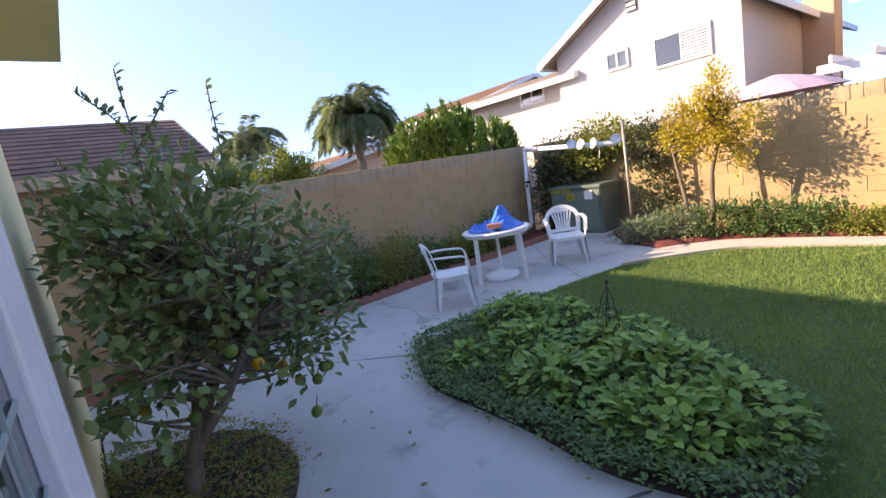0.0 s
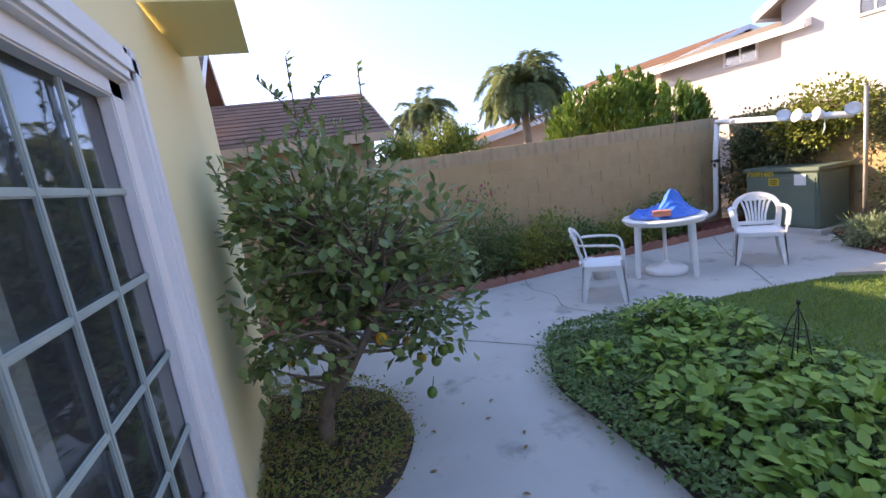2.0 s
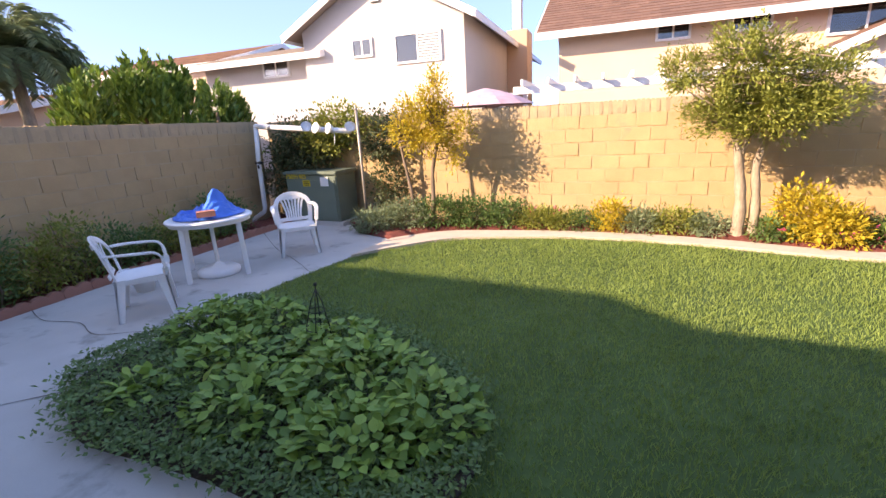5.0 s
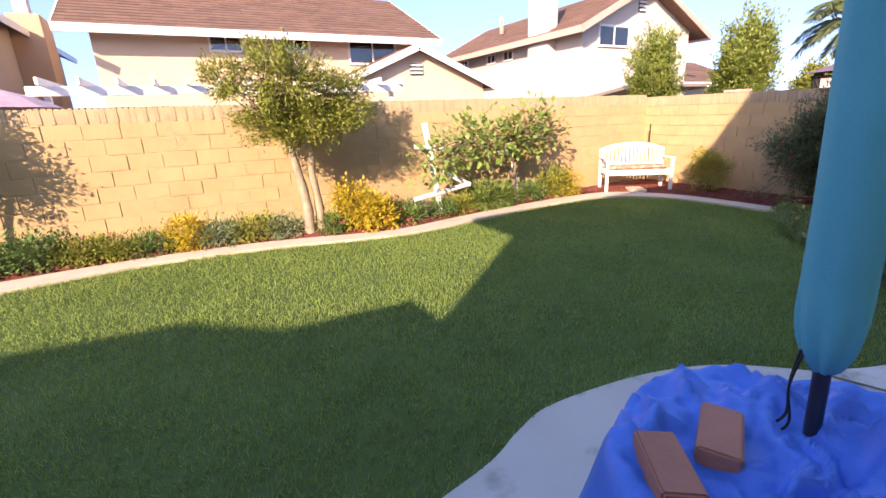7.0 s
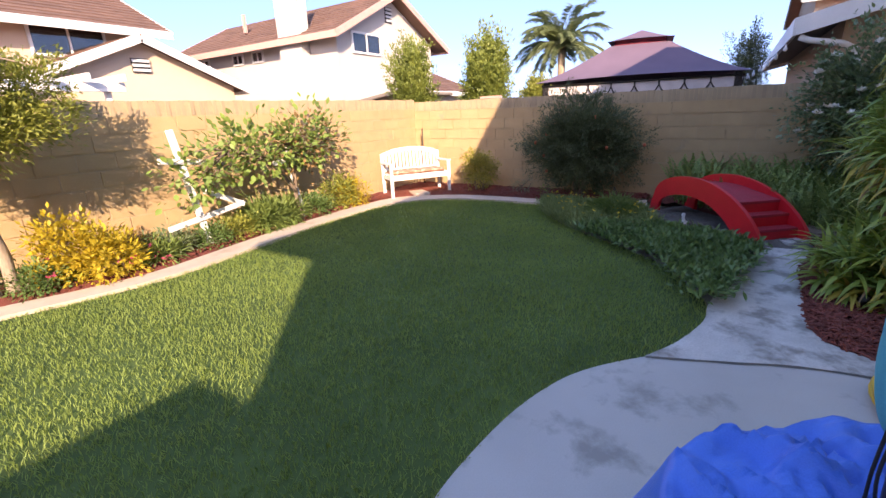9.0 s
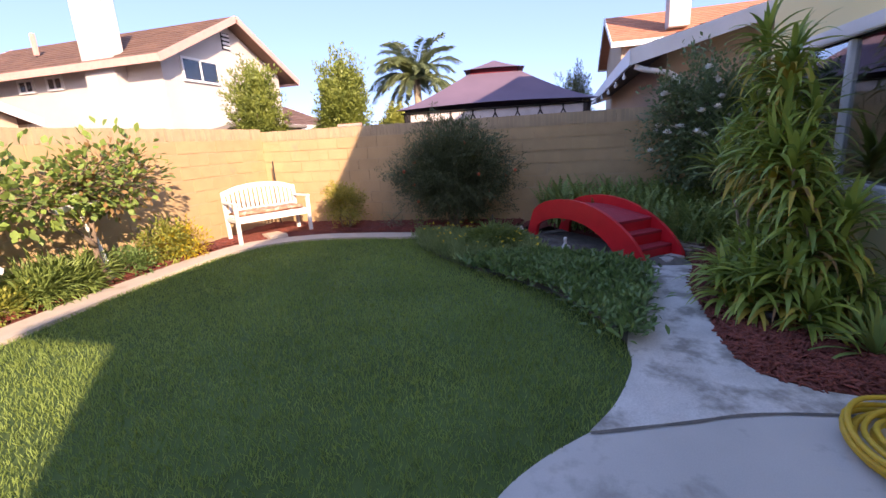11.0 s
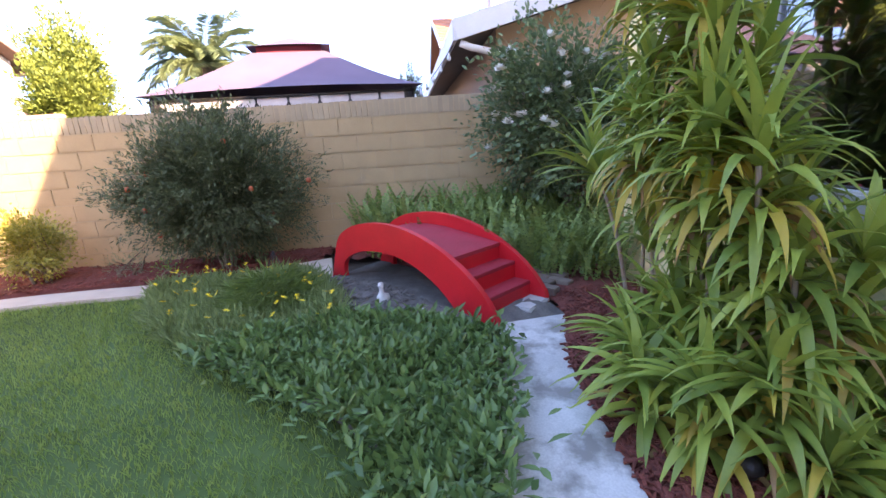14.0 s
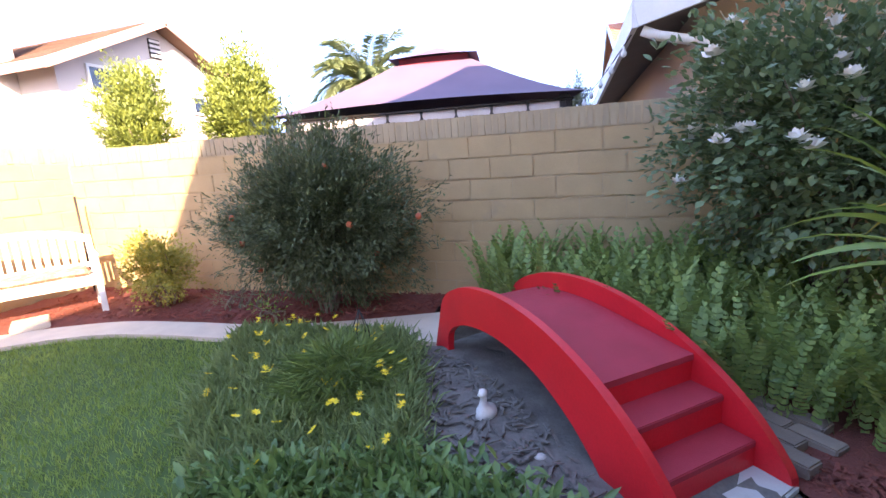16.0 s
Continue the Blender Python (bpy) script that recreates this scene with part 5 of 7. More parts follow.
def red_bridge():
    a, e = Vector((10.36, 1.30, 0)), Vector((11.98, 2.66, 0))
    d = (e - a).normalized()
    L = (e - a).length
    side = Vector((d.y, -d.x, 0))
    m = Matrix((d, side, Vector((0, 0, 1)))).transposed().to_4x4()
    m.translation = a
    br = thing("footbridge", "red painted wooden arched footbridge with steps", "bridge", m @ Matrix.Translation((0, 0, 0.0)))
    outer = spline([(0.015, 0.0), (0.03, 0.10), (0.2, 0.29), (0.47, 0.46), (0.8, 0.575), (1.15, 0.62), (1.5, 0.595), (1.75, 0.525), (1.93, 0.41), (2.03, 0.2), (L, 0.0)], 5)
    inner = spline([(1.88, 0.0), (1.86, 0.18), (1.7, 0.29), (1.45, 0.355), (1.15, 0.37), (0.85, 0.32), (0.6, 0.21), (0.44, 0.09), (0.36, 0.0)], 5)
    W = 0.59
    for y, nm in ((0.0, "side_panel"), (W, "side_panel")):
        bm = bmesh.new()
        th = 0.045
        ring = [p for p in outer] + [p for p in inner]
        f0 = [bm.verts.new((p[0], y, p[1])) for p in ring]
        f1 = [bm.verts.new((p[0], y + th, p[1])) for p in ring]
        no, ni = len(outer), len(inner)
        # quads between the outer and the inner curve
        for idx in range(no - 1):
            t0, t1 = idx / (no - 1), (idx + 1) / (no - 1)
            j0, j1 = no + ni - 1 - round(t0 * (ni - 1)), no + ni - 1 - round(t1 * (ni - 1))
            q = [idx, idx + 1, j1] + ([j0] if j0 != j1 else [])
            bm.faces.new([f0[k] for k in q])
            bm.faces.new([f1[k] for k in q][::-1])
        for k in range(len(ring)):
            k2 = (k + 1) % len(ring)
            bm.faces.new((f0[k2], f0[k], f1[k], f1[k2]))
        bmesh.ops.recalc_face_normals(bm, faces=bm.faces[:])
        part(nm, bm, M["red"], br)
    # deck: gently curved sheet, then three steps down
    y0, y1 = 0.047, W - 0.002
    V, F = [], []
    ds = spline([(0.44, 0.43), (0.8, 0.475), (1.15, 0.51), (1.55, 0.49), (1.78, 0.41), (1.95, 0.29)], 4)
    for p in ds:
        V += [(p[0], y0, p[1]), (p[0], y1, p[1]), (p[0], y0, p[1] - 0.03), (p[0], y1, p[1] - 0.03)]
    for i in range(len(ds) - 1):
        o = 4 * i
        F += [(o, o + 4, o + 5, o + 1), (o + 2, o + 3, o + 7, o + 6), (o, o + 2, o + 6, o + 4), (o + 1, o + 5, o + 7, o + 3)]
    F += [(0, 1, 3, 2)]
    mesh_object("deck", V, F, M["red_deck"], br)
    for i, (x0, x1, z) in enumerate(((0.29, 0.47, 0.30), (0.15, 0.32, 0.165))):
        part("tread", box((x1 - x0, y1 - y0, 0.03), ((x0 + x1) / 2, (y0 + y1) / 2, z - 0.015), 0.004), M["red_deck"], br)
        part("riser", box((0.02, y1 - y0, 0.115), (x1 - 0.012, (y0 + y1) / 2, z + 0.058)), M["red"], br)
    part("riser", box((0.02, y1 - y0, 0.13), (0.165, (y0 + y1) / 2, 0.075)), M["red"], br)
    pad = tagged(part("stepping_stone", box((0.19, 0.30, 0.04), (0, 0, 0.02), 0.01), M["concrete"]), "rough pale stone pad at the foot of the bridge", "stone")
    pad.matrix_world = pose(10.73, 0.99, 0.007, 0, 0, 46)
    return m


BRIDGE = red_bridge()


def transformer():
    t = thing("transformer", "green metal utility transformer cabinet in the garden corner", "utility box", pose(-0.98, 7.86, 0.0, 0, 0, -4))
    part("plinth", box((1.3, 0.72, 0.08), (0, 0, 0.03), 0.01), M["concrete"], t)
    part("cabinet", box((1.14, 0.6, 0.84), (0, 0, 0.49), 0.02), M["green_metal"], t)
    part("lid", box((1.2, 0.66, 0.06), (0, 0, 0.94), 0.015), M["green_metal"], t)
    part("door", box((1.06, 0.02, 0.70), (0, -0.303, 0.47), 0.006), M["green_metal"], t)
    part("yellow_label", box((0.16, 0.004, 0.11), (-0.08, -0.315, 0.76)), M["yellow_tag"], t, "yellow warning label with black print")
    tb = bmesh.new()
    for k in range(3):
        box((0.12, 0.003, 0.014), (-0.08, -0.3185, 0.79 - k * 0.03), 0, None, tb)
    part("label_print", tb, M["black"], t)
    part("white_label", box((0.17, 0.004, 0.16), (0.32, -0.315, 0.79)), M["white"], t, "torn white paper notice")
    cu = bpy.data.curves.new("serial_number", "FONT")
    cu.body, cu.size, cu.extrude, cu.align_x = "P5091405", 0.115, 0.002, "CENTER"
    cu.materials.append(M["yellow_tag"])
    tmp = new("serial_number", cu)
    me = bpy.data.meshes.new_from_object(tmp.evaluated_get(bpy.context.evaluated_depsgraph_get()))
    bpy.data.objects.remove(tmp)
    ob = new("serial_number", me)
    ob.parent = t
    ob.matrix_local = pose(-0.30, -0.318, 0.845, 90, 0, 0)


transformer()

PV = thing("pipe_frame", "white plastic pipe run with cone shades fixed to the wall", "pipe", Matrix.Translation((-2.05, 7.5, 0)))
tubes("pipe", [([(0, 0.1, 1.82), (-0.02, 0.05, 1.2), (0.0, 0, 0.32), (-0.03, 0, 0.24), (-0.3, 0, 0.09), (-0.33, 0.02, -0.02)], 0.042), ([(-0.02, 0.1, 1.80), (2.02, 0.0, 1.63)], 0.045)], M["plastic"], PV, sides=10)
tubes("clamp", [([(-0.07, 0.03, 1.15), (0.07, 0.03, 1.15)], 0.03), ([(0, 0.0, 1.1), (0.06, -0.06, 1.06)], 0.018)], M["dark_metal"], PV)
for _x in (1.14, 1.42, 1.68, 2.0):
    _v, _f = lathe([(0.03, 0), (0.05, 0.02), (0.09, 0.10), (0.095, 0.105), (0.03, 0.05)], 20)
    _o = mesh_object("cone_shade", _v, _f, M["plastic"], PV, smooth=True)
    _o.matrix_local = pose(_x, 0.02, 1.70 - 0.05 * (_x - 1.1), 70 + 10 * math.sin(_x * 9), 0, 40 * math.sin(_x * 7))
tubes("dangling_wire", [([(1.7, 0, 1.62), (1.71, -0.01, 1.5), (1.68, 0.0, 1.42)], 0.008)], M["plastic"], PV)
PO = thing("metal_post", "rusty galvanised steel post beside the transformer", "post", Matrix.Translation((0.12, 7.5, 0)))
tubes("pipe", [([(0, 0, -0.1), (0.0, 0, 1.0), (-0.01, 0, 1.97)], 0.024)], M["steel"], PO, sides=10)
tubes("cap", [([(-0.01, 0, 1.96), (-0.01, 0, 1.985)], 0.028)], M["steel"], PO, sides=10)

# scalloped terracotta edging along the west bed
_bm = bmesh.new()
_n = 12
_top = [(-0.15 + 0.3 * i / _n, 0.085 + 0.03 * abs(math.sin(math.pi * 2 * i / _n))) for i in range(_n + 1)]
_f = [_bm.verts.new((0.0, x, z)) for x, z in _top] + [_bm.verts.new((0.0, 0.15, -0.05)), _bm.verts.new((0.0, -0.15, -0.05))]
_g = [_bm.verts.new((0.055, x, z)) for x, z in _top] + [_bm.verts.new((0.055, 0.15, -0.05)), _bm.verts.new((0.055, -0.15, -0.05))]
_bm.faces.new(_f); _bm.faces.new(_g[::-1])
for _k in range(len(_f)):
    _j = (_k + 1) % len(_f)
    _bm.faces.new((_f[_j], _f[_k], _g[_k], _g[_j]))
bmesh.ops.recalc_face_normals(_bm, faces=_bm.faces[:])
_ed = part("edging_brick", _bm, M["scallop"])
tagged(_ed, "scalloped terracotta concrete edging brick round the bed", "edging", group="scalloped edging of the west bed")
_ed.matrix_world = pose(-1.72, -1.0, 0, 0, 0, 0)
for _k in range(1, 29):
    _y = -1.0 + _k * 0.305
    _xx = -1.72 + 0.12 * max(0, (_y - 4) / 4) ** 1.5 * 1.6
    copy_thing(_ed, pose(_xx, _y, 0.006 * math.sin(_k * 2.1), 1.5 * math.sin(_k * 1.7), 2 * math.sin(_k), 2 * math.sin(_k * 3.3) - 3 * (_y > 5)))


def wooden_trellis():
    t = thing("trellis", "white painted leaning wooden vine trellis", "trellis", Matrix.Translation((7.7, 7.25, 0)))
    for p, q, w in (((0.05, 0, -0.05), (-0.17, 0.05, 1.5), 0.085), ((1.7, 0.1, -0.05), (1.55, 0.2, 1.15), 0.07), ):
        b = bmesh.new(); bar(p, q, w, 0.035, 0.004, b); part("post", b, M["white"], t)
    for p, q in (((-0.45, -0.03, 0.36), (0.6, 0.0, 0.5)), ((-0.4, -0.03, 1.16), (0.5, 0.1, 1.05)), ((0.05, -0.05, 0.75), (0.6, 0.0, 0.48)), ((1.2, 0.05, 0.95), (1.75, 0.12, 1.0))):
        b = bmesh.new(); bar(p, q, 0.03, 0.065, 0.004, b); part("rail", b, M["white"], t)


wooden_trellis()


def wire_obelisk():
    o = thing("wire_obelisk", "black wire garden obelisk standing among the leaves", "plant support", Matrix.Translation((2.03, 3.27, 0.02)) @ Matrix.Rotation(radians(4), 4, "Y") @ Matrix.Scale(0.76, 4))
    for k in range(4):
        a = math.pi / 2 * k + 0.4
        tubes("rod", [([(0.13 * math.cos(a), 0.13 * math.sin(a), 0), (0.11 * math.cos(a), 0.11 * math.sin(a), 0.35), (0.05 * math.cos(a), 0.05 * math.sin(a), 0.62), (0, 0, 0.74)], 0.005)], M["dark_metal"], o)
    for z, r in ((0.12, 0.125), (0.34, 0.112), (0.52, 0.075)):
        tubes("ring", [([(r * math.cos(x), r * math.sin(x), z) for x in np.linspace(0, 2 * math.pi, 17)], 0.004)], M["dark_metal"], o)
    tubes("finial", [([(0, 0, 0.72), (0, 0, 0.80)], 0.006), ([(0, 0, 0.77), (0, 0, 0.80)], 0.016)], M["dark_metal"], o)


wire_obelisk()

# coiled hose
HS = thing("garden_hose", "coiled yellow garden hose lying on the patio", "hose")
_pts = []
for _k in range(260):
    _a = _k * 0.19
    _r = 0.27 + 0.06 * math.sin(_k * 0.061) + 0.02 * math.sin(_k * 0.37)
    _pts.append((7.47 + _r * math.cos(_a) * 1.25, 0.58 + _r * math.sin(_a), 0.018 + 0.10 * _k / 260 + 0.01 * math.sin(_k * 0.7)))
tubes("coil", [(_pts, 0.013)], M["hose"], HS, sides=7)
tubes("nozzle", [([(7.17, 0.81, 0.02), (7.09, 0.86, 0.02)], [0.016, 0.012])], M["steel"], HS, sides=8)


# goose figurine and stones in the dry bed
def goose():
    prof = [(0.0, 0.0), (0.055, 0.005), (0.075, 0.04), (0.065, 0.085), (0.04, 0.115), (0.026, 0.15), (0.024, 0.19), (0.032, 0.215), (0.028, 0.24), (0.0, 0.252)]
    V, F = lathe(prof, 16)
    V = [(v[0] * (1.35 if v[2] < 0.11 else 1.0) + (0.03 if v[2] > 0.11 else 0.0) + (0.02 if v[0] > 0.02 and 0.2 < v[2] < 0.23 else 0), v[1], v[2]) for v in V]
    ob = mesh_object("goose_figurine", V, F, M["glaze"], None, smooth=True)
    return tagged(ob, "weathered white ceramic goose figurine on dry soil", "figurine")


_gz = goose()
_gz.matrix_world = pose(11.05, 2.1, 0.02, 0, 0, 160) @ Matrix.Scale(0.72, 4)
for _k, (_x, _y, _s) in enumerate(((10.53, 1.92, 0.05), (10.38, 1.72, 0.045), (10.75, 1.8, 0.03))):
    _bm = bmesh.new()
    bmesh.ops.create_icosphere(_bm, subdivisions=2, radius=_s)
    for _v in _bm.verts:
        _v.co *= 1 + 0.4 * noise.noise(_v.co * 16 + Vector((_k, 0, 0)))
        _v.co.z *= 0.6
    _o = part("stone", _bm, M["stone"], smooth=True)
    _o.matrix_world = Matrix.Translation((_x, _y, 0.04))
    tagged(_o, "small pale weathered stone lying on the dry bed", "stone", group="stones by the bridge")

# retaining blocks beside the bridge foot
_blk = tagged(part("paving_block", box((0.2, 0.1, 0.06), (0, 0, 0.03), 0.007), M["paver"]), "brown clay paving block set in the mulch", "paver", group="pavers by the bridge")
_blk.matrix_world = pose(10.93, 0.80, 0.02, 0, 0, 42)
for _k in range(1, 16):
    _u, _v = _k % 4, _k // 4
    _p = Vector((10.93, 0.80, 0)) + Vector((0.74, 0.67, 0)) * (0.205 * _v + 0.1 * (_u % 2)) + Vector((0.67, -0.74, 0)) * 0.108 * _u
    copy_thing(_blk, pose(_p.x, _p.y, 0.02 + 0.006 * math.sin(_k * 2.7), math.sin(_k * 4), math.sin(_k * 3), 42 + 2 * math.sin(_k * 5)))

# small things on walls
_o = tagged(part("orange_brick", box((0.12, 0.45, 0.05), (13.3, 5.95, 1.815), 0.008), M["pink_trim"]), "orange-red tile lying on top of the block wall", "tile")
ST = thing("metal_stake", "thin dark metal stake against the wall behind the bench", "stake", Matrix.Translation((12.95, 7.45, 0)))
tubes("rod", [([(0, 0, 0), (0, 0, 1.25)], 0.014)], M["dark_metal"], ST)


# ---- plants ----
def limbs(root, stems, tips, r0, parent, material, name="branch", twig=0.006):
    """Curved twigs from the nearest stem point to each tip, tapering."""
    nodes = [Vector(p) for s in stems for p in s[len(s) // 2:]]
    runs = []
    for t in tips:
        t = Vector(t)
        a = min(nodes, key=lambda q: (q - t).length + 0.4 * max(0, q.z - t.z))
        mid = a.lerp(t, 0.5) + Vector(rng.normal(0, 0.06, 3)) * (t - a).length
        runs.append((spline([a, mid, t], 4), list(np.linspace(max(twig * 1.8, r0 * 0.28), twig * 0.5, 9))))
    return tubes(name, runs, material, parent, sides=5)


def tree(name, label, stems, stem_r, crowns, leaf_m, leaf_len, leaf_w, per, n_clump, size, bark, shape="small", shell=0.45, keep=None, twigs=True, fan=None):
    """Trunk stems, limbs to the clumps, and an uneven leafy crown."""
    base = Vector(stems[0][0])
    t = thing(name, label, "tree", Matrix.Translation(base))
    loc = [[Vector(p) - base for p in s] for s in stems]
    runs = []
    for s, r in zip(loc, stem_r):
        sp = spline(s, 5)
        runs.append((sp, [r * (1.25 if i == 0 else 1) * (1 - 0.55 * i / len(sp)) * (1 + 0.10 * math.sin(i * 1.9)) for i in range(len(sp))]))
    tubes("trunk", runs, bark, t, sides=9)
    P, A, tips = [], [], []
    for (c, r, share) in crowns:
        k = max(4, int(n_clump * share))
        p, a = sprays(tuple(Vector(c) - base), r, k, per, size, 0.4, fan) if fan is not None else clumps(tuple(Vector(c) - base), r, k, per, size, shell=shell)
        P.append(p), A.append(a)
        tips += [p[i * per:(i + 1) * per].mean(axis=0) for i in range(0, k, 2)]
    P, A = np.concatenate(P), np.concatenate(A)
    if keep is not None:
        ok = keep(P[:, 0] + base.x, P[:, 1] + base.y, P[:, 2] + base.z)
        P, A = P[ok], A[ok]
        tips = [q for q in tips if keep(np.array([q[0] + base.x]), np.array([q[1] + base.y]), np.array([q[2] + base.z]))[0]]
    if twigs:
        limbs(None, [spline(s, 5) for s in loc], tips, max(stem_r), t, bark)
    k = len(P)
    leaves("crown", P, A, leaf_len * rng.uniform(0.65, 1.25, k), leaf_w * rng.uniform(0.7, 1.2, k), leaf_m, t, shape=shape)
    return t, P


# lemon tree beside the door
LB = Vector((0.97, 0.42, 0.02))
LT, LP = tree("lemon_tree", "dark-leaved lemon tree with green fruit beside the house", [[LB, LB + Vector((-0.02, 0.02, 0.18)), LB + Vector((0.05, 0.1, 0.42)), LB + Vector((-0.02, 0.3, 0.75)), LB + Vector((0.02, 0.45, 1.15))], [LB + Vector((0, 0.0, 0.2)), LB + Vector((-0.1, 0.12, 0.45)), LB + Vector((-0.25, 0.2, 0.9)), LB + Vector((-0.3, 0.25, 1.3))], [LB + Vector((0.02, 0.08, 0.34)), LB + Vector((0.2, 0.25, 0.6)), LB + Vector((0.2, 0.5, 0.95))]], [0.06, 0.04, 0.04],
    [((0.82, 0.76, 1.42), (0.80, 0.74, 0.76), 0.80), ((0.75, 0.55, 0.95), (0.8, 0.5, 0.45), 0.22), ((1.0, 1.2, 0.85), (0.5, 0.45, 0.42), 0.2), ((0.7, 0.30, 1.55), (0.6, 0.3, 0.35), 0.12), ((1.0, 1.35, 1.25), (0.4, 0.4, 0.4), 0.12), ((1.25, 0.25, 0.95), (0.35, 0.2, 0.5), 0.08)], M["lemon_leaf"], 0.086, 0.041, 10, 300, 0.06, M["bark"], shape="oval", fan=0.3, keep=lambda x, y, z: (y > 0.06) & (z > 0.42 + 0.16 * np.sin(x * 9) * np.cos(y * 8) + 0.22 * (np.hypot(x - 0.97, y - 0.42) < 0.4)))
for _a, _b2 in (((0.75, 0.62, 1.65), (0.55, 0.66, 2.62)), ((0.9, 1.0, 1.65), (0.85, 1.08, 2.45)), ((0.55, 0.3, 1.5), (0.3, 0.28, 2.15)), ((0.75, 0.6, 2.05), (0.9, 0.85, 2.4)), ((0.65, 0.64, 2.2), (0.45, 0.45, 2.5)), ((1.0, 1.0, 1.7), (1.1, 1.3, 2.1)), ((0.9, 0.25, 1.5), (1.15, 0.12, 1.95)), ((1.1, 0.3, 0.9), (1.4, 0.12, 0.75))):
    _n = 26
    _s = np.linspace(0, 1, _n)[:, None] * (np.array(_b2) - np.array(_a)) + np.array(_a) - np.array(LB)
    _s[:, 0] += 0.05 * np.sin(np.linspace(0, 4, _n))
    leaves("shoot_leaves", _s[4:], rng.normal(0, 1, (_n - 4, 3)) + np.array((0, 0, 0.3)), 0.065 * rng.uniform(0.5, 1.2, _n - 4), 0.026, M["lemon_leaf"], LT, shape="oval")
    tubes("shoot", [([Vector(p) for p in _s], 0.005)], M["bark"], LT, sides=5)
_fr = bmesh.new()
bmesh.ops.create_uvsphere(_fr, u_segments=14, v_segments=10, radius=0.034)
for _v in _fr.verts:
    _v.co.z *= 1.12
    _v.co *= 1 + 0.03 * noise.noise(_v.co * 40)
_fm = {}
for _nm in ("lemon_green", "lemon_ripe"):
    _me = bpy.data.meshes.new("lemon")
    _fr.to_mesh(_me)
    _me.materials.append(M[_nm])
    _me.polygons.foreach_set("use_smooth", [True] * len(_me.polygons))
    _fm[_nm] = _me
_fr.free()
for _k, (_x, _y, _z) in enumerate(((1.25, 1.18, 0.52), (1.18, 1.3, 0.55), (1.3, 1.22, 0.6), (1.1, 1.12, 0.50), (1.05, 1.05, 0.62), (1.33, 1.1, 0.36), (0.95, 0.35, 1.25), (1.15, 0.55, 1.3), (1.3, 0.85, 0.78), (0.8, 0.3, 0.6), (1.45, 0.7, 0.95), (1.2, 0.9, 1.05), (1.5, 0.9, 1.2), (1.0, 0.2, 1.62), (1.25, 0.55, 1.6), (1.1, 0.5, 0.55))):
    _o = new("lemon", _fm["lemon_ripe" if _k in (3, 4, 9, 8) else "lemon_green"])
    _o.parent = LT
    _o.matrix_local = pose(_x - LB.x, _y - LB.y, _z - LB.z, 20 * math.sin(_k), 25 * math.cos(_k * 2), 0)
    tubes("stalk", [([(0, 0, 0.035), (0.01, 0.0, 0.10)], 0.003)], M["bark"], _o, sides=4)


def scatter(outline, n, margin=0.0):
    """Random places in an outline."""
    P = np.array([(p[0], p[1]) for p in outline])
    lo, hi = P.min(0), P.max(0)
    out = []
    while sum(len(o) for o in out) < n:
        q = rng.random((n * 2, 2)) * (hi - lo) + lo
        out.append(q[inside(outline, q[:, 0], q[:, 1])])
    return np.concatenate(out)[:n]


def cover(name, label, outline, n, height, leaf_len, leaf_w, material, upright=0.4, shape="small", bumps=2.0, category="ground cover", z0=0.02, rim=0, over=0.055):
    """A low mass of leaves whose surface swells and dips, with a fringe over its edge."""
    p = scatter(outline, n)
    if rim:
        e = np.array(dense([(q[0], q[1]) for q in outline], 0.03))
        p = np.vstack((p, e[rng.integers(0, len(e), rim)] + rng.normal(0, over, (rim, 2))))
        n += rim
    h = np.array([0.5 + 0.5 * noise.noise(Vector((x * bumps, y * bumps, 3.3))) for x, y in p])
    z = z0 + height * (0.25 + 0.75 * np.clip(h * 1.3, 0, 1)) * (0.55 + 0.45 * rng.random(n))
    pos = np.column_stack((p, z))
    aim = rng.normal(0, 1, (n, 3))
    aim[:, 2] = np.abs(aim[:, 2]) * upright
    ob = leaves(name, pos, aim, leaf_len * rng.uniform(0.6, 1.3, n), leaf_w * rng.uniform(0.7, 1.2, n), material, None, shape=shape, kind="stuff")
    return tagged(ob, label, category, kind="stuff")


# north bed: creeping cover and patches of broad leaves
cover("ground_cover", "low creeping green ground cover in the curved bed", BED_N, 19000, 0.14, 0.042, 0.02, M["cover_leaf"], 0.5, bumps=3, rim=3600)
def patch(cx, cy, rx, ry, n, h, leaf, w, material, name, label, shape="oval", category="plant"):
    t = thing(name, label, category, Matrix.Translation((cx, cy, 0.02)))
    a, r = rng.random(n) * 2 * math.pi, np.sqrt(rng.random(n))
    x, y = rx * r * np.cos(a), ry * r * np.sin(a)
    z = h * (1 - 0.75 * r ** 2) * (0.55 + 0.45 * rng.random(n))
    pos = np.column_stack((x, y, z))
    aim = np.column_stack((np.cos(a) * (0.4 + r), np.sin(a) * (0.4 + r), rng.normal(0.05, 0.35, n))) + rng.normal(0, 0.5, (n, 3))
    leaves("leaves", pos, aim, leaf * rng.uniform(0.6, 1.25, n), w * rng.uniform(0.75, 1.2, n), material, t, shape=shape, roll=0.6)
    k = max(6, n // 12)
    runs = [([(pos[i, 0] * 0.35, pos[i, 1] * 0.35, 0), (pos[i, 0] * 0.8, pos[i, 1] * 0.8, pos[i, 2] * 0.7), tuple(pos[i])], [0.005, 0.004, 0.002]) for i in range(k)]
    tubes("stem_tangle", runs, material, t, sides=4)
    return t


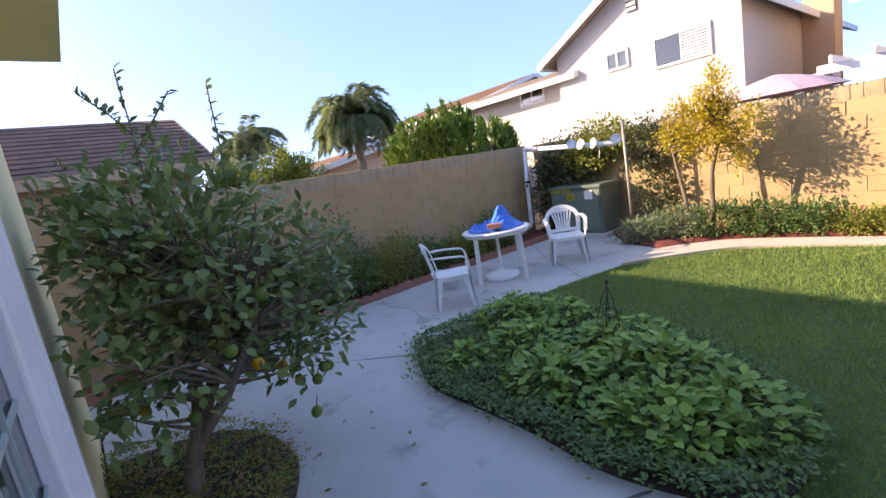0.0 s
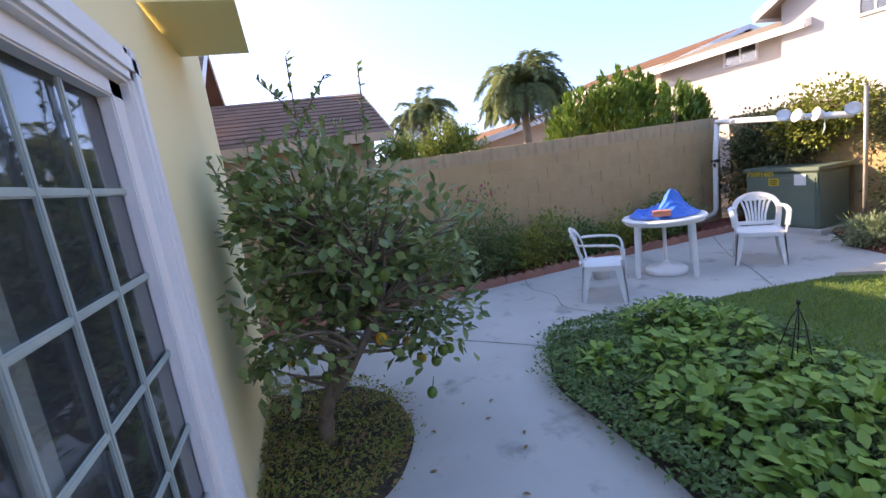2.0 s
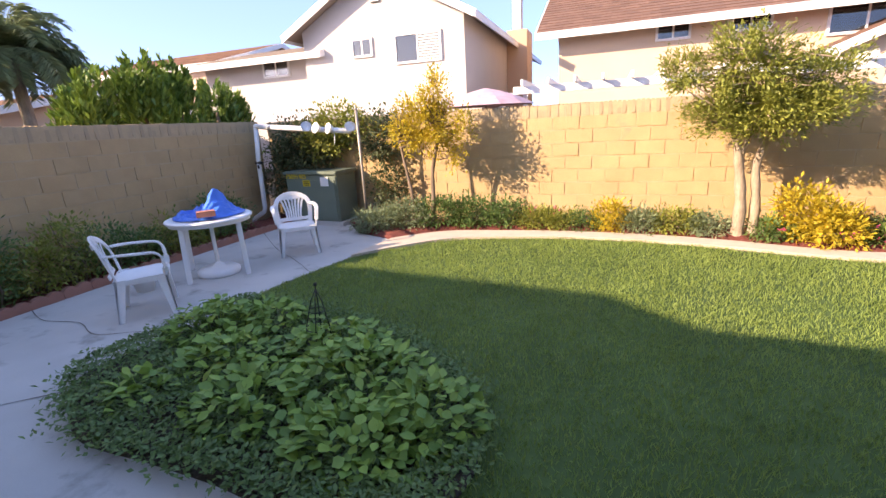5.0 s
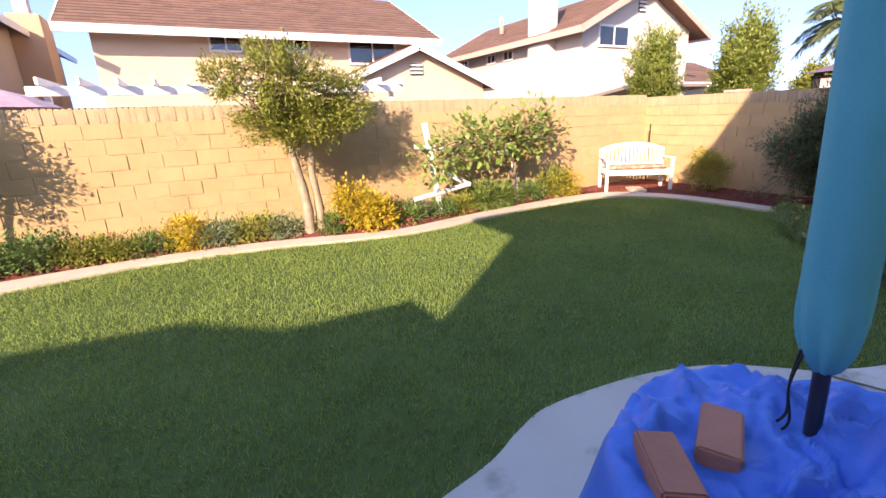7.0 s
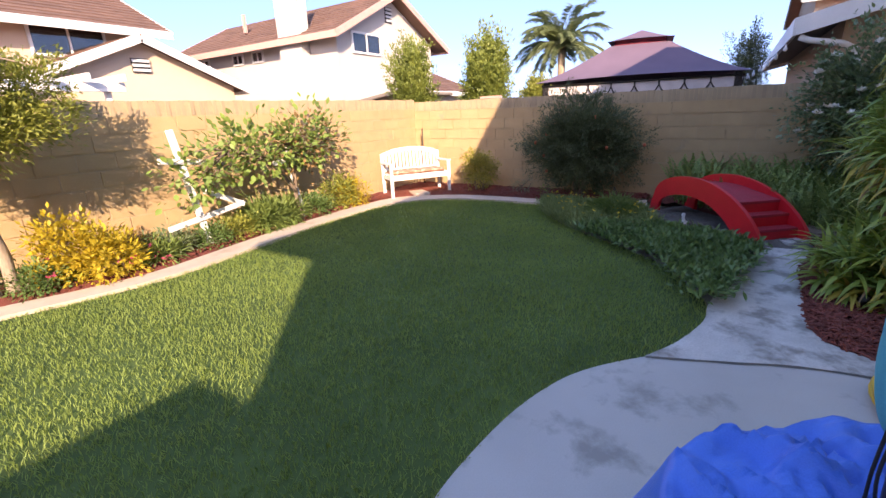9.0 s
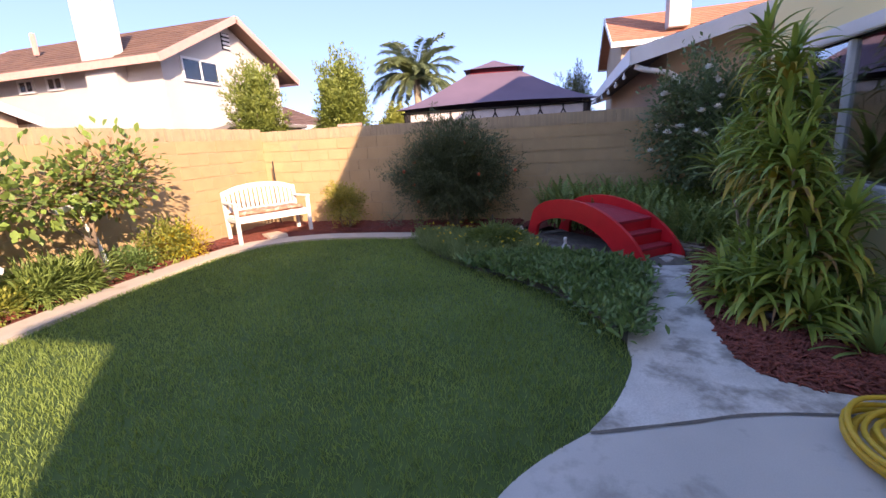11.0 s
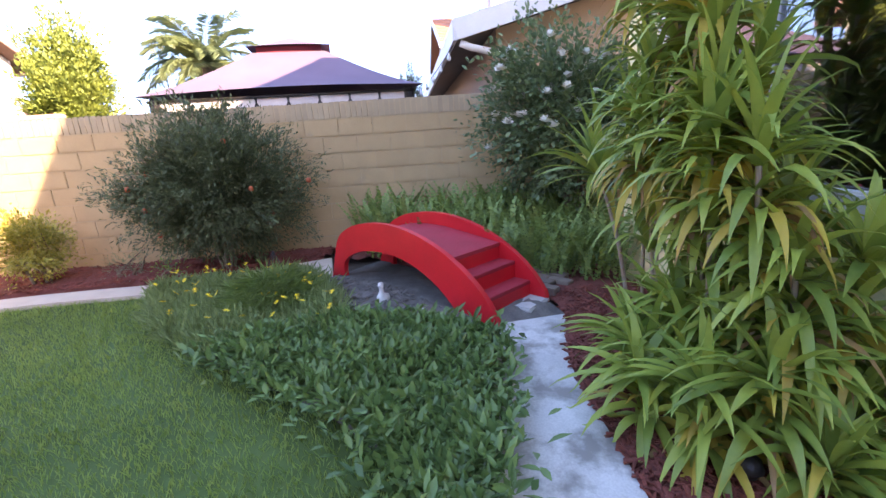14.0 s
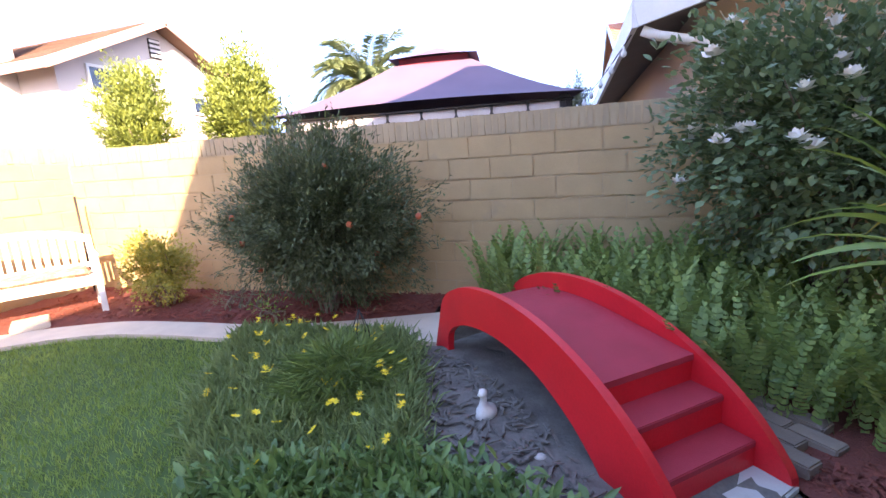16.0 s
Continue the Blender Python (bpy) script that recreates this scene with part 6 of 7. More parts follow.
for _k, (_x, _y, _rx, _ry, _n, _h) in enumerate(((0.95, 3.35, 0.42, 0.38, 230, 0.36), (1.5, 2.95, 0.42, 0.32, 210, 0.30), (2.05, 2.55, 0.4, 0.32, 220, 0.30), (2.55, 2.95, 0.5, 0.42, 300, 0.34), (2.85, 2.45, 0.42, 0.3, 240, 0.28), (2.2, 3.3, 0.42, 0.3, 220, 0.34), (1.3, 3.6, 0.4, 0.28, 160, 0.30), (3.1, 2.75, 0.32, 0.35, 180, 0.28), (1.2, 2.5, 0.28, 0.22, 80, 0.2))):
    patch(_x, _y, _rx, _ry, int(_n * 1.25), _h, 0.088, 0.047, M["bed_leaf"], "broadleaf_plant", "light green broad-leaved plant spreading over the bed")
cover("trailing_weeds", "thin dry weeds and small leaves under the lemon tree", _lemon, 3800, 0.12, 0.035, 0.012, M["olive_leaf"], 0.6, bumps=4, rim=500)
cover("leaf_litter", "brown fallen leaves lying under the lemon tree", [(p[0], p[1]) for p in _lemon], 420, 0.10, 0.05, 0.022, M["dry_leaf"], 0.4, shape="oval", bumps=4, category="leaves", rim=60)

# lawn
_n = 120000
_p = scatter(LAWN, _n)
_clump = np.array([noise.noise(Vector((x * 1.7, y * 1.7, 8))) for x, y in _p])
_aim = rng.normal(0, 0.45, (_n, 3))
_aim[:, 2] = 1
_lawn_ob = leaves("lawn", np.column_stack((_p, np.full(_n, -0.014))), _aim, 0.045 * (1 + 0.25 * _clump) * rng.uniform(0.6, 1.25, _n), 0.0055, M["grass"], None, kind="stuff")
tagged(_lawn_ob, "thick mown green lawn grass", "grass", kind="stuff")

# south bed
_DARK = [p for p in _lawn_bed if p[0] < 10.3] + [(10.3, 2.9), (10.5, 2.3), (10.3, 1.8), (10.12, 1.45)] + [p for p in _walk if 8.55 < p[0] < 10.1][::-1]
cover("ground_cover", "dense dark glossy-leaved ground cover beside the walkway", _DARK, 7800, 0.17, 0.085, 0.024, M["dark_leaf"], 1.1, shape="oval", bumps=2.5, rim=3800, over=0.075)
_FLW = [(10.25, 2.95), (10.5, 2.35), (10.95, 2.5), (11.7, 2.75), (11.95, 3.0), (11.95, 3.6)] + [p for p in _lawn_bed if p[0] > 10.2][::-1]
_n = 20000
_p = scatter(_FLW, _n)
_e = np.array(dense([(q[0], q[1]) for q in _FLW], 0.03))
_p[:5000] = _e[rng.integers(0, len(_e), 5000)] + rng.normal(0, 0.05, (5000, 2))
_h = np.array([0.5 + 0.5 * noise.noise(Vector((x * 2.2, y * 2.2, 1))) for x, y in _p])
_aim = rng.normal(0, 0.6, (_n, 3))
_aim[:, 2] = np.abs(_aim[:, 2]) + 0.35
_ob = leaves("gazania_leaves", np.column_stack((_p, 0.02 + 0.15 * _h * rng.random(_n))), _aim, 0.13 * rng.uniform(0.5, 1.2, _n), 0.011, M["gazania"], None, kind="stuff")
tagged(_ob, "grey-green narrow-leaved flowering ground cover", "ground cover", kind="stuff")
_q = scatter(_FLW, 62)
_fl = thing("yellow_flowers", "small bright yellow daisies dotted over the bed", "flowers", kind="stuff")
_petal_p, _petal_a = [], []
for _x, _y in _q:
    _z = 0.17 + 0.09 * rng.random()
    _tx, _ty = rng.normal(0, 0.45, 2)
    for _k in range(8):
        _a = _k * math.pi / 4
        _petal_p.append((_x, _y, _z)), _petal_a.append((math.cos(_a), math.sin(_a), 0.3 + _tx * math.cos(_a) + _ty * math.sin(_a)))
leaves("petals", _petal_p, _petal_a, 0.03, 0.011, M["flower_y"], _fl, roll=0.1)
patch(11.15, 3.0, 0.36, 0.34, 1500, 0.3, 0.17, 0.007, M["fern"], "grass_tuft", "dark green tuft of fine grass in the bed", "small")
OB2 = thing("wire_ornament", "small dark wire garden ornament in the bed", "ornament", Matrix.Translation((11.65, 3.1, 0.05)))
for _k in range(4):
    _a = _k * math.pi / 2
    tubes("rod", [([(0.07 * math.cos(_a), 0.07 * math.sin(_a), 0), (0.06 * math.cos(_a), 0.06 * math.sin(_a), 0.2), (0, 0, 0.34)], 0.004)], M["dark_metal"], OB2)


# tall strap-leaved clump by the window
def strap_rosette(centre, n, length, width, droop, tilt=(0, 0)):
    """Arching strap leaves from one growing point: vertices and faces."""
    V, F = [], []
    c = np.array(centre, float)
    for i in range(n):
        a = rng.random() * 2 * math.pi
        el = rng.uniform(0.15, 1.45)
        L = length * rng.uniform(0.65, 1.2)
        d = np.array((math.cos(a) * math.cos(el) + tilt[0], math.sin(a) * math.cos(el) + tilt[1], math.sin(el)))
        side = np.array((-math.sin(a), math.cos(a), 0)) + rng.normal(0, 0.15, 3)
        side /= np.linalg.norm(side)
        o = len(V)
        pos, v = c.copy(), d / np.linalg.norm(d)
        m = 7
        tw = rng.normal(0, 0.08)
        for j in range(m + 1):
            t = j / m
            w = width * (0.45 + 1.1 * math.sin(math.pi * min(1, 0.18 + t * 0.82)) ** 0.8) * (1 - t ** 4) * 0.5 + 0.001
            sag = np.array((0, 0, -w * 0.35))
            V += [tuple(pos - side * w), tuple(pos + sag), tuple(pos + side * w)]
            v = v + np.array((0, 0, -droop * (0.5 + t) / m * rng.uniform(0.6, 1.4))) + side * tw / m
            v /= np.linalg.norm(v)
            pos = pos + v * L / m
        for j in range(m):
            k = o + 3 * j
            F += [(k, k + 1, k + 4, k + 3), (k + 1, k + 2, k + 5, k + 4)]
    return V, F


def strap_clump():
    t = thing("dracaena", "tall clump of arching strap-leaved canes in red mulch", "plant", Matrix.Translation((9.22, 0.47, 0.02)))
    canes = []  # foot, height, head
    for k in range(21):  # low skirt
        a, r = k * 2.4, math.sqrt((k + 0.5) / 21)
        x, y = 0.0 + 0.48 * r * math.cos(a), 0.06 + 0.36 * r * math.sin(a)
        canes.append((x, y, 0.56 - 0.34 * r + 0.08 * math.sin(k * 5.1), x * 1.15, y * 1.15))
    for k in range(9):  # middle heads
        x, y = -0.22 + 0.085 * k, 0.14 * math.sin(k * 2.6)
        canes.append((x, y, 0.78 + 0.36 * abs(math.sin(k * 1.7)) + 0.025 * k, x * 1.1 + 0.04 * math.sin(k), y + 0.05))
    canes += [(0.18, 0.02, 1.35, 0.15, 0.1), (0.3, 0.05, 1.62, 0.34, 0.02), (0.42, -0.05, 1.92, 0.40, 0.0), (0.52, 0.08, 1.5, 0.62, 0.12), (0.65, 0.0, 1.3, 0.85, 0.1), (0.62, -0.08, 1.78, 0.68, -0.04), (0.75, 0.05, 2.1, 0.92, 0.0), (0.25, -0.08, 1.45, 0.2, -0.1), (-0.25, -0.12, 0.78, -0.3, -0.14)]
    sets = {"leaves": ([], []), "yellowing_leaves": ([], []), "dry_leaves": ([], [])}

    def add(key, c, n, L, w, droop):
        v, q = strap_rosette(c, n, L, w, droop)
        V, F = sets[key]
        o = len(V)
        V.extend((p[0], max(p[1], -0.42), max(p[2], 0.01)) for p in v)
        F.extend(tuple(i + o for i in g) for g in q)
    for x, y, h, tx, ty in canes:
        tubes("cane", [(spline([(x, y, 0), (x * 0.6 + tx * 0.4, y * 0.6 + ty * 0.4, h * 0.5), (tx, ty, h)], 4), [0.010] * 9)], M["pale_bark"], t, sides=6)
        for dz, n, L, droop in ((0.0, 19, 0.36, 1.2), (-0.07, 11, 0.38, 1.9), (-0.15, 11, 0.38, 2.4), (-0.24, 10, 0.36, 2.8), (-0.36, 8, 0.34, 2.6), (-0.5, 7, 0.32, 2.4), (-0.66, 6, 0.30, 2.2)):
            if dz < -0.3 and h < 0.7:
                continue
            z = max(0.06, h + dz)
            f = z / h
            add("leaves", (x + (tx - x) * f, y + (ty - y) * f, z), n, L, 0.026, droop)
        z = max(0.05, h - 0.26)
        f = z / h
        add("yellowing_leaves", (x + (tx - x) * f, y + (ty - y) * f, z), 11, 0.37, 0.026, 2.7)
        add("dry_leaves", (x + (tx - x) * f, y + (ty - y) * f, z - 0.03), 4, 0.34, 0.018, 3.2)
    for key, (V, F) in sets.items():
        mesh_object(key, V, F, M["strap" if key == "leaves" else "straw_leaf" if key == "yellowing_leaves" else "dry_leaf"], t, smooth=True)


strap_clump()
LC = thing("dracaena", "single leaning cane with a drooping strap-leaf rosette", "plant", Matrix.Translation((10.36, 0.4, 0.02)))
_v, _f2 = strap_rosette((0.15, 0.16, 0.95), 42, 0.58, 0.03, 1.15)
mesh_object("leaves", _v, _f2, M["strap"], LC, smooth=True)
_v, _f2 = strap_rosette((0.14, 0.14, 0.86), 10, 0.5, 0.028, 2.5)
mesh_object("yellowing_leaves", _v, _f2, M["straw_leaf"], LC, smooth=True)
tubes("cane", [(spline([(0.0, 0.0, -0.02), (0.06, 0.06, 0.5), (0.15, 0.16, 0.96)], 5), 0.014)], M["pale_bark"], LC, sides=7)
for _x, _y, _n, _l in ((8.45, 0.33, 46, 0.42), (8.72, 0.22, 38, 0.40), (8.22, 0.16, 30, 0.34)):
    _v, _f2 = strap_rosette((_x, _y, 0.03), _n, _l, 0.017, 1.4)
    tagged(mesh_object("lily_tuft", [(p[0], max(p[1], 0.03), max(p[2], 0.02)) for p in _v], _f2, M["fern"], None, smooth=True), "dark green strappy lily tuft in the mulch", "plant", group="lily tufts by the house wall")
# path lamp in the mulch
GL = thing("garden_lamp", "small dark spike garden lamp in the mulch", "lamp", Matrix.Translation((8.85, 0.72, 0)))
mesh_object("lamp_body", *lathe([(0.010, -0.02), (0.010, 0.07), (0.03, 0.075), (0.042, 0.10), (0.048, 0.105), (0.036, 0.14), (0.012, 0.15)], 14), M["dark_metal"], GL, smooth=True)

# mulch chips nearest the walk
def chips(name, outline, n, label, bed=0.0, material="mulch"):
    p = scatter(outline, n)
    edge = np.array(dense([(q[0], q[1]) for q in outline], 0.05))
    rise = [bed * min(1, np.min(np.hypot(edge[:, 0] - x, edge[:, 1] - y)) / 0.14) if bed else 0.052 for x, y in p]
    aim = rng.normal(0, 1, (n, 3))
    aim[:, 2] *= 0.25
    V, F = [], []
    for (x, y), a, z in zip(p, aim, rise):
        a = a / np.linalg.norm(a)
        s = np.cross(a, (0, 0, 1))
        L, w, h = rng.uniform(0.02, 0.055), rng.uniform(0.005, 0.013), rng.uniform(0.004, 0.009)
        c = np.array((x, y, z + 0.012 * rng.random()))
        o = len(V)
        for u, v, q in ((-1, -1, 0), (1, -0.7, 0), (1, 0.8, 0), (-1, 1, 0), (-0.9, -0.8, 1), (0.9, -0.6, 1), (0.9, 0.7, 1), (-0.9, 0.8, 1)):
            V.append(tuple(c + a * L * u + s * w * v + np.array((0, 0, h * q))))
        F += [tuple(o + k for k in f) for f in ((4, 5, 6, 7), (0, 1, 5, 4), (1, 2, 6, 5), (2, 3, 7, 6), (3, 0, 4, 7))]
    ob = mesh_object(name, V, F, M[material])
    return tagged(ob, label, "mulch", kind="stuff")


chips("bark_chips", [(p[0], p[1]) for p in _walk_house] + [(11.0, 0.05), (11.0, 0.78)], 5200, "loose red bark chips over the bed", bed=0.05)
chips("creek_litter", [(10.5, 1.5), (11.3, 2.0), (11.95, 2.7), (11.6, 2.95), (10.95, 2.55), (10.55, 2.1)], 420, "small twigs and leaf litter on the dry soil", material="dry_soil")
chips("bark_chips", [(12.2, 4.4), (12.35, 3.75), (12.7, 2.8), (13.1, 2.8), (13.1, 7.5), (11.9, 7.3), (12.15, 6.0)], 2600, "loose red bark chips below the south wall")
chips("bark_chips", [(7.0, 6.95), (8.0, 7.1), (9.2, 7.25), (10.6, 7.3), (11.5, 7.1), (11.8, 7.6), (7.0, 7.75)], 1800, "loose red bark chips below the east wall")
chips("bark_chips", [(-2.3, 2.0), (-1.75, 2.0), (-1.75, 7.0), (-2.3, 7.2)], 1200, "loose red bark chips below the west wall")


def shrub(name, label, c, r, n_clump, per, size, ln, w, material, shape="small", shell=0.5, category="shrub", stems=5, keep=None, lumpy=0.35, fan=None):
    base = Vector((c[0], c[1], 0.03))
    t = thing(name, label, category, Matrix.Translation(base))
    P, A = sprays((0, 0, c[2]), r, n_clump, per, size, lumpy, fan) if fan is not None else clumps((0, 0, c[2]), r, n_clump, per, size, lumpy=lumpy, shell=shell)
    ok = P[:, 2] > 0.0
    if keep is not None:
        ok &= keep(P[:, 0] + base.x, P[:, 1] + base.y, P[:, 2])
    P, A = P[ok], A[ok]
    k = len(P)
    leaves("foliage", P, A, ln * rng.uniform(0.6, 1.25, k), w * rng.uniform(0.7, 1.2, k), material, t, shape=shape)
    runs = []
    for i in range(stems):
        a = 2 * math.pi * i / stems + 0.3
        q = P[int(rng.integers(0, k))]
        runs.append((spline([(0.05 * math.cos(a), 0.05 * math.sin(a), -0.05), (0.12 * math.cos(a), 0.12 * math.sin(a), c[2] * 0.6), tuple(q)], 4), list(np.linspace(0.016, 0.004, 9))))
    tubes("stem", runs, M["bark"], t, sides=5)
    return t, P


_in_s = lambda x, y, z: x < 13.14
BB, BP = shrub("pomegranate_bush", "dark fine-leaved rounded bush with small orange fruit", (12.5, 3.85, 0.90), (0.60, 1.12, 0.86), 560, 95, 0.035, 0.058, 0.015, M["bush_leaf"], fan=0.25, lumpy=0.35, stems=7, keep=_in_s)
_fruit = _fm["lemon_ripe"].copy()
_fruit.materials.clear()
_fruit.materials.append(mat("pomegranate_skin", (0.55, 0.14, 0.06), (0.40, 0.08, 0.04), rough=0.5))
for _k in range(14):
    _q = BP[int(rng.integers(0, len(BP)))]
    _o = new("fruit", _fruit)
    _o.parent = BB
    _o.matrix_local = Matrix.Translation(Vector(_q) + Vector((-0.06, 0, 0))) @ Matrix.Scale(0.75, 4)
shrub("golden_shrub", "small yellow-green leafy shrub by the wall", (12.5, 5.82, 0.42), (0.36, 0.42, 0.42), 170, 34, 0.03, 0.045, 0.02, M["gold_olive"], keep=_in_s, fan=0.3)
shrub("dry_plant", "small dry silvery plant in red mulch", (12.55, 4.95, 0.12), (0.2, 0.25, 0.12), 26, 12, 0.05, 0.06, 0.006, M["grey_leaf"])
shrub("seedling", "small green seedling in the mulch", (12.3, 4.35, 0.10), (0.12, 0.14, 0.10), 14, 8, 0.03, 0.05, 0.014, M["bed_leaf"])
RS, RP = shrub("rose_bush", "tall dark rose bush with white blooms against the wall", (12.3, 0.1, 1.35), (0.85, 1.1, 1.0), 420, 46, 0.045, 0.062, 0.03, M["rose_leaf"], shape="oval", fan=0.25, lumpy=0.4, stems=8, keep=lambda x, y, z: (x < 13.2) | (z > 1.75))
_pp, _pa = [], []
_idx = [i for i in rng.permutation(len(RP)) if RP[i][2] > 0.9 and (RP[i][0] < 0.2 or RP[i][2] > 1.8)][:64]
for _i in _idx:
    for _k in range(12):
        _a = _k * 2.4
        _e = 0.2 + 1.2 * _k / 12
        _pp.append(RP[_i] + np.array((-0.07, 0.05, 0.03))), _pa.append((math.cos(_a) * math.cos(_e), math.sin(_a) * math.cos(_e), math.sin(_e)))
for _i in range(0, len(_pp), 12):
    leaves("rose_bloom", _pp[_i:_i + 12], _pa[_i:_i + 12], 0.07, 0.034, M["flower_w"], RS, shape="oval")


# sword ferns behind the bridge
def fern_bed():
    n = 1000
    cand = scatter([(10.9, 0.15), (13.1, -0.3), (13.1, 2.5), (12.5, 2.35), (11.25, 0.95)], n)
    V, F = [], []
    for x, y in cand:
        L = rng.uniform(0.48, 0.85) * (0.75 + 0.25 * (x - 10.9) / 2)
        a = rng.random() * 2 * math.pi
        lean = rng.uniform(0.05, 0.45)
        d = np.array((math.cos(a) * lean, math.sin(a) * lean, 1.0))
        side = np.array((-math.sin(a), math.cos(a), 0.0))
        m = 17
        pos = np.array((x, y, 0.03))
        for j in range(m):
            t = j / m
            w = 0.031 * (math.sin(math.pi * (0.12 + 0.86 * t)) ** 0.6)
            nd = d + np.array((math.cos(a), math.sin(a), -0.5)) * 0.06 * j / m
            d = nd / np.linalg.norm(nd)
            nxt = pos + d * L / m
            for s in (-1, 1):
                o = len(V)
                out = side * s * w + d * 0.012 + rng.normal(0, 0.003, 3)
                V += [tuple(pos), tuple(pos + out), tuple(pos + out * 0.9 + d * L / m * 0.7), tuple(pos + d * L / m * 0.8)]
                F.append((o, o + 1, o + 2, o + 3))
            pos = nxt
    ob = mesh_object("sword_ferns", V, F, M["fern"])
    tagged(ob, "mass of upright green sword ferns behind the bridge", "fern", kind="stuff")


fern_bed()
cover("fern_floor", "shaded leaf litter under the ferns", [(11.0, 0.2), (13.1, -0.2), (13.1, 2.4), (12.5, 2.3), (11.3, 0.95)], 2500, 0.25, 0.06, 0.02, M["dark_leaf"], 0.6)

# east bed: trees
_in_e = lambda x, y, z: (y < 8.0) | (z > 1.95)
tree("olive_tree", "small twin-trunk tree with thinning sunlit crown", [[(5.66, 7.45, 0), (5.66, 7.42, 0.45), (5.58, 7.36, 0.95), (5.48, 7.3, 1.4)], [(5.84, 7.47, 0), (5.83, 7.45, 0.5), (5.78, 7.4, 1.0), (5.92, 7.32, 1.5)], [(5.56, 7.36, 1.0), (5.7, 7.28, 1.6), (5.75, 7.2, 2.2)]], [0.085, 0.07, 0.035],
     [((5.7, 7.2, 1.62), (0.95, 0.5, 0.34), 0.55), ((5.5, 7.15, 2.15), (0.7, 0.45, 0.55), 0.32), ((6.3, 7.25, 1.95), (0.45, 0.4, 0.4), 0.16), ((4.85, 7.15, 2.1), (0.3, 0.3, 0.25), 0.08)], M["olive_leaf"], 0.06, 0.02, 80, 260, 0.045, M["pale_bark"], fan=0.25, keep=_in_e)
tree("golden_tree", "small twin-stem tree with golden yellow leaves", [[(1.05, 7.42, 0), (1.06, 7.4, 0.5), (0.98, 7.4, 1.0), (0.9, 7.38, 1.5)], [(1.36, 7.45, 0), (1.4, 7.45, 0.5), (1.42, 7.45, 1.0), (1.6, 7.42, 1.6)]], [0.04, 0.045],
     [((1.3, 7.4, 1.65), (0.68, 0.42, 0.45), 0.8), ((1.5, 7.4, 2.15), (0.3, 0.25, 0.35), 0.2), ((1.85, 7.45, 1.45), (0.35, 0.3, 0.5), 0.15)], M["yellow_leaf"], 0.06, 0.026, 40, 150, 0.045, M["bark"], fan=0.25, keep=_in_e)
tree("grape_vine", "sprawling grape vine with browning leaves on a trellis", [[(9.3, 7.3, 0), (9.25, 7.32, 0.4), (9.3, 7.35, 0.85), (9.2, 7.3, 1.2)], [(9.25, 7.3, 0.5), (8.8, 7.3, 1.0), (8.2, 7.25, 1.2)]], [0.04, 0.025],
     [((8.6, 7.25, 1.2), (0.95, 0.35, 0.32), 0.55), ((9.6, 7.3, 1.25), (0.6, 0.38, 0.42), 0.4), ((7.75, 7.15, 0.95), (0.5, 0.25, 0.25), 0.2)], M["vine_leaf"], 0.10, 0.05, 9, 150, 0.11, M["bark"], shape="oval", shell=0.3, keep=_in_e)
leaves("withered_vine_leaves", *clumps((9.5, 7.28, 1.2), (0.6, 0.3, 0.35), 60, 7, 0.1), 0.08, 0.035, M["dry_leaf"], None, shape="oval")
tagged(bpy.data.objects["withered_vine_leaves"], "withered brown vine leaves on the trellis", "leaves", kind="stuff")

# east bed: low planting
_E = [  # x, y, rx, height, material, leaf, width
    (0.45, 7.15, 0.38, 0.30, "grey_leaf", 0.06, 0.010), (0.95, 7.35, 0.4, 0.42, "grey_leaf", 0.05, 0.012), (1.45, 7.5, 0.42, 0.46, "cover_leaf", 0.05, 0.014), (2.0, 7.65, 0.4, 0.42, "cover_leaf", 0.05, 0.014), (2.5, 7.7, 0.34, 0.38, "cover_leaf", 0.05, 0.014),
    (2.95, 7.72, 0.3, 0.24, "olive_leaf", 0.06, 0.012), (3.35, 7.72, 0.28, 0.22, "olive_leaf", 0.05, 0.012), (3.75, 7.75, 0.28, 0.2, "cover_leaf", 0.05, 0.012), (4.1, 7.65, 0.26, 0.36, "yellow_leaf", 0.05, 0.015), (4.5, 7.62, 0.3, 0.24, "grey_leaf", 0.06, 0.010),
    (4.95, 7.6, 0.3, 0.28, "olive_leaf", 0.05, 0.012), (5.35, 7.55, 0.28, 0.22, "grey_leaf", 0.05, 0.012), (6.0, 7.35, 0.24, 0.2, "cover_leaf", 0.05, 0.013), (6.35, 7.35, 0.34, 0.62, "yellow_leaf", 0.06, 0.018), (6.6, 7.15, 0.28, 0.42, "yellow_leaf", 0.06, 0.018), (6.85, 7.35, 0.25, 0.28, "dry_leaf", 0.05, 0.014),
    (7.1, 7.2, 0.2, 0.2, "fern", 0.10, 0.010), (7.3, 7.35, 0.28, 0.26, "grey_leaf", 0.05, 0.012), (7.75, 7.3, 0.28, 0.22, "cover_leaf", 0.05, 0.012), (8.2, 7.35, 0.3, 0.24, "olive_leaf", 0.05, 0.012), (8.65, 7.4, 0.3, 0.3, "fern", 0.14, 0.010), (9.05, 7.45, 0.3, 0.28, "fern", 0.14, 0.010), (9.7, 7.45, 0.28, 0.26, "cover_leaf", 0.05, 0.012),
    (10.25, 7.45, 0.34, 0.5, "olive_leaf", 0.06, 0.015), (10.55, 7.4, 0.3, 0.42, "yellow_leaf", 0.05, 0.013)]
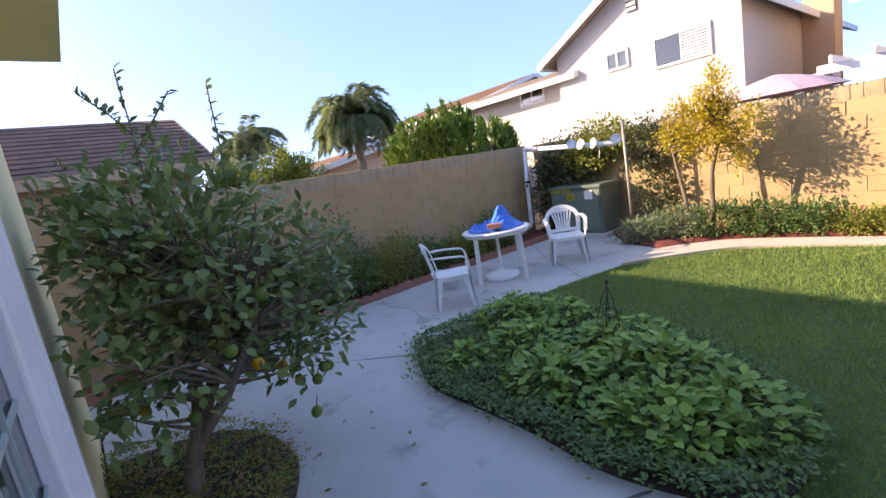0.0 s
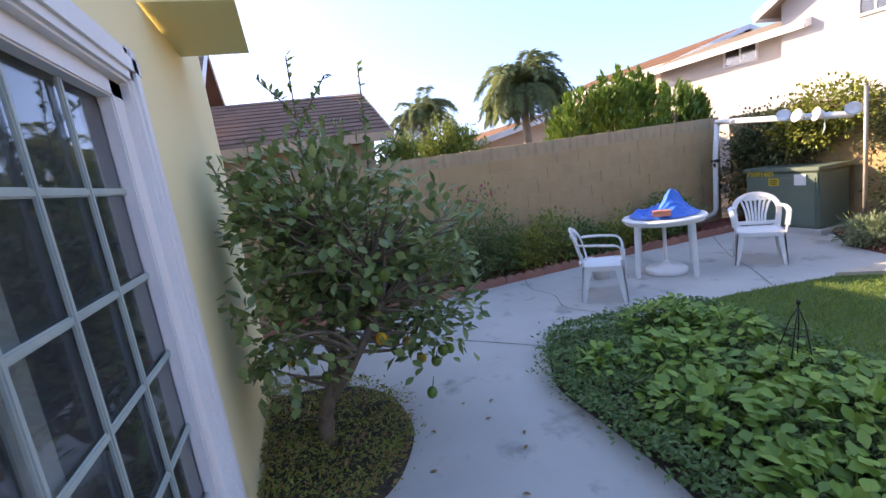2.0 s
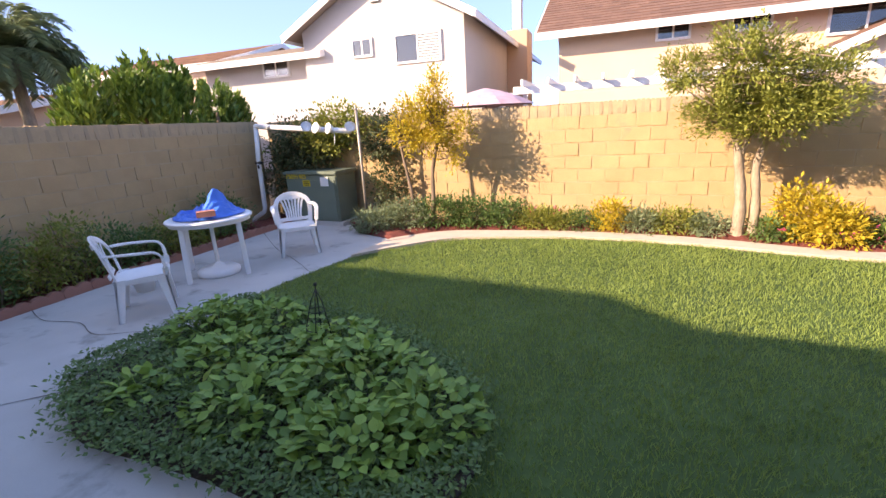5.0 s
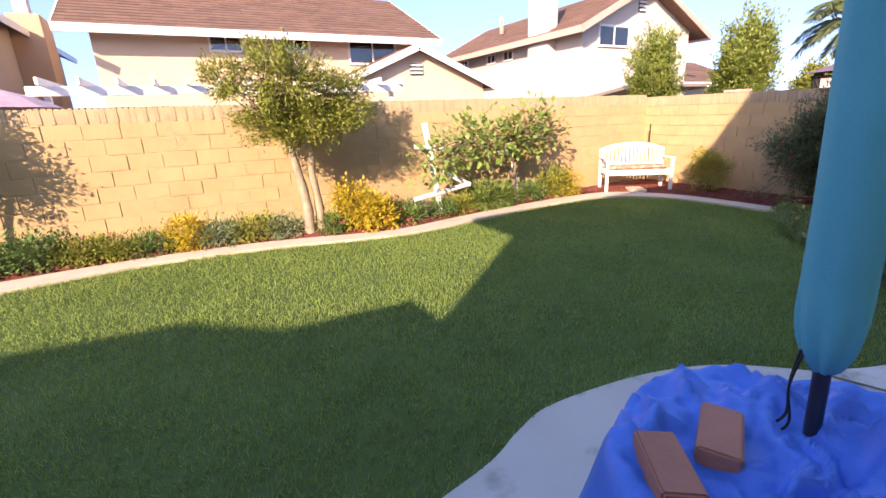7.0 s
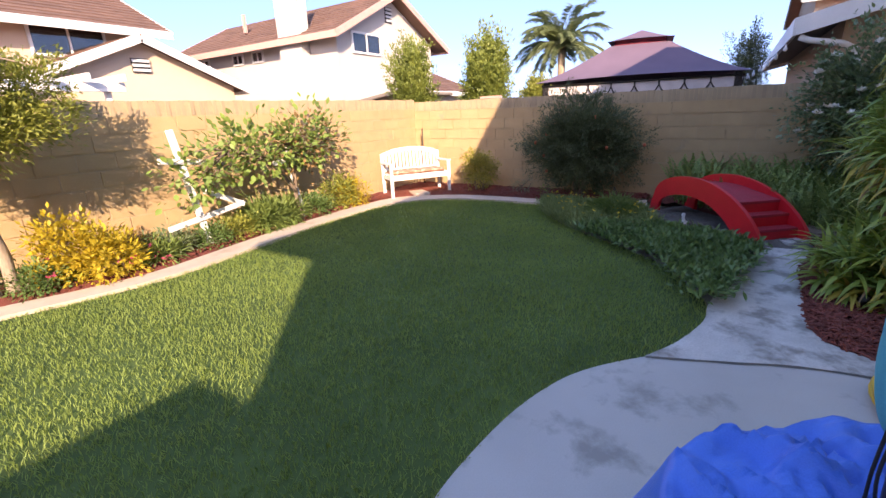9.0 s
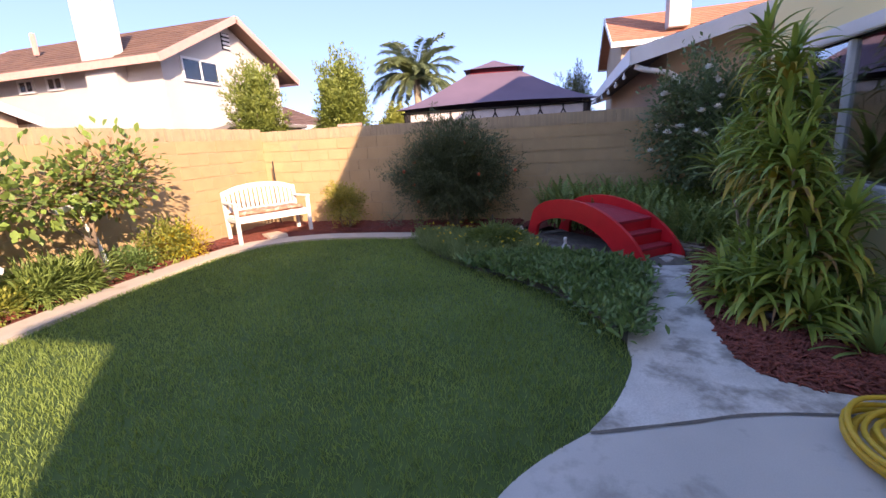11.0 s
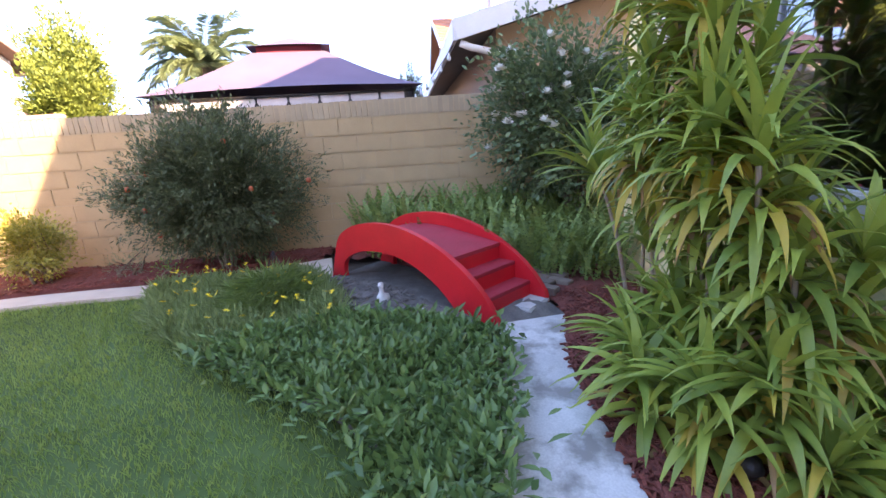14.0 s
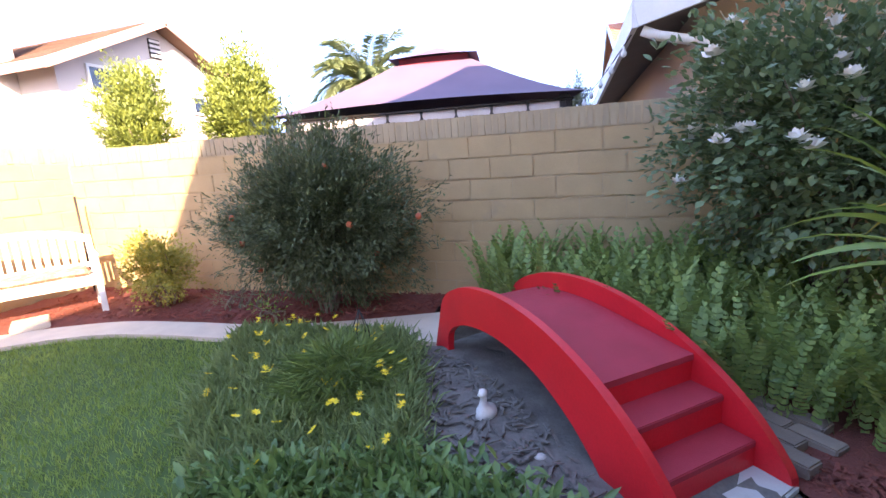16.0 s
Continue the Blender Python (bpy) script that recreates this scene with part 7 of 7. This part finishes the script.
for _x, _y, _r, _h, _m, _l, _w in _E:
    shrub("bedding_shrub", {"grey_leaf": "silvery green low bedding shrub along the kerb", "cover_leaf": "leafy green low bedding shrub along the kerb", "yellow_leaf": "golden-leaved bushy shrub glowing in sun", "olive_leaf": "yellow-green low bedding shrub along the kerb", "dry_leaf": "reddish brown dry bedding shrub", "fern": "strappy green bedding plant along the kerb"}[_m],
          (_x, _y, _h * 0.5), (_r, min(_r, 0.27), _h * 0.55), int(95 * _r / 0.3), 20, 0.05, _l * 1.15, _w * 1.7, M[_m], stems=4, keep=lambda x, y, z: y < 7.93)
_pp, _pa, _pm = [], [], []
for _x, _y, _z in [(6.75, 7.0, 0.2), (6.95, 7.05, 0.18), (6.62, 6.98, 0.15), (7.05, 6.98, 0.12), (3.3, 7.6, 0.3), (6.1, 7.1, 0.2), (2.9, 7.6, 0.28)]:
    for _j in range(4):
        _c = np.array((_x, _y, _z)) + rng.normal(0, 0.04, 3)
        for _k in range(7):
            _pp.append(_c), _pa.append(rng.normal(0, 1, 3) + np.array((0, 0, 0.5)))
_o = leaves("pink_flowers", _pp, _pa, 0.03, 0.012, M["flower_p"], None, shape="oval")
tagged(_o, "magenta pink flowers among the bedding plants", "flowers", kind="stuff")

# west bed planting and roses behind the lemon tree
for _k in range(13):
    _y = 1.6 + _k * 0.42
    _m = ("cover_leaf", "olive_leaf", "olive_leaf", "dark_leaf")[_k % 4]
    _h = 0.35 + 0.3 * abs(math.sin(_k * 1.9)) + (0.2 if _y < 4.2 else 0)
    if 4.6 < _y < 5.8:
        _h *= 0.75
    shrub("bedding_shrub", {"cover_leaf": "leafy green shrub in front of the west wall", "olive_leaf": "yellow-green shrub in front of the west wall", "dark_leaf": "dark green shrub in front of the west wall"}[_m],
          (-2.02, _y, _h * 0.5), (0.27, 0.32, _h * 0.6), 85, 17, 0.06, 0.06, 0.025, M[_m], stems=5, keep=lambda x, y, z: (x > -2.34))
RZ, RZP = shrub("rose_bush", "leggy rose bush with pink blooms by the wall", (-1.98, 2.9, 0.75), (0.32, 0.6, 0.62), 110, 12, 0.09, 0.05, 0.015, M["cover_leaf"], shape="oval", shell=0.3, stems=7, keep=lambda x, y, z: (x > -2.34))
_pp, _pa = [], []
for _i in range(7):
    _c = np.array((0.1, 0.25 - 0.12 * _i, 1.25 + 0.12 * math.sin(_i * 2)))
    for _k in range(10):
        _pp.append(_c), _pa.append(rng.normal(0, 1, 3) + np.array((0, 0, 0.4)))
for _i in range(0, len(_pp), 10):
    leaves("rose_bloom", _pp[_i:_i + 10], _pa[_i:_i + 10], 0.045, 0.018, M["flower_p"], RZ, shape="oval")
# pot beside the near chair
POT = thing("plant_pot", "white plastic plant pot standing on the path", "pot", Matrix.Translation((-0.95, 4.15, 0)))
mesh_object("pot", *lathe([(0.09, 0.0), (0.12, 0.15), (0.13, 0.16), (0.13, 0.18), (0.115, 0.18), (0.105, 0.15)], 24), M["plastic"], POT, smooth=True)

# vine over the corner behind the transformer
for _c, _r, _n, _m in (((-1.4, 8.1, 1.45), (0.8, 0.18, 0.45), 150, "bush_leaf"), ((-0.6, 8.1, 1.75), (0.7, 0.25, 0.28), 110, "olive_leaf"), ((-1.9, 8.0, 0.8), (0.4, 0.2, 0.7), 90, "bush_leaf"), ((0.3, 8.02, 1.5), (0.4, 0.12, 0.4), 60, "bush_leaf"), ((-0.9, 7.95, 1.5), (0.35, 0.15, 0.25), 50, "olive_leaf"), ((0.35, 8.0, 0.6), (0.35, 0.14, 0.5), 50, "bush_leaf")):
    _p, _a = clumps(_c, _r, int(_n * 1.4), 16, 0.08)
    tagged(leaves("wall_vine", _p, _a, 0.065, 0.028, M[_m], None, shape="oval"), "tangled vine covering the corner of the wall", "vine", kind="stuff")

# ---- trees beyond the walls ----
def juniper(name, label, x, y, r, h):
    t = thing(name, label, "tree", Matrix.Translation((x, y, -0.06)))
    tubes("trunk", [([(0, 0, -0.1), (0.03, 0, h * 0.5), (0, 0, h * 0.8)], [0.09, 0.06, 0.03])], M["bark"], t)
    P, A = [], []
    for k in range(46):
        a, f = rng.random() * 2 * math.pi, rng.random() ** 0.7
        rr = r * math.sqrt(rng.random()) * (1.05 - 0.55 * f)
        c = np.array((rr * math.cos(a), rr * math.sin(a), h * (0.25 + 0.62 * f)))
        n = 60
        s = rng.random(n)
        off = np.column_stack((rng.normal(0, 0.09, n) * (1.1 - s), rng.normal(0, 0.09, n) * (1.1 - s), s * 0.5 * h / 3))
        P.append(c + off)
        A.append(np.column_stack((rng.normal(math.cos(a) * 0.5, 0.4, n), rng.normal(math.sin(a) * 0.5, 0.4, n), np.ones(n))))
    P, A = np.concatenate(P), np.concatenate(A)
    leaves("crown", P, A, 0.16 * rng.uniform(0.6, 1.2, len(P)), 0.05, M["juniper"], t)


for _k, (_x, _y, _r, _h) in enumerate(((-3.6, 5.75, 0.55, 2.75), (-3.5, 6.6, 0.6, 3.0), (-3.6, 7.4, 0.6, 3.05), (-3.5, 8.2, 0.5, 2.75), (-3.6, 8.75, 0.4, 2.5))):
    juniper("juniper", "bushy bright green juniper rising behind the wall", _x, _y, _r, _h)


def palm(name, label, x, y, h, frond, n=34, droop=1.5, leaf_n=72):
    t = thing(name, label, "palm tree", Matrix.Translation((x, y, -0.06)))
    tubes("trunk", [([(0, 0, -0.1), (0.05, 0, h * 0.5), (0, 0, h)], [0.17, 0.14, 0.12])], M["pale_bark"], t, sides=9)
    runs, P, A = [], [], []
    for i in range(n):
        a, el = rng.random() * 2 * math.pi, rng.uniform(0.0, 1.35)
        d = np.array((math.cos(a) * math.cos(el), math.sin(a) * math.cos(el), math.sin(el)))
        pos, pts = np.array((0, 0, h)), []
        m = 9
        L = frond * rng.uniform(0.8, 1.1)
        side = np.array((-math.sin(a), math.cos(a), 0))
        for j in range(m + 1):
            pts.append(pos.copy())
            for q in range(leaf_n // m):
                for s in (-1, 1):
                    P.append(pos + d * L / m * q / (leaf_n // m)), A.append(side * s + d * 0.6 + np.array((0, 0, -0.35)) + rng.normal(0, 0.12, 3))
            d = d + np.array((0, 0, -droop * (0.3 + j / m) / m))
            d /= np.linalg.norm(d)
            pos = pos + d * L / m
        runs.append((pts, list(np.linspace(0.018, 0.005, m + 1))))
    tubes("frond_stem", runs, M["palm_leaf"], t, sides=4)
    leaves("fronds", P, A, frond * 0.24, 0.0085 * frond, M["palm_leaf"], t, roll=0.4)


palm("palm", "feathery queen palm with a mop of drooping fronds", -9.4, 8.15, 3.85, 1.55, n=80, droop=2.7, leaf_n=90)
palm("palm", "small distant palm with thin fronds", -13.5, 6.0, 3.7, 1.5, n=44, droop=2.4)
palm("palm", "tall pale palm beyond the gazebo", 20.6, 6.9, 3.6, 1.45, n=42, droop=1.6, leaf_n=90)
for _x, _y, _z, _r, _h, _m in ((16.2, 9.95, 1.9, 0.72, 1.9, "far_leaf"), (16.2, 7.5, 1.9, 0.72, 1.8, "far_leaf"), (17.5, 6.5, 1.4, 0.6, 1.0, "olive_leaf"), (-6.5, 4.4, 1.5, 0.9, 1.3, "far_leaf"), (-8.0, 3.6, 1.5, 0.9, 1.2, "far_leaf"), (30.0, 6.0, 2.0, 2.0, 2.0, "far_leaf"), (34.0, 1.5, 2.0, 1.2, 3.4, "bush_leaf")):
    shrub("garden_tree", "leafy evergreen rising beyond the garden wall", (_x, _y, _z), (_r, _r, _h), 420, 80, 0.05, 0.085, 0.04, M[_m], category="tree", stems=4, lumpy=0.35, fan=0.3)

# fallen leaves on the path and under the tree
_n = 60
_p = np.vstack((scatter([(1.2, 1.1), (2.0, 0.7), (2.2, 1.3), (1.4, 1.9), (0.8, 1.6)], 9), scatter([(p[0], p[1]) for p in _lemon], 51)))
_aim = rng.normal(0, 1, (_n, 3))
_aim[:, 2] = 0.06
_o = leaves("fallen_leaves", np.column_stack((_p, np.r_[np.full(9, 0.006), np.full(51, 0.09)])), _aim, 0.05, 0.017, M["dry_leaf"], None, shape="oval", roll=0.3)
tagged(_o, "fallen brown and yellow leaves on the concrete", "leaves", kind="stuff")

block_wall("wall_east", (-2.4, 8.3), (13.2, 7.8), -0.1, 1.87, 1.85, 0.2, "tan slump-block garden wall with a soldier brick cap", near=9.4)
block_wall("wall_south", (13.2, 7.8), (13.2, -4.0), -0.1, 1.80, 1.72, 0.2, "tan slump-block garden wall behind the shrubs", near=5.3)
block_wall("wall_west", (-2.4, -5.0), (-2.4, 8.05), -0.1, 1.93, 1.89, 0.2, "tan slump-block garden wall behind the table", near=10.0)
